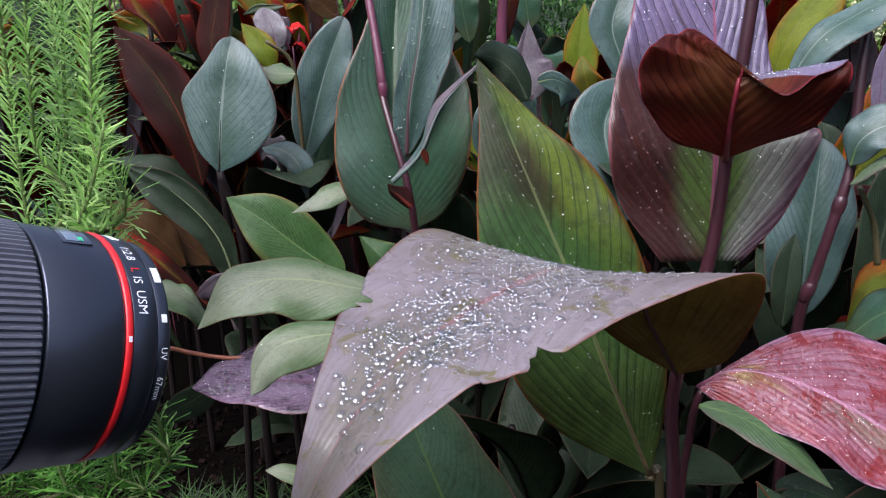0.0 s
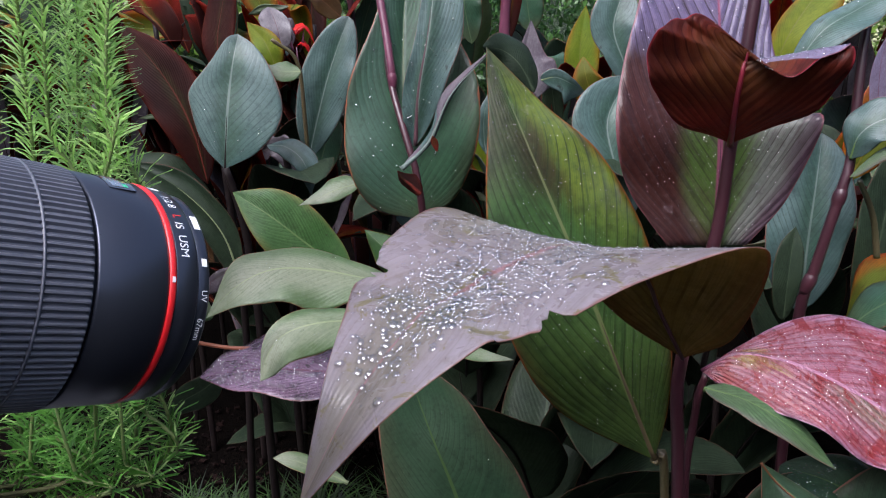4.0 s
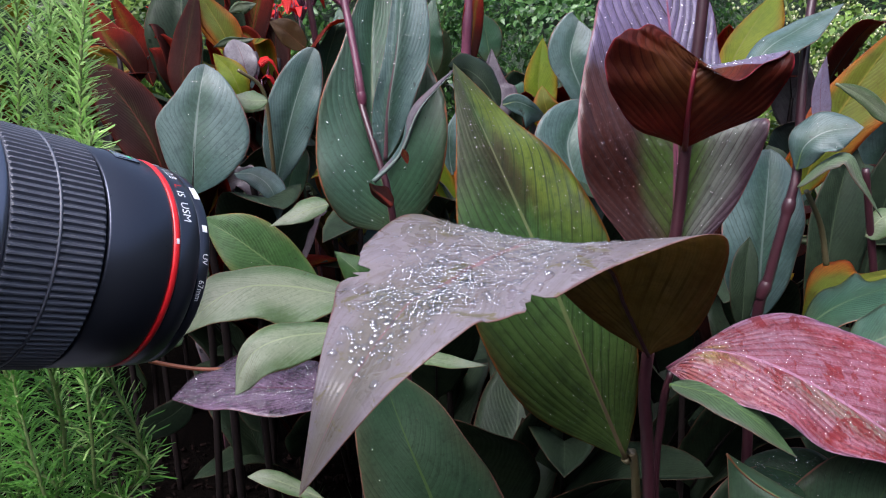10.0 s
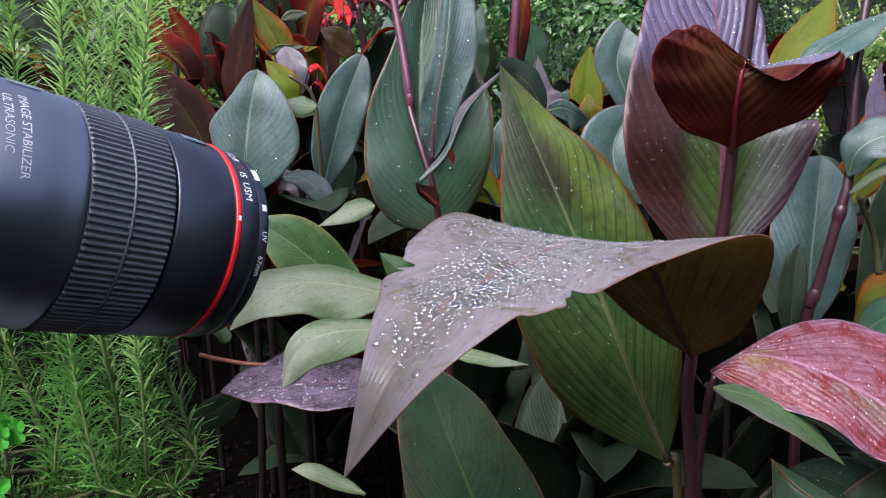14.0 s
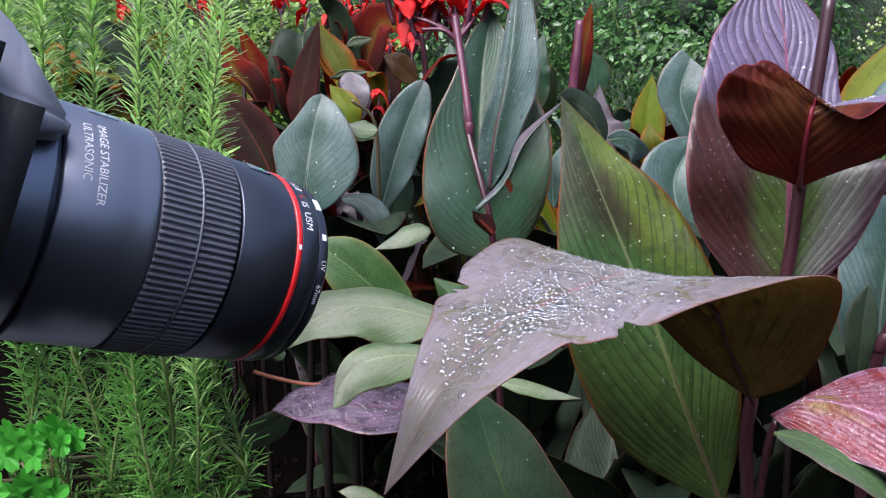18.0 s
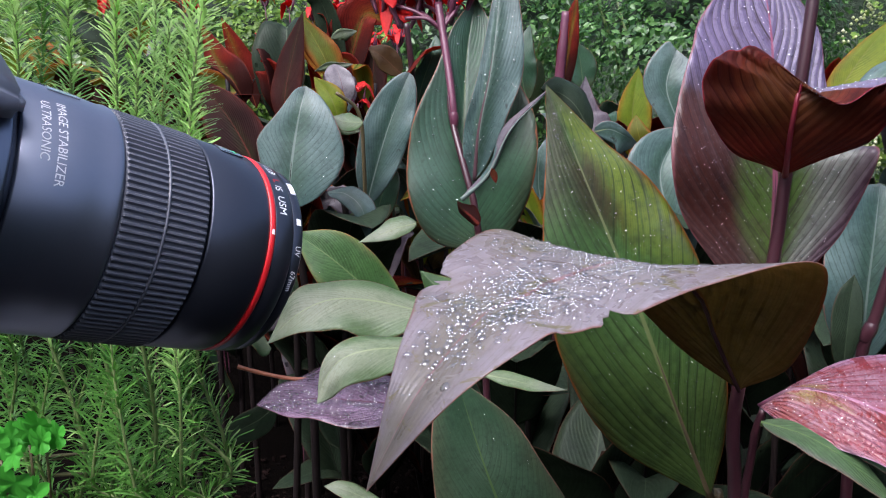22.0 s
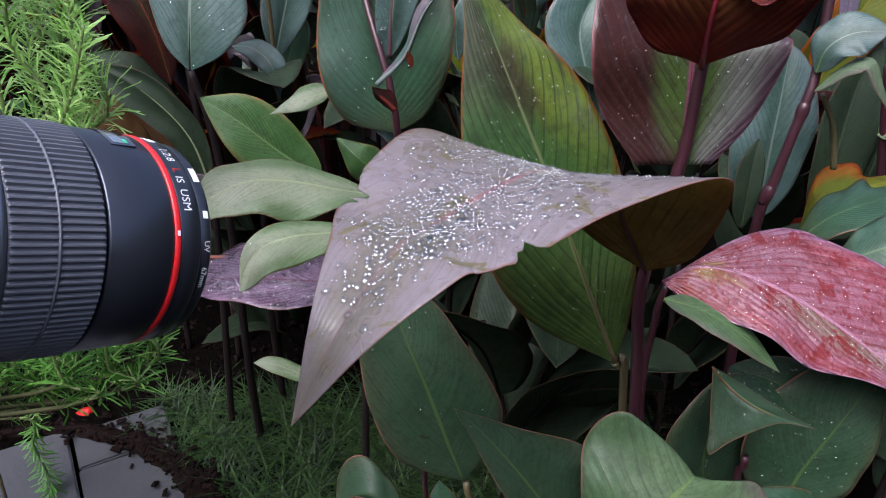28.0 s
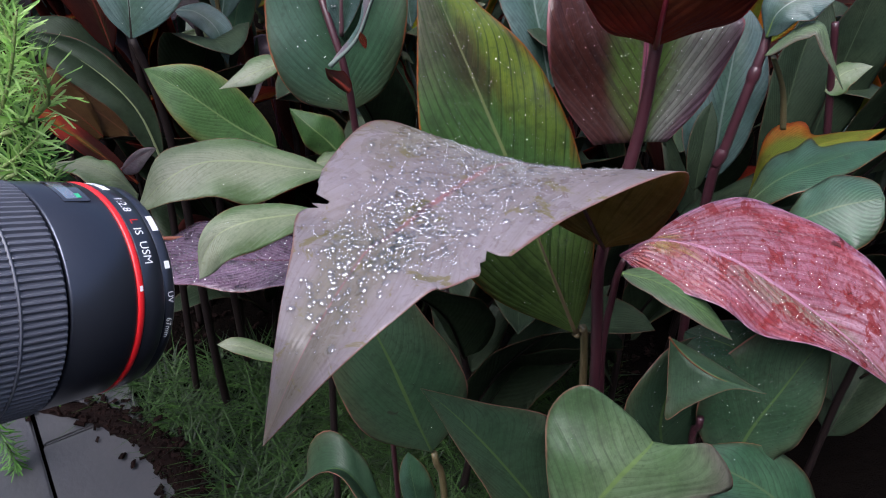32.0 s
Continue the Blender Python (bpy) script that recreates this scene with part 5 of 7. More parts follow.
stem(middle, [(-0.0475, 0.684, 1.046), (-0.0499, 0.688, 1.0663), (-0.057, 0.705, 1.1053), (-0.064, 0.72, 1.1392), (-0.0687, 0.73, 1.1621)], 0.0036, 0.0042, "stem_rose", label='pink sheath round the flower stalk', nodes=((0.06, 0.0044),))
leaf(middle,
     [(-0.0205, 0.66, 0.9153), (-0.025, 0.665, 0.9472), (-0.0323, 0.675, 0.9868), (-0.037, 0.69, 1.0316), (-0.0385, 0.71, 1.0795), (-0.0368, 0.73, 1.1224), (-0.0304, 0.75, 1.1697)],
     [(-0.0205, 0.66, 0.9153), (-0.0685, 0.66, 0.9276), (-0.093, 0.66, 0.979), (-0.0915, 0.68, 1.0375), (-0.0682, 0.7, 1.0967), (-0.053, 0.725, 1.1394), (-0.0304, 0.75, 1.1697)],
     [(-0.0205, 0.66, 0.9153), (0.0132, 0.66, 0.9377), (0.0341, 0.655, 0.9923), (0.0333, 0.665, 1.0518), (0.0103, 0.7, 1.095), (-0.0085, 0.72, 1.1341), (-0.0304, 0.75, 1.1697)],
     "green", beads=200, big=26, wave=0.05, label='broad deep green leaf spotted with rain', nu=36, nv=12, facing=(0, -1, 0.3))
leaf(middle, [(-0.0248, 0.66, 0.9898), (-0.0205, 0.655, 1.0446), (-0.0098, 0.66, 1.1069), (-0.0024, 0.69, 1.2025)], (-0.0354, 0.66, 1.0493), (0.0185, 0.655, 1.0915), "teal", under='dusk', beads=420, big=6, label='young blue-green leaf, half rolled', wide=0.5, base=0.7, tip=0.7, nu=30, nv=8, facing=(0, -1, 0.3), arch=-0.15)
leaf(middle, [(-0.0352, 0.6, 0.9833), (-0.0111, 0.6, 1.0076), (0.0082, 0.605, 1.0481), (0.0417, 0.62, 1.0822)], (-0.0001, 0.61, 1.02), (-0.0046, 0.61, 1.0305), "dusk", under='teal', torn=((0.1, 0.9, -1, 0.5, 30.0),), label='rolled grey leaf with a torn red tip', wide=0.4, tip=0.9, arch=0.15, nu=24)
leaf(middle, [(-0.0186, 0.6, 0.9587), (-0.0285, 0.6, 0.9682), (-0.035, 0.6, 0.9746), (-0.0384, 0.6, 0.981)], (-0.0225, 0.605, 0.9761), (-0.0308, 0.605, 0.9637), "maroon", label='wine-red shrivelled bract', wide=0.5, arch=0.1)
leaf(middle, [(-0.0029, 0.595, 0.9997), (-0.0042, 0.595, 1.0049), (-0.0053, 0.595, 1.0086), (-0.007, 0.595, 1.0138)], (-0.0084, 0.595, 1.0074), (-0.0022, 0.595, 1.0087), "hood", rib=0, wide=0.5, label='scrap of scarlet petal')

# ---- blue-green plant further back ----
blue = thing("canna_plant", (-0.3535, 1.12, 0.0), "canna with an upright blue-green leaf", "plant", "canna plants in the bed")
stem(blue, [(-0.3371, 1.16, -0.02), (-0.3371, 1.14, 0.219), (-0.3323, 1.13, 0.5832), (-0.3397, 1.12, 0.7544), (-0.3563, 1.11, 0.8495)], 0.009, 0.006, "stem_dark")
leaf(blue,
     [(-0.3574, 1.11, 0.8477), (-0.3543, 1.115, 0.8811), (-0.35, 1.125, 0.9297), (-0.3446, 1.14, 0.9772), (-0.3378, 1.15, 1.0163), (-0.3333, 1.163, 1.0417), (-0.3316, 1.168, 1.0538)],
     [(-0.3574, 1.11, 0.8477), (-0.3879, 1.11, 0.8871), (-0.4052, 1.12, 0.9464), (-0.4051, 1.13, 0.9736), (-0.3731, 1.145, 1.0143), (-0.3489, 1.16, 1.0473), (-0.3316, 1.168, 1.0538)],
     [(-0.3574, 1.11, 0.8477), (-0.3033, 1.11, 0.8742), (-0.2655, 1.12, 0.9179), (-0.2621, 1.13, 0.9618), (-0.2811, 1.145, 1.0076), (-0.3052, 1.16, 1.0374), (-0.3316, 1.168, 1.0538)],
     "teal", beads=60, big=6, label='upright blue-green leaf with a pale tip', nu=30, nv=10, facing=(0, -1, 0.3), ribmat='stem_dark', rib=0.0022)
leaf(blue, [(-0.2582, 1.3, 0.818), (-0.2408, 1.3, 0.8825), (-0.2133, 1.31, 0.9746), (-0.1761, 1.33, 1.0718)], (-0.2627, 1.3, 0.9761), (-0.1742, 1.3, 0.9499), "teal", label='blue-green leaf', wide=0.5, facing=(0, -1, 0.3), tip=0.7)
stem(blue, [(-0.306, 1.27, -0.02), (-0.306, 1.25, 0.4021), (-0.2835, 1.25, 0.7222), (-0.2925, 1.25, 0.8614)], 0.008, 0.006, "stem_dark")
stem(blue, [(-0.2538, 1.28, 0.6548), (-0.2569, 1.28, 0.8967), (-0.2621, 1.27, 0.9993), (-0.2986, 1.25, 1.038)], 0.0042, 0.003, "stem_green")
leaf(blue, [(-0.3134, 1.2200, 0.8616), (-0.2772, 1.2000, 0.8639), (-0.2429, 1.1800, 0.8405), (-0.2323, 1.1700, 0.7868)], (-0.2690, 1.1800, 0.8407), (-0.2307, 1.2000, 0.8577), "teal", label='small drooping blue-green leaf', wide=0.5, facing=(0, -1, 0.3), nu=24)
leaf(blue, [(-0.1080, 0.8600, 0.8948), (-0.1298, 0.8500, 0.8917), (-0.1515, 0.8400, 0.8843), (-0.1799, 0.8300, 0.8749)], (-0.1379, 0.8700, 0.9012), (-0.1291, 0.8400, 0.8798), "pale", label='pale upturned leaf with a yellow tip', wide=0.4, arch=0.12, nu=24, facing=(0, -1, 0.6), tip=1.2)
leaf(blue, [(-0.2148, 1.34, 0.8911), (-0.2293, 1.33, 0.8439), (-0.2454, 1.32, 0.7908), (-0.264, 1.3, 0.7402)], (-0.2594, 1.33, 0.8443), (-0.1994, 1.32, 0.8347), "green", wide=0.4)
leaf(blue, [(-0.1416, 0.98, 0.725), (-0.1946, 0.98, 0.7596), (-0.2541, 0.98, 0.8097), (-0.3111, 0.99, 0.8445)], (-0.2463, 0.95, 0.7524), (-0.2045, 1.0, 0.8248), "fresh", beads=30, label='glossy green leaf with an orange tip', wide=0.5, facing=(0, -1, 0.5), nu=28)
leaf(blue, [(-0.0429, 0.9, 0.7498), (-0.0609, 0.9, 0.7717), (-0.0821, 0.9, 0.793), (-0.1105, 0.92, 0.8119)], (-0.0884, 0.9, 0.7621), (-0.0523, 0.92, 0.7961), "fresh", label='small yellowing leaf', wide=0.5)
leaf(blue, [(-0.0769, 0.88, 0.7478), (-0.0614, 0.88, 0.7517), (-0.0461, 0.88, 0.7538), (-0.0265, 0.88, 0.7635)], (-0.058, 0.9, 0.7563), (-0.054, 0.87, 0.7437), "pale", wide=0.5)

leaf(blue, [(-0.3038, 1.2800, 0.9912), (-0.3115, 1.2800, 1.0166), (-0.3258, 1.2900, 1.0391), (-0.3518, 1.3000, 1.0636)], (-0.3409, 1.2800, 1.0206), (-0.2903, 1.2800, 1.0321), "lime", label='small yellow leaf lit from behind', wide=0.5, facing=(0, -1, 0.3), nu=20)
leaf(blue, [(-0.3093, 1.3600, 1.0174), (-0.3114, 1.3600, 1.0419), (-0.3200, 1.3700, 1.0656), (-0.3310, 1.3800, 1.0853)], (-0.3454, 1.3600, 1.0582), (-0.2874, 1.3600, 1.0540), "dusk", label='pale lilac leaf tip', wide=0.55, tip=0.6, facing=(0, -1, 0.3), nu=20)
leaf(blue, [(-0.2421, 1.2000, 0.9907), (-0.2588, 1.1900, 0.9920), (-0.2750, 1.1800, 0.9951), (-0.2922, 1.1700, 1.0035)], (-0.2754, 1.2200, 1.0054), (-0.2650, 1.1700, 0.9780), "pale", label='short pale leaf, dry at the tip', wide=0.5, facing=(0, -0.6, 1), nu=20)

# ---- dark leaves behind the rosemary ----
dusky = thing("canna_plant", (-0.4948, 1.15, 0.0), "shaded canna with maroon and olive leaves", "plant", "canna plants in the bed")
leaf(dusky, [(-0.3519, 1.12, 0.6333), (-0.3771, 1.12, 0.7352), (-0.4414, 1.13, 0.807), (-0.5288, 1.15, 0.8499)], (-0.4633, 1.12, 0.7744), (-0.4055, 1.13, 0.8156), "deep", under='pale', label='long curled olive leaf with a pale edge', wide=0.5, arch=-0.25, nu=30)
leaf(dusky, [(-0.4415, 1.25, 0.6274), (-0.4979, 1.25, 0.6834), (-0.5566, 1.25, 0.7159), (-0.6309, 1.28, 0.7263)], (-0.5402, 1.2, 0.679), (-0.5327, 1.3, 0.7228), "rusty", label='rust-brown shaded leaf', wide=0.45)
leaf(dusky, [(-0.3762, 1.05, 0.6341), (-0.4212, 1.05, 0.6854), (-0.4722, 1.06, 0.7296), (-0.5337, 1.08, 0.7709)], (-0.4624, 1.04, 0.7104), (-0.4444, 1.07, 0.7198), "ember", label='narrow red leaf seen from below', wide=0.45)
leaf(dusky, [(-0.3448, 0.95, 0.6685), (-0.3734, 0.95, 0.7019), (-0.4198, 0.96, 0.7162), (-0.4712, 0.97, 0.7107)], (-0.4182, 1.0, 0.7071), (-0.3839, 0.9, 0.7111), "pale", label='pale leaf behind the lens', wide=0.5)
leaf(dusky, [(-0.3783, 1.0, 0.6853), (-0.359, 1.0, 0.6991), (-0.3402, 1.0, 0.7108), (-0.3197, 1.0, 0.7196)], (-0.3516, 1.0, 0.7148), (-0.3547, 1.0, 0.6799), "dusk", wide=0.4)
leaf(dusky, [(-0.4368, 1.25, 0.783), (-0.4538, 1.25, 0.8868), (-0.4989, 1.27, 0.9724), (-0.5767, 1.3, 1.0602)], (-0.5363, 1.25, 0.9366), (-0.4479, 1.27, 0.982), "maroon", label='large maroon leaf with paler veins', wide=0.5, nu=30, nv=10, facing=(0, -1, 0.3))
leaf(dusky, [(-0.5222, 1.4, 1.006), (-0.5429, 1.4, 1.0473), (-0.5823, 1.42, 1.0866), (-0.6247, 1.45, 1.1661)], (-0.6, 1.42, 1.0766), (-0.5255, 1.4, 1.0925), "ember", label='red-orange backlit leaf', wide=0.45, facing=(0, -1, 0.3))
leaf(dusky, [(-0.4218, 1.35, 0.9501), (-0.4269, 1.36, 1.0203), (-0.4133, 1.38, 1.0981), (-0.3938, 1.4, 1.1841)], (-0.4547, 1.38, 1.0587), (-0.3933, 1.36, 1.0403), "maroon", wide=0.4, facing=(0, -1, 0.3))
leaf(dusky, [(-0.4348, 1.3, 0.6652), (-0.4918, 1.3, 0.7343), (-0.5484, 1.3, 0.79), (-0.6275, 1.32, 0.8175)], (-0.5201, 1.28, 0.7126), (-0.5076, 1.34, 0.8013), "deep", wide=0.5)
leaf(dusky, [(-0.4688, 1.2, 0.6478), (-0.5038, 1.2, 0.6919), (-0.5481, 1.2, 0.735), (-0.6137, 1.22, 0.7601)], (-0.533, 1.15, 0.7007), (-0.5349, 1.25, 0.7505), "rusty", under='maroon', wide=0.5)
stem(dusky, [(-0.4102, 1.22, -0.02), (-0.4102, 1.2, 0.0143), (-0.3795, 1.2, 0.5232), (-0.3853, 1.2, 0.7916), (-0.3898, 1.2, 0.9343)], 0.008, 0.006, "stem_dark")

# ---- the plant at the side with knotted stem ----
side = thing("canna_plant", (0.4334, 0.75, 0.0), "canna with a jointed purple stem and grey leaves", "plant", "canna plants in the bed")
stem(side, [(0.4594, 0.78, -0.02), (0.4594, 0.76, 0.2885), (0.4218, 0.75, 0.7292), (0.4301, 0.75, 0.8341), (0.447, 0.76, 0.9223), (0.4545, 0.77, 0.9608), (0.4596, 0.8, 1.0814), (0.482, 0.84, 1.1943)], 0.007, 0.005, "stem", nodes=((0.38, 0.0072), (0.55, 0.007)))
leaf(side, [(0.4598, 0.82, 0.7399), (0.4522, 0.82, 0.824), (0.4584, 0.84, 0.9022), (0.475, 0.88, 0.9574)], (0.395, 0.82, 0.8708), (0.5017, 0.82, 0.8693), "teal", label='blue-green leaf behind the stem', wide=0.5, tip=0.6, facing=(0, -1, 0.3), nu=28)
leaf(side, [(0.4183, 0.78, 0.7466), (0.416, 0.78, 0.7932), (0.4187, 0.79, 0.8349), (0.4233, 0.8, 0.8615)], (0.395, 0.78, 0.8164), (0.4311, 0.78, 0.8157), "deep", wide=0.5)
leaf(side, [(0.4486, 0.7600, 0.9541), (0.4516, 0.7550, 0.9829), (0.4725, 0.7500, 1.0004), (0.5076, 0.7400, 1.0061)], (0.4673, 0.7700, 1.0181), (0.4787, 0.7300, 0.9820), "teal", under="dull", label='pale grey leaf bending over', wide=0.5, base=0.5, arch=0.12, wave=0.06, nu=28, beads=20, facing=(0, -1, 0.4))
leaf(side, [(0.4469, 0.7500, 0.9363), (0.4712, 0.7400, 0.9673), (0.4905, 0.7300, 0.9743), (0.5041, 0.7200, 0.9486), (0.5267, 0.7100, 0.9097)], (0.4905, 0.7400, 0.9775), (0.4768, 0.7200, 0.9675), "dull", label='narrow curling leaf', wide=0.45, arch=0.2, nu=30, nv=5, rib=0.0008)
leaf(side, [(0.495, 0.78, 0.7289), (0.5161, 0.78, 0.7836), (0.5637, 0.78, 0.8057), (0.6706, 0.8, 0.8195)], (0.5755, 0.84, 0.8111), (0.5377, 0.74, 0.7771), "amber", under='deep', label='olive-brown leaf', wide=0.4)
leaf(side, [(0.4538, 0.72, 0.7506), (0.489, 0.72, 0.7904), (0.5397, 0.72, 0.8146), (0.6534, 0.74, 0.8337)], (0.555, 0.78, 0.8135), (0.517, 0.68, 0.8035), "green", wide=0.45, label='dark green spreading leaf')
leaf(side, [(0.4756, 0.66, 0.7639), (0.4941, 0.65, 0.7808), (0.5225, 0.64, 0.8007), (0.5622, 0.63, 0.8146)], (0.5333, 0.68, 0.8171), (0.5243, 0.6, 0.7625), "green", label='blunt blue-green leaf', wide=0.62, tip=0.45, base=0.5, nu=28)
stem(side, [(0.5282, 0.8, 0.822), (0.5121, 0.8, 0.875), (0.4757, 0.78, 0.924)], 0.004, 0.003, "stem_green")
stem(side, [(0.7152, 0.95, 0.6823), (0.684, 0.95, 0.8022), (0.6548, 0.95, 0.9142)], 0.006, 0.005, "stem")
leaf(side, [(0.6736, 0.95, 0.8112), (0.6903, 0.95, 0.8373), (0.7102, 0.95, 0.8457), (0.7353, 0.95, 0.8497)], (0.7007, 0.97, 0.8491), (0.6935, 0.93, 0.8214), "pale", wide=0.4)
leaf(side, [(0.6549, 1.0, 0.6116), (0.6527, 1.0, 0.7398), (0.6645, 1.02, 0.8454), (0.6931, 1.05, 0.9378)], (0.6133, 1.0, 0.8151), (0.7127, 1.0, 0.8136), "deep", wide=0.5)
leaf(side, [(0.7802, 1.1, 0.6159), (0.7876, 1.1, 0.7427), (0.7984, 1.1, 0.8426), (0.8285, 1.12, 0.9531)], (0.7449, 1.1, 0.8138), (0.8677, 1.1, 0.7922), "deep", wide=0.5)

# ---- leaves that glow against the light, further back ----
back_a = thing("canna_plant", (0.3399, 1.6, 0.0), "canna with yellow-green backlit leaves", "plant", "canna plants in the bed")
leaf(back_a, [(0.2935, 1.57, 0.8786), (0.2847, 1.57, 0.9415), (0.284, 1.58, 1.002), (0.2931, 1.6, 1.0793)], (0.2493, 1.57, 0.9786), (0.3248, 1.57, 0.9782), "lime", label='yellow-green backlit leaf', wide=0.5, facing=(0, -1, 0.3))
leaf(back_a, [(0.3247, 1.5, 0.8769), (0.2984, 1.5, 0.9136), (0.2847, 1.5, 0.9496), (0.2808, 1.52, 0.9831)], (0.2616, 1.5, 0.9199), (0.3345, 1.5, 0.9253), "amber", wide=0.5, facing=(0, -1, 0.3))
leaf(back_a, [(0.3535, 1.35, 0.9285), (0.3279, 1.35, 0.988), (0.3048, 1.36, 1.0505), (0.3218, 1.38, 1.117)], (0.2608, 1.36, 1.0662), (0.3678, 1.34, 1.0411), "teal", label='blue-green leaf with a ragged edge', wide=0.6, tip=0.4, facing=(0, -1, 0.3), nu=28)
leaf(back_a, [(0.2688, 1.0, 0.802), (0.2468, 1.0, 0.8822), (0.2348, 1.02, 0.947), (0.2682, 1.05, 1.0059)], (0.1807, 1.0, 0.9425), (0.2863, 1.0, 0.9331), "teal", label='blue-green leaf in the second row', wide=0.5, facing=(0, -1, 0.3))
leaf(back_a, [(0.1486, 1.2, 0.9466), (0.1383, 1.2, 0.9756), (0.129, 1.21, 1.0127), (0.1387, 1.22, 1.0729)], (0.1186, 1.2, 0.9948), (0.1814, 1.2, 1.0039), "dusk", wide=0.4)
leaf(back_a, [(0.1455, 1.1, 0.9923), (0.1678, 1.1, 0.9966), (0.1906, 1.1, 0.9876), (0.2172, 1.12, 0.9714)], (0.1674, 1.1, 1.0097), (0.1826, 1.1, 0.9564), "teal", under='pale', wide=0.4)
leaf(back_a, [(0.0934, 0.72, 1.0321), (0.0781, 0.72, 1.0586), (0.0602, 0.72, 1.073), (0.0388, 0.7, 1.0785)], (0.0633, 0.72, 1.047), (0.0827, 0.74, 1.0773), "deep", label='dark curled leaf tip', wide=0.5, arch=0.2)
leaf(back_a, [(0.0575, 0.95, 0.9124), (0.0535, 0.95, 0.9366), (0.0535, 0.95, 0.9683), (0.0619, 0.96, 0.998)], (0.0433, 0.95, 0.9487), (0.0732, 0.95, 0.9603), "teal", wide=0.4)
stem(back_a, [(0.1048, 1.3, 0.9738), (0.1011, 1.3, 1.0546), (0.1037, 1.3, 1.1132), (0.1079, 1.31, 1.1799)], 0.01, 0.008, "stem_rose", label='pink flower bud sheath')
stem(back_a, [(0.1223, 1.3, 0.4928), (0.11, 1.3, 0.8466), (0.1048, 1.3, 0.9738)], 0.009, 0.009, "stem")
leaf(back_a, [(0.1049, 1.3, 1.023), (0.1116, 1.3, 1.0837), (0.1181, 1.3, 1.1428), (0.1268, 1.31, 1.2106)], (0.0942, 1.3, 1.123), (0.1306, 1.3, 1.1037), "ember", wide=0.4, facing=(0, -1, 0.3))
back_b = thing("canna_plant", (0.5297, 1.0, 0.0), "canna with orange-rimmed backlit leaves", "plant", "canna plants in the bed")
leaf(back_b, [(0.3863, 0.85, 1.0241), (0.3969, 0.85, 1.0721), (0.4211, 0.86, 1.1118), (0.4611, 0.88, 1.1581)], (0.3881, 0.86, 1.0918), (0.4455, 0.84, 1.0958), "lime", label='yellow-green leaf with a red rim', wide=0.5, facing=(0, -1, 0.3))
leaf(back_b, [(0.3745, 0.78, 1.0387), (0.4013, 0.78, 1.0858), (0.442, 0.79, 1.11), (0.497, 0.8, 1.1388)], (0.4115, 0.8, 1.1036), (0.4361, 0.76, 1.0898), "teal", beads=40, label='narrow blue-grey leaf, wet', wide=0.45, nu=28)
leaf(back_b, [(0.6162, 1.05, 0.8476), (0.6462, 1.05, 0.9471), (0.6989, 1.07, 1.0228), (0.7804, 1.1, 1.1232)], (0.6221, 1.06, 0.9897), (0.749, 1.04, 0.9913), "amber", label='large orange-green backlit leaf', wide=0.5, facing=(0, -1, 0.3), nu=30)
leaf(back_b, [(0.6112, 1.0, 0.9385), (0.603, 1.0, 0.989), (0.598, 1.0, 1.0298), (0.5998, 1.0, 1.0697)], (0.5875, 1.0, 1.0055), (0.6173, 1.0, 1.0053), "violet", wide=0.5, facing=(0, -1, 0.3))
leaf(back_b, [(0.5923, 0.95, 1.0345), (0.6275, 0.95, 1.0188), (0.6645, 0.95, 0.9951), (0.7289, 0.95, 0.9626)], (0.6519, 0.95, 1.0187), (0.6488, 0.95, 0.9912), "pale", wide=0.4)
back_c = thing("canna_plant", (-0.4607, 1.75, 0.0), "canna with orange and maroon leaves in flower", "plant", "canna plants in the bed")
leaf(back_c, [(-0.4203, 1.7, 0.9699), (-0.4232, 1.7, 1.0085), (-0.4132, 1.7, 1.0465), (-0.3886, 1.72, 1.0835)], (-0.4543, 1.7, 1.0214), (-0.3637, 1.7, 1.021), "lime", wide=0.5, facing=(0, -1, 0.3))
leaf(back_c, [(-0.3563, 1.65, 0.9868), (-0.3721, 1.65, 1.0242), (-0.3819, 1.65, 1.055), (-0.3735, 1.65, 1.0793)], (-0.4206, 1.65, 1.0429), (-0.3448, 1.65, 1.0488), "dusk", wide=0.55, facing=(0, -1, 0.3))
leaf(back_c, [(-0.3876, 1.5, 0.9421), (-0.3637, 1.5, 0.9478), (-0.3345, 1.5, 0.9476), (-0.3034, 1.5, 0.9415)], (-0.35, 1.5, 0.9709), (-0.3417, 1.5, 0.9324), "pale", wide=0.5)
leaf(back_c, [(-0.4624, 1.9, 1.0229), (-0.4786, 1.9, 1.0788), (-0.5015, 1.9, 1.1336), (-0.5225, 1.9, 1.2006)], (-0.534, 1.9, 1.0927), (-0.4392, 1.9, 1.1199), "amber", label='green leaf flushed with orange', wide=0.45, facing=(0, -1, 0.3))
leaf(back_c, [(-0.5675, 1.6, 0.98), (-0.584, 1.6, 1.0401), (-0.6061, 1.6, 1.0988), (-0.6361, 1.6, 1.1785)], (-0.6212, 1.6, 1.0755), (-0.566, 1.6, 1.0871), "ember", wide=0.5, facing=(0, -1, 0.3))
leaf(back_c, [(-0.482, 1.6, 0.9796), (-0.4888, 1.6, 1.0279), (-0.4859, 1.6, 1.0752), (-0.4746, 1.6, 1.1332)], (-0.5163, 1.6, 1.0517), (-0.468, 1.6, 1.0516), "maroon", wide=0.5, facing=(0, -1, 0.3))
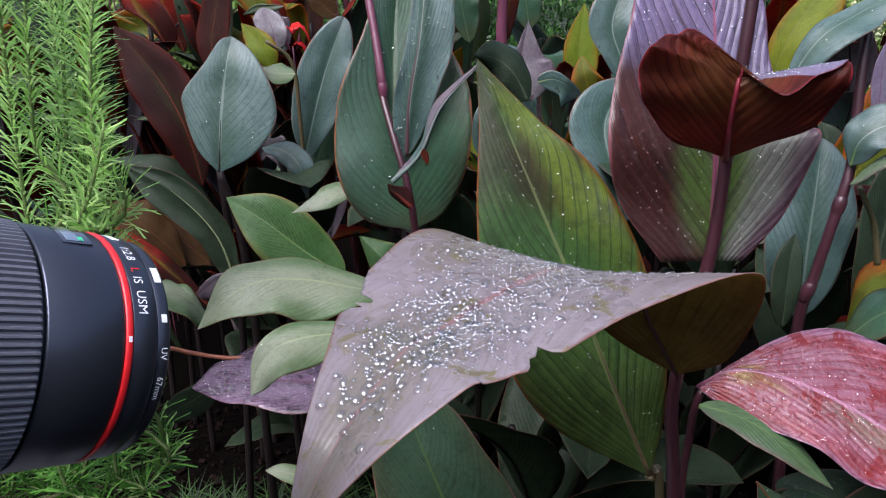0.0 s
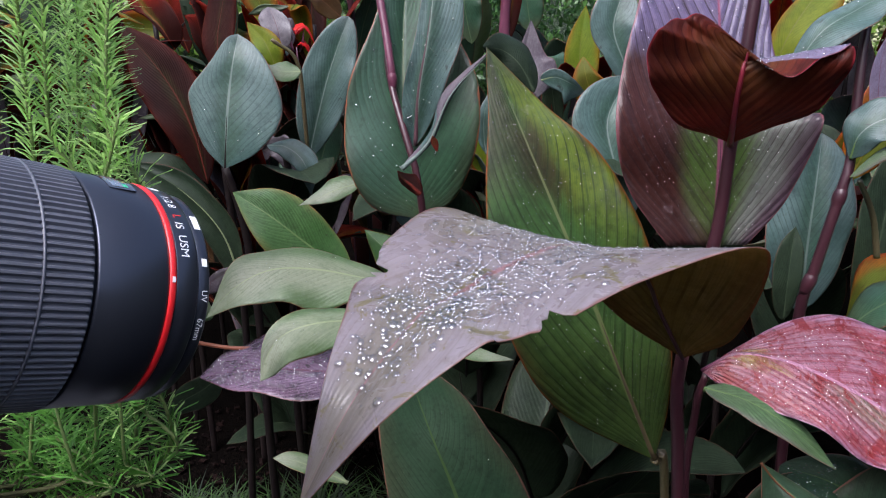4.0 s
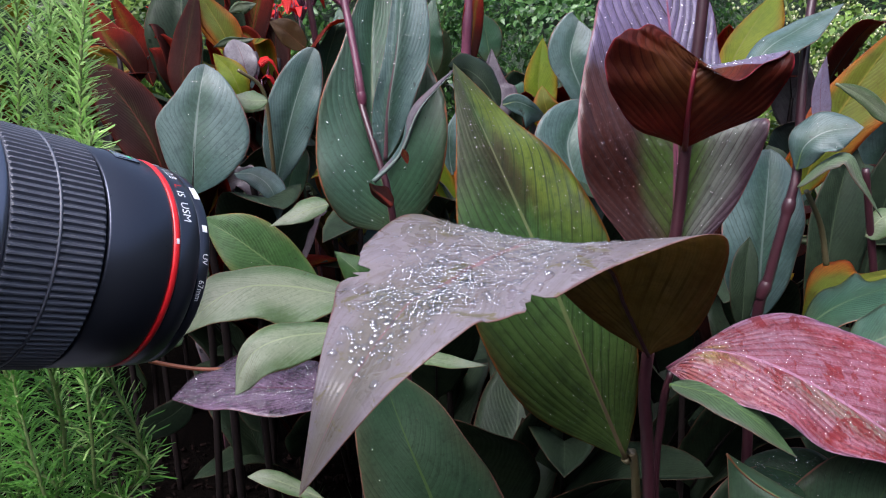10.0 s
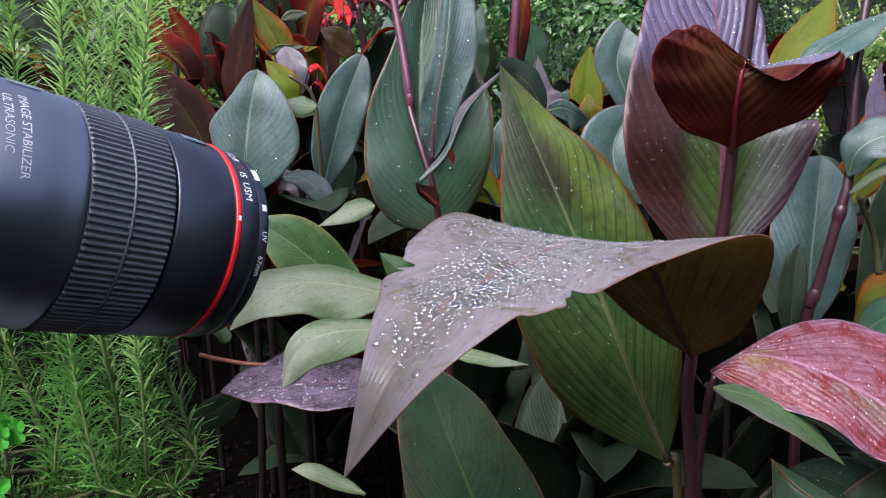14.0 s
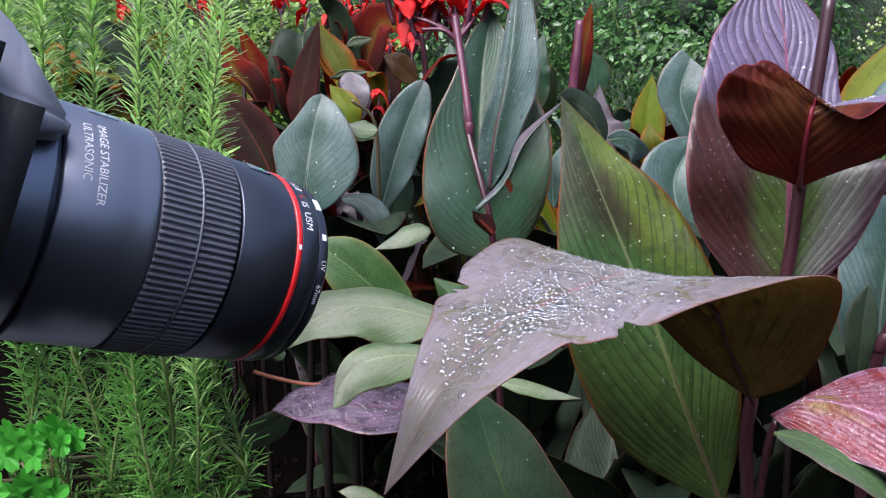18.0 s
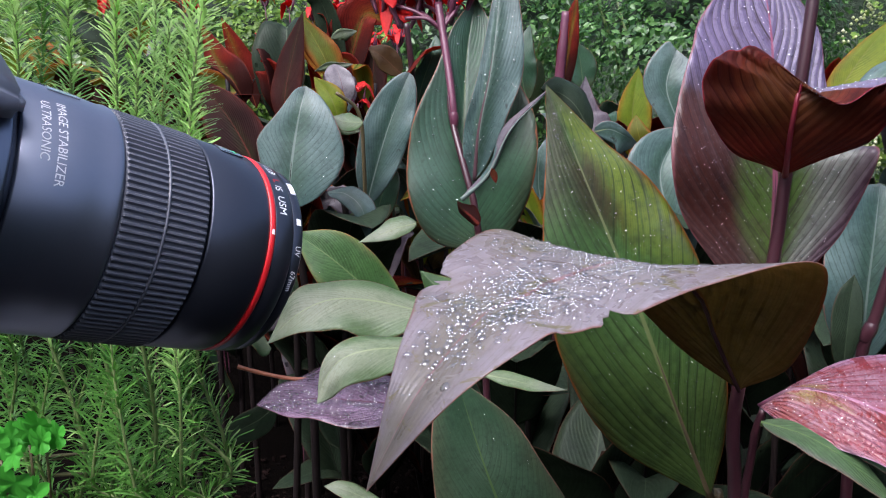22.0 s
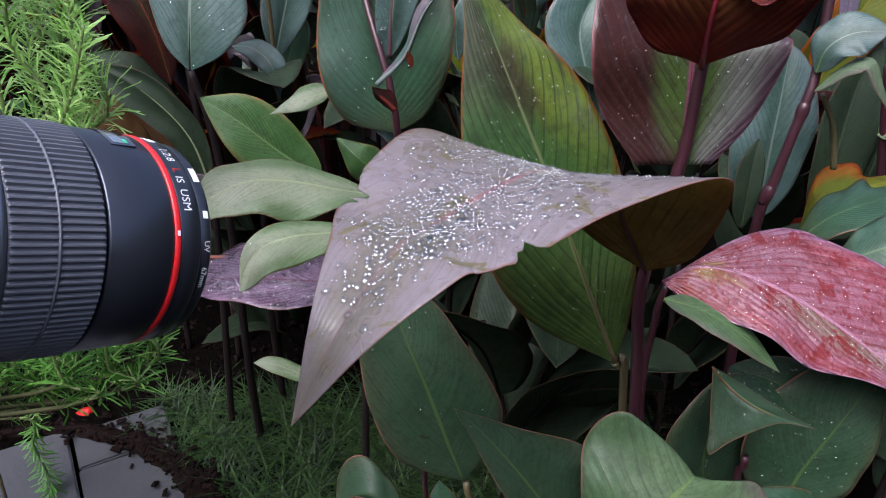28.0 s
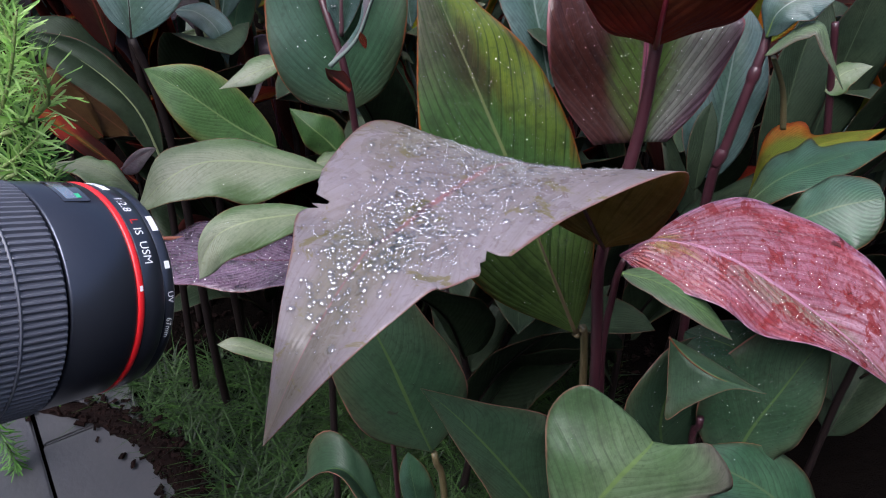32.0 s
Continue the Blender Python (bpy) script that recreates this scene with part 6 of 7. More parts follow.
leaf(back_c, [(-0.3279, 1.8, 1.0414), (-0.3114, 1.8, 1.0811), (-0.2959, 1.8, 1.1073), (-0.2806, 1.8, 1.1333)], (-0.3579, 1.8, 1.0943), (-0.2568, 1.8, 1.081), "deep", wide=0.5, facing=(0, -1, 0.3))
leaf(back_c, [(-0.1861, 1.5, 0.9758), (-0.1708, 1.5, 1.0443), (-0.1507, 1.5, 1.1), (-0.1448, 1.52, 1.1438)], (-0.1933, 1.5, 1.0556), (-0.124, 1.5, 1.0554), "green", wide=0.5, facing=(0, -1, 0.3))
leaf(back_c, [(0.0503, 1.5, 1.0093), (0.0389, 1.5, 1.0549), (0.0335, 1.5, 1.0997), (0.052, 1.52, 1.1657)], (0.0101, 1.5, 1.0774), (0.0683, 1.5, 1.0885), "green", wide=0.5, facing=(0, -1, 0.3))
leaf(back_c, [(0.1895, 1.7, 1.019), (0.1822, 1.7, 1.0575), (0.1749, 1.7, 1.0954), (0.1613, 1.7, 1.1329)], (0.1489, 1.7, 1.0703), (0.2148, 1.7, 1.0828), "green", wide=0.5, facing=(0, -1, 0.3))
stem(back_c, [(-0.1927, 1.5, 0.8571), (-0.1916, 1.5, 1.0444), (-0.2039, 1.5, 1.1652)], 0.008, 0.006, "stem")

leaf(back_c, [(-0.3638, 1.5000, 1.0494), (-0.3781, 1.5000, 1.0915), (-0.4014, 1.5100, 1.1329), (-0.4286, 1.5200, 1.1783)], (-0.4226, 1.5000, 1.1090), (-0.3467, 1.5000, 1.1134), "amber", label='green leaf edged with orange', wide=0.5, facing=(0, -1, 0.3))
leaf(back_c, [(-0.2046, 1.4200, 1.0660), (-0.2272, 1.4200, 1.0871), (-0.2476, 1.4200, 1.1038), (-0.2723, 1.4300, 1.1162)], (-0.2476, 1.4200, 1.0745), (-0.2189, 1.4200, 1.1142), "rusty", label='olive-brown leaf', wide=0.5, facing=(0, -1, 0.3))

# ---- the drooping lilac leaf that sways ----
PIVOT = Vector((0.2005, 0.505, 0.8355))
main_leaf, main_blade = leaf(front,
     [(0.2009, 0.5, 0.8502), (0.1683, 0.47, 0.9065), (0.136, 0.43, 0.9602), (0.0850, 0.405, 0.9835), (0.0363, 0.352, 0.9862), (0.0220, 0.338, 0.9832), (0.0080, 0.324, 0.9808), (-0.0063, 0.31, 0.9776), (-0.0343, 0.262, 0.9566), (-0.0560, 0.233, 0.9185)],
     [(0.2009, 0.5, 0.8502), (0.1451, 0.475, 0.8946), (0.0961, 0.465, 0.9406), (0.0431, 0.4767, 0.9715), (-0.0020, 0.458, 0.9885), (-0.0353, 0.3855, 0.9865), (-0.0462, 0.364, 0.9726), (-0.0452, 0.320, 0.9770), (-0.0490, 0.276, 0.9625), (-0.0560, 0.233, 0.9185)],
     [(0.2009, 0.5, 0.8502), (0.2145, 0.44, 0.9016), (0.1979, 0.375, 0.9925), (0.1142, 0.325, 0.9952), (0.0592, 0.282, 0.9882), (0.0470, 0.275, 0.9872), (0.0350, 0.269, 0.9862), (0.0233, 0.263, 0.9846), (-0.0128, 0.241, 0.9668), (-0.0560, 0.233, 0.9185)],
     "main", under='bronze', label='broad lilac-grey drooping leaf covered in rain drops', nu=100, nv=20, rib=0.0012, ribmat='stem_rose', facing=(0, -0.2, 1), pivot=PIVOT,
     bites=((0.605, -1, 0.020, 0.30), (0.632, -1, 0.010, 0.22), (0.575, -1, 0.008, 0.10), (0.432, 1, 0.016, 0.16), (0.452, 1, 0.008, 0.10), (0.70, 1, 0.006, 0.05)),
     torn=((0.54, 0.67, -1, 0.10, 95.0), (0.41, 0.47, 1, 0.07, 160.0)), arch=0.03, wave=0.012, waves=4.0, lumps=0.03)

# ---- scarlet flowers ----
FLOWER_AT = []
FLOWER_STALK = (-0.0641, 0.722, 1.1358)
FLOWER_AT.append((-0.1302, 0.74, 1.1726))
FLOWER_AT.append((-0.1033, 0.73, 1.1574))
FLOWER_AT.append((-0.1209, 0.76, 1.1721))
FLOWER_AT.append((-0.0605, 0.74, 1.1627))
FLOWER_AT.append((-0.0857, 0.75, 1.1717))
FLOWER_AT.append((-0.0486, 0.74, 1.1696))
FLOWER_AT.append((-0.6189, 1.9, 1.1147))
FLOWER_AT.append((-0.9001, 2.0, 1.2312))
FLOWER_AT.append((-0.7273, 2.2, 1.2527))
FLOWER_AT.append((-0.5708, 2.2, 1.2061))
FLOWER_AT.append((-1.1327, 2.0, 1.233))
FLOWER_AT.append((-0.2772, 1.9, 1.1399))
FLOWER_AT.append((-0.3689, 2.0, 1.1324))
FLOWER_AT.append((-0.6315, 1.95, 1.1198))
FLOWER_AT.append((-0.3109, 2.1, 1.1412))
FLOWER_AT.append((-0.3299, 1.6, 1.0031))
FLOWER_AT.append((-0.961, 2.2, 1.2284))
FLOWER_AT.append((-0.5341, 2.2, 1.2634))
FLOWER_AT.append((-1.0629, 1.9000, 1.2222))
FLOWER_AT.append((-0.8883, 2.0000, 1.2374))
FLOWER_AT.append((-0.6953, 2.1000, 1.2503))
FLOWER_AT.append((-0.5046, 1.9000, 1.2024))
FLOWER_AT.append((-0.5247, 1.6000, 1.1212))
FLOWER_AT.append((-0.4918, 2.1000, 1.2232))
FLOWER_AT.append((-0.2533, 1.7000, 1.1369))
FLOWER_AT.append((-0.4244, 2.0000, 1.2366))
FLOWER_AT.append((-0.6540, 2.2000, 1.2401))
FLOWER_AT.append((-0.3514, 1.9000, 1.1204))



def flower(at, seed, stalk=None):
    rng = random.Random(seed)
    a = Vector(at)
    foot = Vector(stalk) if stalk else Vector((a.x + 0.02, a.y + 0.03, -0.02))
    root = thing("canna_flower", foot, "scarlet canna flower on a thin stalk", "flower", "scarlet flowers")
    stem(root, [foot, foot.lerp(a, 0.5) + Vector((0.004, -0.003, 0.0)), a - Vector((0, 0, 0.01))], 0.0024, 0.0018, "stem_rose")
    for k in range(rng.randint(4, 6)):
        g = rng.uniform(0, 6.283)
        d = Vector((math.cos(g), math.sin(g), 0))
        ln, w = rng.uniform(0.028, 0.045), rng.uniform(0.007, 0.012)
        drop = rng.uniform(-0.9, 0.9)
        b0 = a + Vector((0, 0, rng.uniform(-0.015, 0.02)))
        sp = [b0, b0 + d * ln * 0.3 + Vector((0, 0, ln * 0.35)), b0 + d * ln * 0.65 + Vector((0, 0, ln * (0.35 + 0.3 * drop))), b0 + d * ln * 0.95 + Vector((0, 0, ln * drop))]
        s = Vector((-d.y, d.x, 0.2)) * w
        c = through_points(sp, 0.55)
        ob, _ = leaf(root, sp, c - s, c + s, "petal", nu=12, nv=3, rib=0, wide=0.55, tip=0.6, wave=0.15)
        ob.name = "petal"
    for k in range(3):
        g = rng.uniform(0, 6.283)
        b0 = a + Vector((0.006 * math.cos(g), 0.006 * math.sin(g), -0.02))
        v, f = tube([b0 - root.location, b0 + Vector((0.008 * math.cos(g), 0.008 * math.sin(g), 0.02)) - root.location, b0 + Vector((0.012 * math.cos(g), 0.012 * math.sin(g), 0.045)) - root.location], [0.002, 0.0035, 0.0008], 7, 8)
        part("bud", mesh_of("bud", v, f, M["stem_rose"]), root)


for i, p in enumerate(FLOWER_AT):
    flower(p, 40 + i, FLOWER_STALK if i < 6 else None)


# ---- rosemary and parsley at the edge of the paving ----
rosemary = thing("rosemary_bush", (-0.9, 0.72, 0), "bushy fresh green rosemary", "herb")


def rosemary_stem(root, pts, seed):
    rng = random.Random(900 + seed)
    o = Vector(root.location)
    first = Vector(pts[0])
    low = Vector((first.x - 0.5, first.y + 0.05, -0.02))
    way = [low, first + Vector((-0.45, 0.0, -0.12))] + [Vector(p) for p in pts]
    k0 = 2 / (len(way) - 1)
    v, f = tube([w - o for w in way], [0.0036, 0.003, 0.0022, 0.0017, 0.0011], 7, 36)
    ob = part("sprig", mesh_of("sprig", v, f, [M["bark"], M["twig"]], True, [int(i // 7 / 36 > k0) for i in range(len(f))]), root)
    length = sum((Vector(a) - Vector(b)).length for a, b in zip(pts, pts[1:]))
    n = int(length / 0.0044)
    verts, faces, slots = [], [], []
    # low sprigs take the dark copy, as they stand in shade
    in_shade = seed in (6, 8, 9, 11, 12, 13, 14, 17, 23)
    for i in range(n):
        s = k0 * 0.99 + (1 - k0 * 0.99) * i / n
        c = through_points(way, s)
        t = (through_points(way, min(1, s + 0.01)) - through_points(way, max(0, s - 0.01))).normalized()
        e = t.cross(Vector((0.3, 1, 0.1))).normalized()
        g = t.cross(e)
        near = 1 - 0.55 * max(0, (i / n - 0.9) / 0.1)
        for j in range(4):
            a = i * 1.1 + j * 1.571 + rng.uniform(-0.3, 0.3)
            d = (math.cos(a) * e + math.sin(a) * g)
            q = (d + t * rng.uniform(0.25, 1.0)).normalized()
            ln, w = rng.uniform(0.020, 0.038) * near, rng.uniform(0.0010, 0.0015)
            side = q.cross(t).normalized() * w
            nn = side.cross(q).normalized()
            bend = -nn * ln * rng.uniform(0.0, 0.12)
            b = len(verts)
            p = c - o
            verts += [p - side * 0.5, p + side * 0.5, p + q * ln * 0.5 + side + nn * w * 0.5, p + q * ln * 0.5 - side + nn * w * 0.5, p + q * ln * 0.92 + side * 0.95 + bend, p + q * ln * 0.92 - side * 0.95 + bend, p + q * ln + bend]
            faces += [(b, b + 1, b + 2, b + 3), (b + 3, b + 2, b + 4, b + 5), (b + 5, b + 4, b + 6)]
            # painted shade: the lower a needle sits, the likelier its dark copy
            slots += [1 if in_shade or rng.random() < min(0.75, max(0.0, (0.95 - c.z) * 4)) and i < n * 0.8 else 0] * 3
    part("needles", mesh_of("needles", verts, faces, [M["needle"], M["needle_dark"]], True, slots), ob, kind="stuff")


rosemary_stem(rosemary, [(-0.5072, 0.66, 0.5757), (-0.5098, 0.66, 0.8672), (-0.4822, 0.65, 1.1012), (-0.4727, 0.65, 1.1981)], 0)
rosemary_stem(rosemary, [(-0.4835, 0.68, 0.5635), (-0.464, 0.68, 0.929), (-0.4383, 0.67, 1.1126), (-0.4319, 0.67, 1.2107)], 1)
rosemary_stem(rosemary, [(-0.427, 0.66, 0.5819), (-0.3959, 0.65, 0.9261), (-0.3751, 0.645, 1.1243), (-0.3559, 0.64, 1.227)], 2)
rosemary_stem(rosemary, [(-0.3998, 0.69, 0.5629), (-0.3613, 0.68, 0.8669), (-0.3304, 0.67, 1.0276), (-0.2971, 0.66, 1.1837)], 3)
rosemary_stem(rosemary, [(-0.3495, 0.68, 0.5898), (-0.339, 0.68, 0.7712), (-0.3265, 0.67, 0.9041), (-0.3039, 0.665, 1.1361)], 4)
rosemary_stem(rosemary, [(-0.6212, 0.72, 0.5249), (-0.5845, 0.72, 0.9154), (-0.5675, 0.72, 1.1107), (-0.5569, 0.72, 1.2167)], 5)
rosemary_stem(rosemary, [(-0.4056, 0.6, 0.6343), (-0.3975, 0.6, 0.6972), (-0.3933, 0.6, 0.7651), (-0.3983, 0.61, 0.8254)], 6)
rosemary_stem(rosemary, [(-0.3498, 0.62, 0.6122), (-0.343, 0.62, 0.6531), (-0.3342, 0.62, 0.7585), (-0.3397, 0.63, 0.82)], 7)
rosemary_stem(rosemary, [(-0.4531, 0.62, 0.608), (-0.4472, 0.62, 0.6456), (-0.423, 0.62, 0.7396), (-0.4007, 0.62, 0.7949)], 8)
rosemary_stem(rosemary, [(-0.5662, 0.66, 0.5222), (-0.5367, 0.66, 0.6518), (-0.5156, 0.66, 0.7277), (-0.4997, 0.67, 0.7885)], 9)
rosemary_stem(rosemary, [(-0.3326, 0.66, 0.6125), (-0.3366, 0.66, 0.6948), (-0.3529, 0.66, 0.7443), (-0.3649, 0.67, 0.7743)], 10)
rosemary_stem(rosemary, [(-0.3653, 0.57, 0.6394), (-0.3672, 0.57, 0.6703), (-0.3721, 0.57, 0.7301), (-0.3809, 0.58, 0.7823)], 11)
rosemary_stem(rosemary, [(-0.6213, 0.7, 0.5389), (-0.5934, 0.7, 0.6718), (-0.5754, 0.7, 0.7422), (-0.5811, 0.7, 0.8012)], 12)
rosemary_stem(rosemary, [(-0.5366, 0.72, 0.5656), (-0.5241, 0.72, 0.6653), (-0.4919, 0.72, 0.7452), (-0.5056, 0.73, 0.8006)], 13)
rosemary_stem(rosemary, [(-0.4247, 0.72, 0.6069), (-0.4245, 0.72, 0.6872), (-0.4404, 0.72, 0.7479), (-0.4252, 0.73, 0.8043)], 14)
rosemary_stem(rosemary, [(-0.5950, 0.8600, 0.5227), (-0.5788, 0.8400, 0.4857), (-0.5708, 0.8200, 0.4486), (-0.5647, 0.8000, 0.4136)], 15)
rosemary_stem(rosemary, [(-0.4875, 0.8600, 0.5432), (-0.4711, 0.8500, 0.5249), (-0.4680, 0.8400, 0.4982), (-0.4717, 0.8300, 0.4701)], 16)
rosemary_stem(rosemary, [(-0.745, 1.0, 0.2283), (-0.7218, 1.0, 0.1575), (-0.7136, 1.0, 0.0829), (-0.7214, 1.0, 0.0044)], 17)
rosemary_stem(rosemary, [(-0.3813, 0.64, 0.9147), (-0.3666, 0.64, 1.0091), (-0.3554, 0.64, 1.0848), (-0.3441, 0.64, 1.1589)], 18)
rosemary_stem(rosemary, [(-0.3896, 0.7, 0.8856), (-0.3692, 0.7, 0.9951), (-0.3562, 0.7, 1.0778), (-0.3431, 0.7, 1.1489)], 19)
rosemary_stem(rosemary, [(-0.3182, 0.62, 0.9224), (-0.3015, 0.62, 1.0138), (-0.2929, 0.625, 1.0865), (-0.2749, 0.63, 1.1716)], 20)
rosemary_stem(rosemary, [(-0.3588, 0.6, 0.8742), (-0.3343, 0.6, 0.8908), (-0.3103, 0.6, 0.907), (-0.2915, 0.6, 0.923)], 21)
rosemary_stem(rosemary, [(-0.34, 0.6, 0.9187), (-0.318, 0.6, 0.9448), (-0.2971, 0.6, 0.9846), (-0.2792, 0.6, 1.0308)], 22)
rosemary_stem(rosemary, [(-0.699, 0.78, 0.5048), (-0.6567, 0.78, 0.8222), (-0.5553, 0.78, 1.0438), (-0.5234, 0.78, 1.2237)], 23)
rosemary_stem(rosemary, [(-0.5136, 0.8, 0.5144), (-0.4577, 0.8, 0.8239), (-0.4215, 0.8, 1.0445), (-0.3976, 0.8, 1.226)], 24)


def parsley_plant(at, seed):
    """Parsley: each stalk carries three ruffled, toothed leaflets."""
    rng = random.Random(seed)
    a = Vector(at)
    root = thing("parsley_plant", (a.x - 0.02, a.y + 0.02, 0), "bright green parsley with cut leaves", "herb")
    o = Vector(root.location)
    for k in range(7):
        tip = a + Vector((rng.uniform(-0.085, 0.035), rng.uniform(-0.04, 0.06), rng.uniform(-0.075, 0.0)))
        v, f = tube([(0, 0, -0.02), (tip - o) * 0.5 + Vector((0, 0, 0.05)), tip - o], [0.003, 0.0022, 0.0014], 7, 12)
        st = part("stalk", mesh_of("stalk", v, f, M["stem_green"]), root)
        for lobe in range(3):
            g = (-1.15, 0.0, 1.15)[lobe] + rng.uniform(-0.2, 0.2)
            d = Vector((math.sin(g), -0.35 + 0.25 * rng.random(), 0.75 * math.cos(g) + 0.2)).normalized()
            w = d.cross(Vector((0.15 * rng.uniform(-1, 1), -1, 0.5))).normalized()
            nn = d.cross(w)
            size = rng.uniform(0.024, 0.032)
            c0 = tip - o + d * size * 0.75
            verts, faces = [c0 + nn * size * 0.10], []
            rim, ph = 40, rng.uniform(0, 6.28)
            for ring in (0.5, 1.0):
                for i in range(rim):
                    h = 2 * math.pi * i / rim
                    cut = 1.0 - 0.30 * (0.5 + 0.5 * math.cos(5 * h)) ** 2 - 0.10 * (i % 4 == 0)
                    r = size * 0.72 * ring * (1 - (1 - cut) * ring)
                    lift = 0.06 * ring * math.sin(5 * h + ph) + 0.04 * ring * math.sin(9 * h + 2 * ph)
                    verts.append(c0 - d * math.cos(h) * r * 1.15 + w * math.sin(h) * r + nn * size * lift)
            faces += [(0, 1 + i, 1 + (i + 1) % rim) for i in range(rim)]
            faces += [(1 + i, 1 + rim + i, 1 + rim + (i + 1) % rim, 1 + (i + 1) % rim) for i in range(rim)]
            part("leaflet", mesh_of("leaflet", verts, faces, M["parsley"]), st)


parsley_plant((-0.486, 0.56, 0.7086), 7)


# ---- the camera whose lens points at the leaf ----
def lathe(profile, seg=96, teeth=None):
    """Rings (a, r) turned round the lens axis; a runs towards the front."""
    verts, faces = [], []
    for a, r in profile:
        for k in range(seg):
            g = 2 * math.pi * k / seg
            rr = r - (teeth if teeth and k % 4 in (2, 3) else 0)
            verts.append((rr * math.sin(g), rr * math.cos(g), -a))
    for i in range(len(profile) - 1):
        for k in range(seg):
            p, q = i * seg + k, i * seg + (k + 1) % seg
            faces.append((p, p + seg, q + seg, q))
    return verts, faces


def on_barrel(me, r, a0, phi):
    """Bend a flat mesh on to the barrel: x runs round it, y towards the front."""
    for v in me.vertices:
        g = radians(phi) + v.co.x / r
        rr = r + v.co.z
        v.co = Vector((rr * math.sin(g), rr * math.cos(g), -(a0 + v.co.y)))
    me.update()
    return me


def letters(text, size, r, a0, phi, mat, parent, name="lettering", label=""):
    cu = bpy.data.curves.new("text", "FONT")
    cu.body, cu.size, cu.align_x, cu.align_y = text, size, "CENTER", "CENTER"
    cu.resolution_u = 3
    tmp = bpy.data.objects.new("text", cu)
    me = bpy.data.meshes.new_from_object(tmp)
    bpy.data.objects.remove(tmp)
    me.materials.append(M[mat])
    for v in me.vertices:
        v.co.z = 0.00012
    return part(name, on_barrel(me, r, a0, phi), parent, label)


def patch(w, h, r, a0, phi, mat, parent, name, label="", lift=0.00012, n=10):
    verts = [(-w / 2 + w * i / n, y, z) for z in (lift, -0.0006) for y in (-h / 2, h / 2) for i in range(n + 1)]
    m = n + 1
    faces = [(i, i + 1, m + i + 1, m + i) for i in range(n)]
    faces += [(i, 2 * m + i, 2 * m + i + 1, i + 1) for i in range(n)] + [(m + i, m + i + 1, 3 * m + i + 1, 3 * m + i) for i in range(n)]
    faces += [(0, m, 3 * m, 2 * m), (n, 2 * m + n, 3 * m + n, m + n)]
    me = mesh_of(name, verts, faces, M[mat], False)
    return part(name, on_barrel(me, r, a0, phi), parent, label)


def photo_camera():
    yaw, pitch = 0.825, -0.385
    d = Vector((math.cos(pitch) * math.cos(yaw), math.cos(pitch) * math.sin(yaw), math.sin(pitch)))
    e = d.cross(Vector((0, 0, 1))).normalized()
    f = e.cross(d)
    root = thing("photo_camera", (0, 0, 0), "black camera with a macro lens and red ring", "camera")
    m = Matrix((e, f, -d)).transposed().to_4x4()
    m.translation = Vector((-0.1062, 0.2015, 1.0430))
    root.matrix_world = m

    def ring(name, profile, mat, seg=96, teeth=None, label="", parent=None):
        v, fc = lathe(profile, seg, teeth)
        ob = part(name, mesh_of(name, v, fc, M[mat], teeth is None), parent or root, label)
        return ob

    front = ring("front_barrel", ((0.0012, 0.0365), (0.0012, 0.0372), (0.0018, 0.0375), (0.0088, 0.0371), (0.0094, 0.0366), (0.0094, 0.034)), "black", label="satin black front of the lens")
    filt = ring("filter_ring", ((0.0095, 0.033), (0.0095, 0.0358), (0.0099, 0.0363), (0.0134, 0.0362), (0.0139, 0.0358), (0.0139, 0.0342), (0.0115, 0.0335), (0.0105, 0.033)), "black", label="thin black filter ring")
    glass = ring("front_glass", ((0.0106, 0.0336), (0.0112, 0.026), (0.0116, 0.014), (0.0118, 0.0006)), "glass", label="coated front glass")
    ring("red_ring", ((-0.0012, 0.0368), (-0.0011, 0.0377), (-0.0006, 0.0380), (0.0006, 0.0380), (0.0011, 0.0377), (0.0012, 0.0368)), "ring", label="bright red ring")
    mid = ring("window_barrel", ((-0.0238, 0.0370), (-0.0238, 0.0381), (-0.0232, 0.0385), (-0.0022, 0.0379), (-0.0013, 0.0375), (-0.0013, 0.0366)), "black")
    focus = ring("focus_ring", ((-0.0525, 0.0375), (-0.0525, 0.0383), (-0.0248, 0.0381), (-0.0248, 0.0372)), "rubber", label="ribbed rubber focus ring")
    for a, b in ((-0.0523, -0.0390), (-0.0385, -0.0250)):
        ring("ribbed_band", ((a, 0.0376), (a, 0.0387), (a + 0.0004, 0.0392), (b - 0.0004, 0.0391), (b, 0.0386), (b, 0.0374)), "rubber", seg=432, teeth=0.0009, parent=focus)
    ring("seam", ((-0.0391, 0.0376), (-0.0391, 0.03918), (-0.0384, 0.03918), (-0.0384, 0.0376)), "rubber", parent=focus)
    ring("inner_tube", ((-0.1, 0.0369), (0.002, 0.0364)), "black")
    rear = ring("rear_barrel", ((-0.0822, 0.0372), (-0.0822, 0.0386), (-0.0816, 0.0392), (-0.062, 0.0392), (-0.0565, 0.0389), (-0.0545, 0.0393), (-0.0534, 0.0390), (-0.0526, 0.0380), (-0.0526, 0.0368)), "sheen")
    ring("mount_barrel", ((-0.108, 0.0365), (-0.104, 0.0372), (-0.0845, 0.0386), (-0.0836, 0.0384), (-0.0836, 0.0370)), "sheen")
    patch(0.0155, 0.0088, 0.0383, -0.0105, 5.0, "glass", mid, "distance_window", "clear window over the distance scale", 0.00025)
    patch(0.0135, 0.0040, 0.0383, -0.0116, 4.5, "silver", mid, "distance_scale", "silver distance scale", 0.00036)
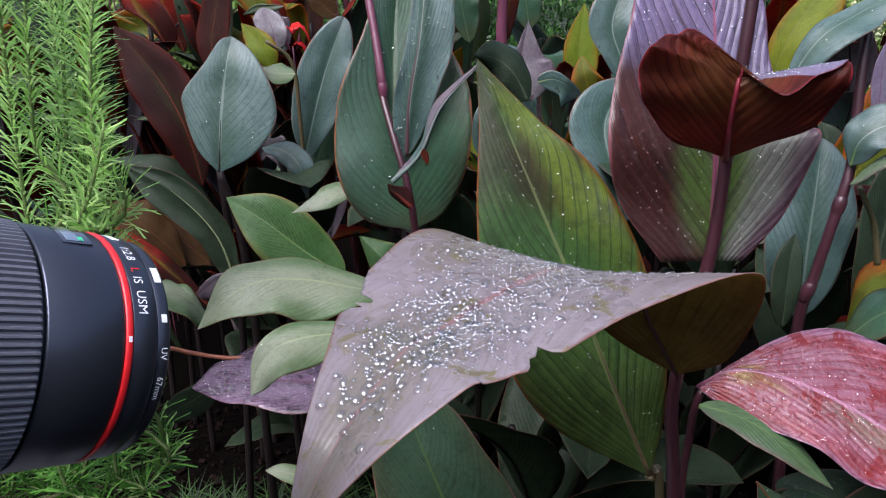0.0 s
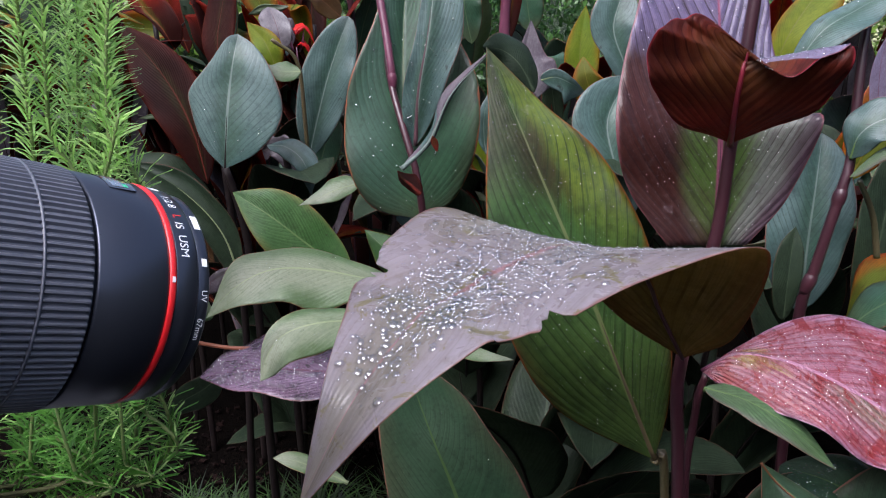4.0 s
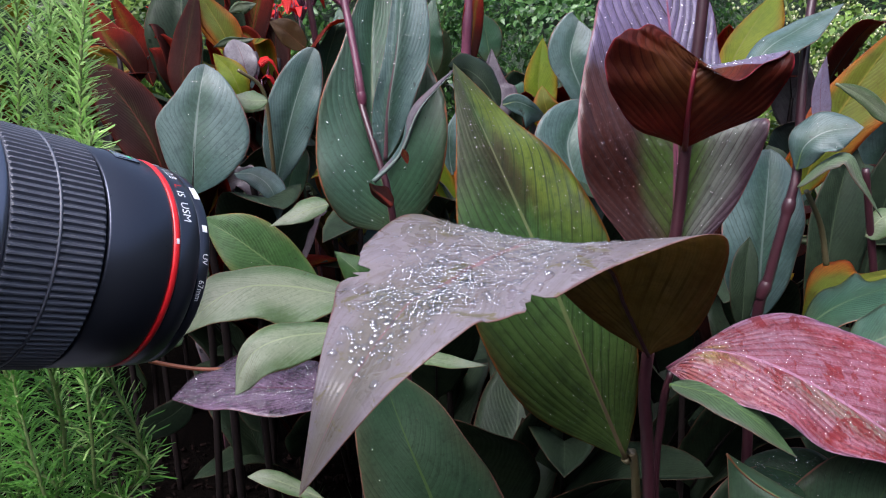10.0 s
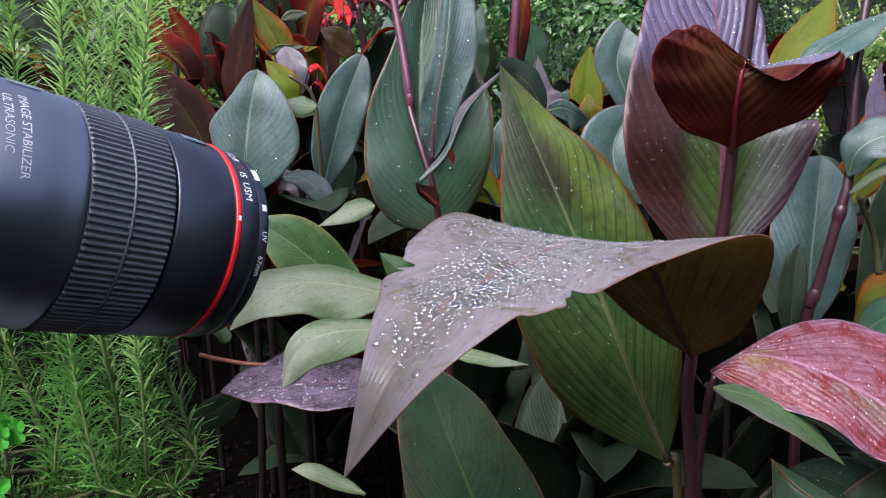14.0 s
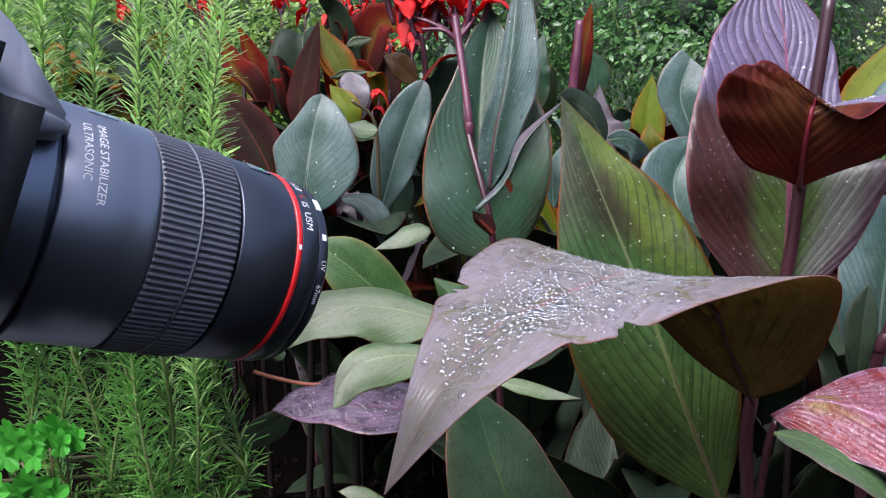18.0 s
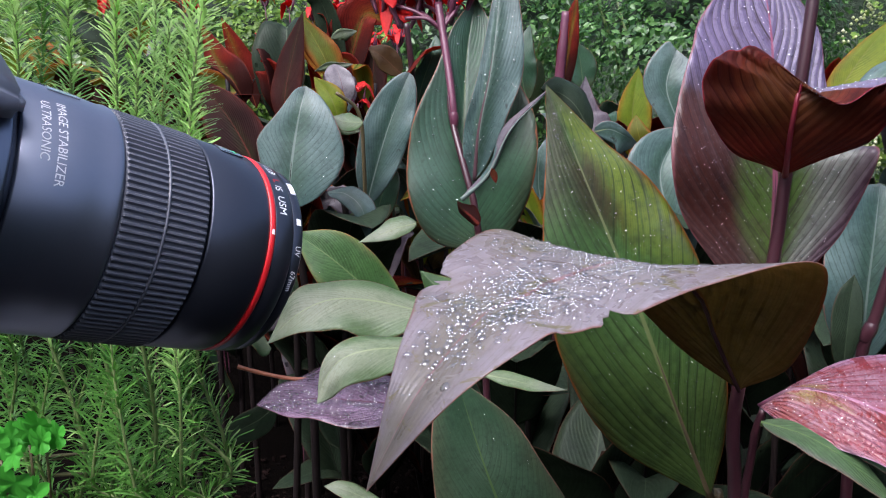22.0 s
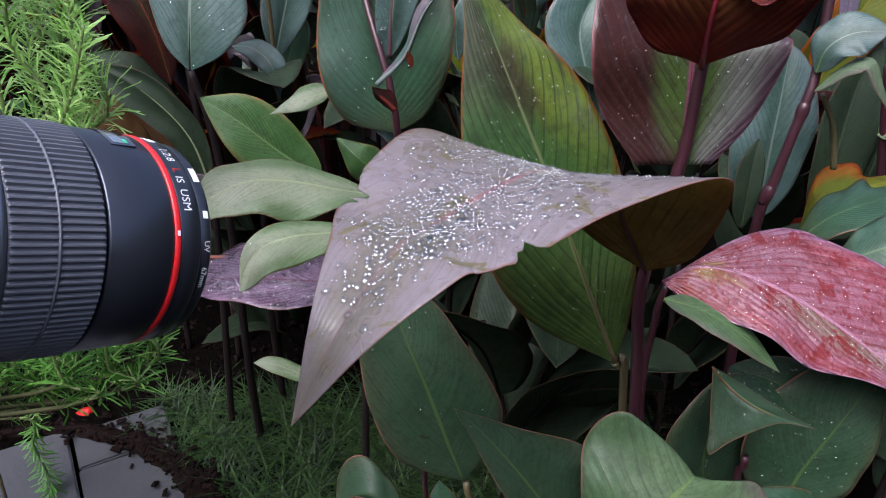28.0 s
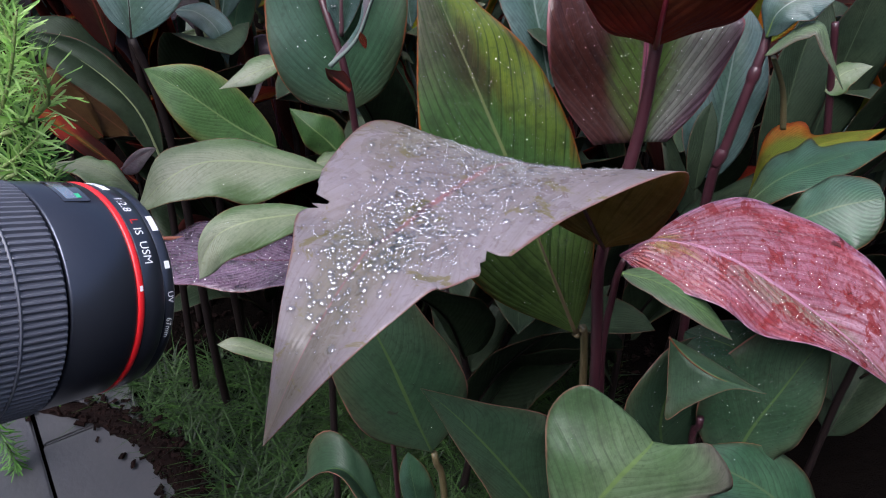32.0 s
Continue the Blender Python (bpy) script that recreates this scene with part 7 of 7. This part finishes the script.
    patch(0.0026, 0.0016, 0.0383, -0.0090, 12.0, "ink_green", mid, "scale_mark", "green scale mark", 0.00036)
    letters("1:2.8", 0.0042, 0.0373, 0.0049, 18.0, "ink", front)
    letters("L", 0.0042, 0.0373, 0.0048, 31.0, "ink_red", front, label="red letter")
    letters("IS  USM", 0.0042, 0.0373, 0.0045, 45.5, "ink", front)
    for k, w in ((-14.0, 0.008), (-2.0, 0.006)):
        patch(w, 0.0026, 0.0373, 0.0049, k, "ink", front, "maker_mark", "white maker's mark", 0.00014)
    letters("UV", 0.0030, 0.0363, 0.0118, 74.5, "ink", filt)
    letters("67mm", 0.0030, 0.0363, 0.0116, 92.0, "ink", filt)
    patch(0.0062, 0.0022, 0.0363, 0.0119, 32.0, "ink", filt, "maker_mark", "white maker's mark", 0.00014)
    patch(0.0026, 0.0018, 0.0363, 0.0119, 57.0, "ink", filt, "maker_mark", "white maker's mark", 0.00014)
    patch(0.0018, 0.0010, 0.0380, 0.0, 67.6, "ink", root, "index_mark", "white index mark", 0.00014)
    letters("IMAGE STABILIZER", 0.0037, 0.0392, -0.0712, 50.0, "ink", rear)
    letters("ULTRASONIC", 0.0037, 0.0392, -0.0757, 46.0, "ink", rear)
    for k in (-4.0, 6.5):
        patch(0.0052, 0.0095, 0.0392, -0.0685, k + 4, "silver", rear, "name_plate", "small silver plate", 0.0004)
    bm = bmesh.new()
    bmesh.ops.create_cube(bm, size=1.0)
    for v in bm.verts:
        v.co = Vector((v.co.x * 0.142 - 0.004, v.co.y * 0.10 - 0.004, v.co.z * 0.060 + 0.126))
    bmesh.ops.bevel(bm, geom=bm.edges[:], offset=0.012, segments=4, affect="EDGES")
    me = bpy.data.meshes.new("body")
    bm.to_mesh(me)
    bm.free()
    me.materials.append(M["crackle"])
    me.polygons.foreach_set("use_smooth", [True] * len(me.polygons))
    part("body", me, root, "textured black camera body")
    bm = bmesh.new()
    rows = []
    for z, half, top, low, eave, ridge in ((0.083, 0.034, 0.016, 0.027, 0.034, 0.037), (0.098, 0.037, 0.016, 0.024, 0.036, 0.054), (0.160, 0.041, 0.018, 0.020, 0.039, 0.088)):
        rows.append([bm.verts.new((x, y, z)) for x, y in ((-half, low), (-half, eave), (-top, ridge), (top, ridge), (half, eave), (half, low))])
    for a, b in zip(rows, rows[1:]):
        for k in range(6):
            bm.faces.new((a[k], a[(k + 1) % 6], b[(k + 1) % 6], b[k]))
    bm.faces.new(rows[0][::-1])
    bm.faces.new(rows[-1])
    bmesh.ops.recalc_face_normals(bm, faces=bm.faces[:])
    bmesh.ops.bevel(bm, geom=bm.edges[:], offset=0.0022, segments=3, affect="EDGES")
    me = bpy.data.meshes.new("prism_housing")
    bm.to_mesh(me)
    bm.free()
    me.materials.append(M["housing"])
    me.polygons.foreach_set("use_smooth", [True] * len(me.polygons))
    part("prism_housing", me, root, "overhanging black prism housing, sky sheen painted in as grey")
    return root


photo_camera()


def tripod():
    """Holds the camera: a head, a column and three legs."""
    top = Vector((-0.2, 0.099, 1.034))
    root = thing("tripod", (top.x, top.y, 0), "black metal camera tripod on the soil", "tripod")
    o = Vector(root.location)
    v, f = tube([(0, 0, 0.985), (0, 0, 1.0), (0, 0, 1.015), (0.004, 0.005, 1.036)], [0.018, 0.024, 0.024, 0.03], 20, 10)
    part("ball_head", mesh_of("ball_head", v, f, M["black"]), root)
    v, f = tube([(0, 0, 0.62), (0, 0, 0.75), (0, 0, 0.9), (0, 0, 0.99)], [0.013, 0.013, 0.013, 0.013], 16, 8)
    part("column", mesh_of("column", v, f, M["black"]), root)
    for k in range(3):
        a = radians(-100 + 120 * k)
        d = Vector((math.cos(a), math.sin(a), 0))
        v, f = tube([d * 0.02 + Vector((0, 0, 0.9)), d * 0.11 + Vector((0, 0, 0.6)), d * 0.2 + Vector((0, 0, 0.3)), d * 0.29 + Vector((0, 0, 0.01))], [0.014, 0.013, 0.011, 0.010], 14, 12)
        leg = part("leg", mesh_of("leg", v, f, M["black"]), root)
        v, f = tube([d * 0.287 + Vector((0, 0, 0.02)), d * 0.29 + Vector((0, 0, 0.008)), d * 0.291 + Vector((0, 0, -0.006))], [0.012, 0.014, 0.013], 14, 4)
        part("rubber_foot", mesh_of("rubber_foot", v, f, M["rubber"]), leg)


tripod()


# ---- rain on the drooping leaf ----
def wet_zone(u, v):
    band = math.exp(-((v + 0.05) / 0.62) ** 2)
    low = 1.0 if u < 0.80 else max(0.0, 1.0 - (u - 0.80) * 9.0)
    torn = 0.0 if v < -0.55 and abs(u - 0.62) < 0.04 else 1.0
    return band * low * torn * (0.7 if u < 0.16 else 1.0 if u < 0.42 else 0.38)


def low_band(u, v):
    return math.exp(-((v - 0.05) / 0.45) ** 2) * (3.0 if 0.74 < u < 0.87 else 1.0 if 0.42 < u < 0.75 else 0.25)


drops(main_leaf, main_blade, 5200, 320, span=(0.05, 0.92), side=(-0.92, 0.9), size=(0.0005, 0.0015), large=(0.0013, 0.0026), seed=21, origin=PIVOT, bias=wet_zone)
drops(main_leaf, main_blade, 1500, 0, span=(0.05, 0.90), side=(-0.9, 0.8), size=(0.0008, 0.0022), seed=22, origin=PIVOT, bias=wet_zone)
drops(main_leaf, main_blade, 0, 190, span=(0.35, 0.90), side=(-0.6, 0.75), large=(0.0014, 0.0028), seed=23, origin=PIVOT, bias=low_band, flat=0.5)


# ---- what moves ----
SWAY = [
    (0, -0.07, -0.04, 0.08),
    (0.5, 0.46, 1.37, -0.80),
    (1, -0.35, 0.07, 0.49),
    (1.5, -0.41, -0.69, 1.17),
    (2, -0.35, 1.02, -0.32),
    (2.5, -0.11, -0.20, 0.16),
    (4.5, -0.02, 0.34, -0.70),
    (5, -0.33, -0.20, 1.30),
    (5.5, 0.48, 0.41, -1.24),
    (6, -0.39, 0.04, 0.94),
    (6.5, -0.11, 1.06, -1.78),
    (7, -0.53, -0.43, 1.21),
    (7.5, 0.41, 0.32, -1.16),
    (8, -0.23, -0.04, 0.80),
    (8.5, 0.17, 0.29, -0.89),
    (9, -0.41, -0.06, 0.68),
    (9.5, 0.06, 0.06, -0.23),
    (10, -0.20, -0.17, 0.78),
    (10.5, 0.12, 0.18, -0.41),
    (11, -0.80, -0.73, 1.49),
    (11.5, 0.18, -0.22, 0.28),
    (12, 0.10, -1.17, 1.61),
    (12.5, 0.29, -0.34, 0.05),
    (13, -0.73, 0.07, 0.92),
    (13.5, -0.42, -0.20, 0.47),
    (14, 0.25, -0.45, 0.58),
    (14.5, -0.32, -0.36, 0.61),
    (15, -0.16, -0.19, 0.52),
    (15.5, -0.02, 0.14, -0.21),
    (17.5, -0.48, 0.20, -0.08),
    (18, 0.03, 0.33, -0.44),
    (18.5, -0.27, 0.29, -0.55),
    (19, -0.09, 0.32, -0.33),
    (19.5, -0.16, 0.24, -0.68),
    (20, -0.20, 0.19, -0.38),
    (20.5, -0.14, 0.05, -0.38),
    (21, 0.18, 0.12, -0.35),
    (21.5, 0.07, 0.18, -0.39),
    (22, -0.07, -0.03, -0.15),
    (22.5, -0.04, -0.10, 0.08),
    (23, 0.14, -0.48, -0.04),
    (23.5, 0.36, -0.58, 0.07),
    (24, 0.65, -0.80, 0.21),
    (24.5, 1.27, -0.69, -0.29),
    (25, 1.64, -0.23, -0.96),
    (25.5, 0.63, -0.13, -0.15),
    (27.5, 0.31, 0.25, -0.36),
    (28, 0.33, 0.60, -0.88),
    (28.5, 0.03, 0.42, -0.26),
    (29, 0.48, 0.52, -0.82),
    (29.5, 0.35, 0.63, -0.43),
    (30, 0.45, 0.53, -0.86),
    (30.5, 0.49, 0.63, -0.31),
    (31, 0.74, 0.78, -0.86),
    (31.5, 0.43, 0.56, -0.22),
    (32, 0.74, 0.57, -0.89),
]


def motions():
    foot = PIVOT - front.location
    walk(main_leaf, [(t, pose(foot.x, foot.y, foot.z, a, b, c)) for t, a, b, c in SWAY])


motions()
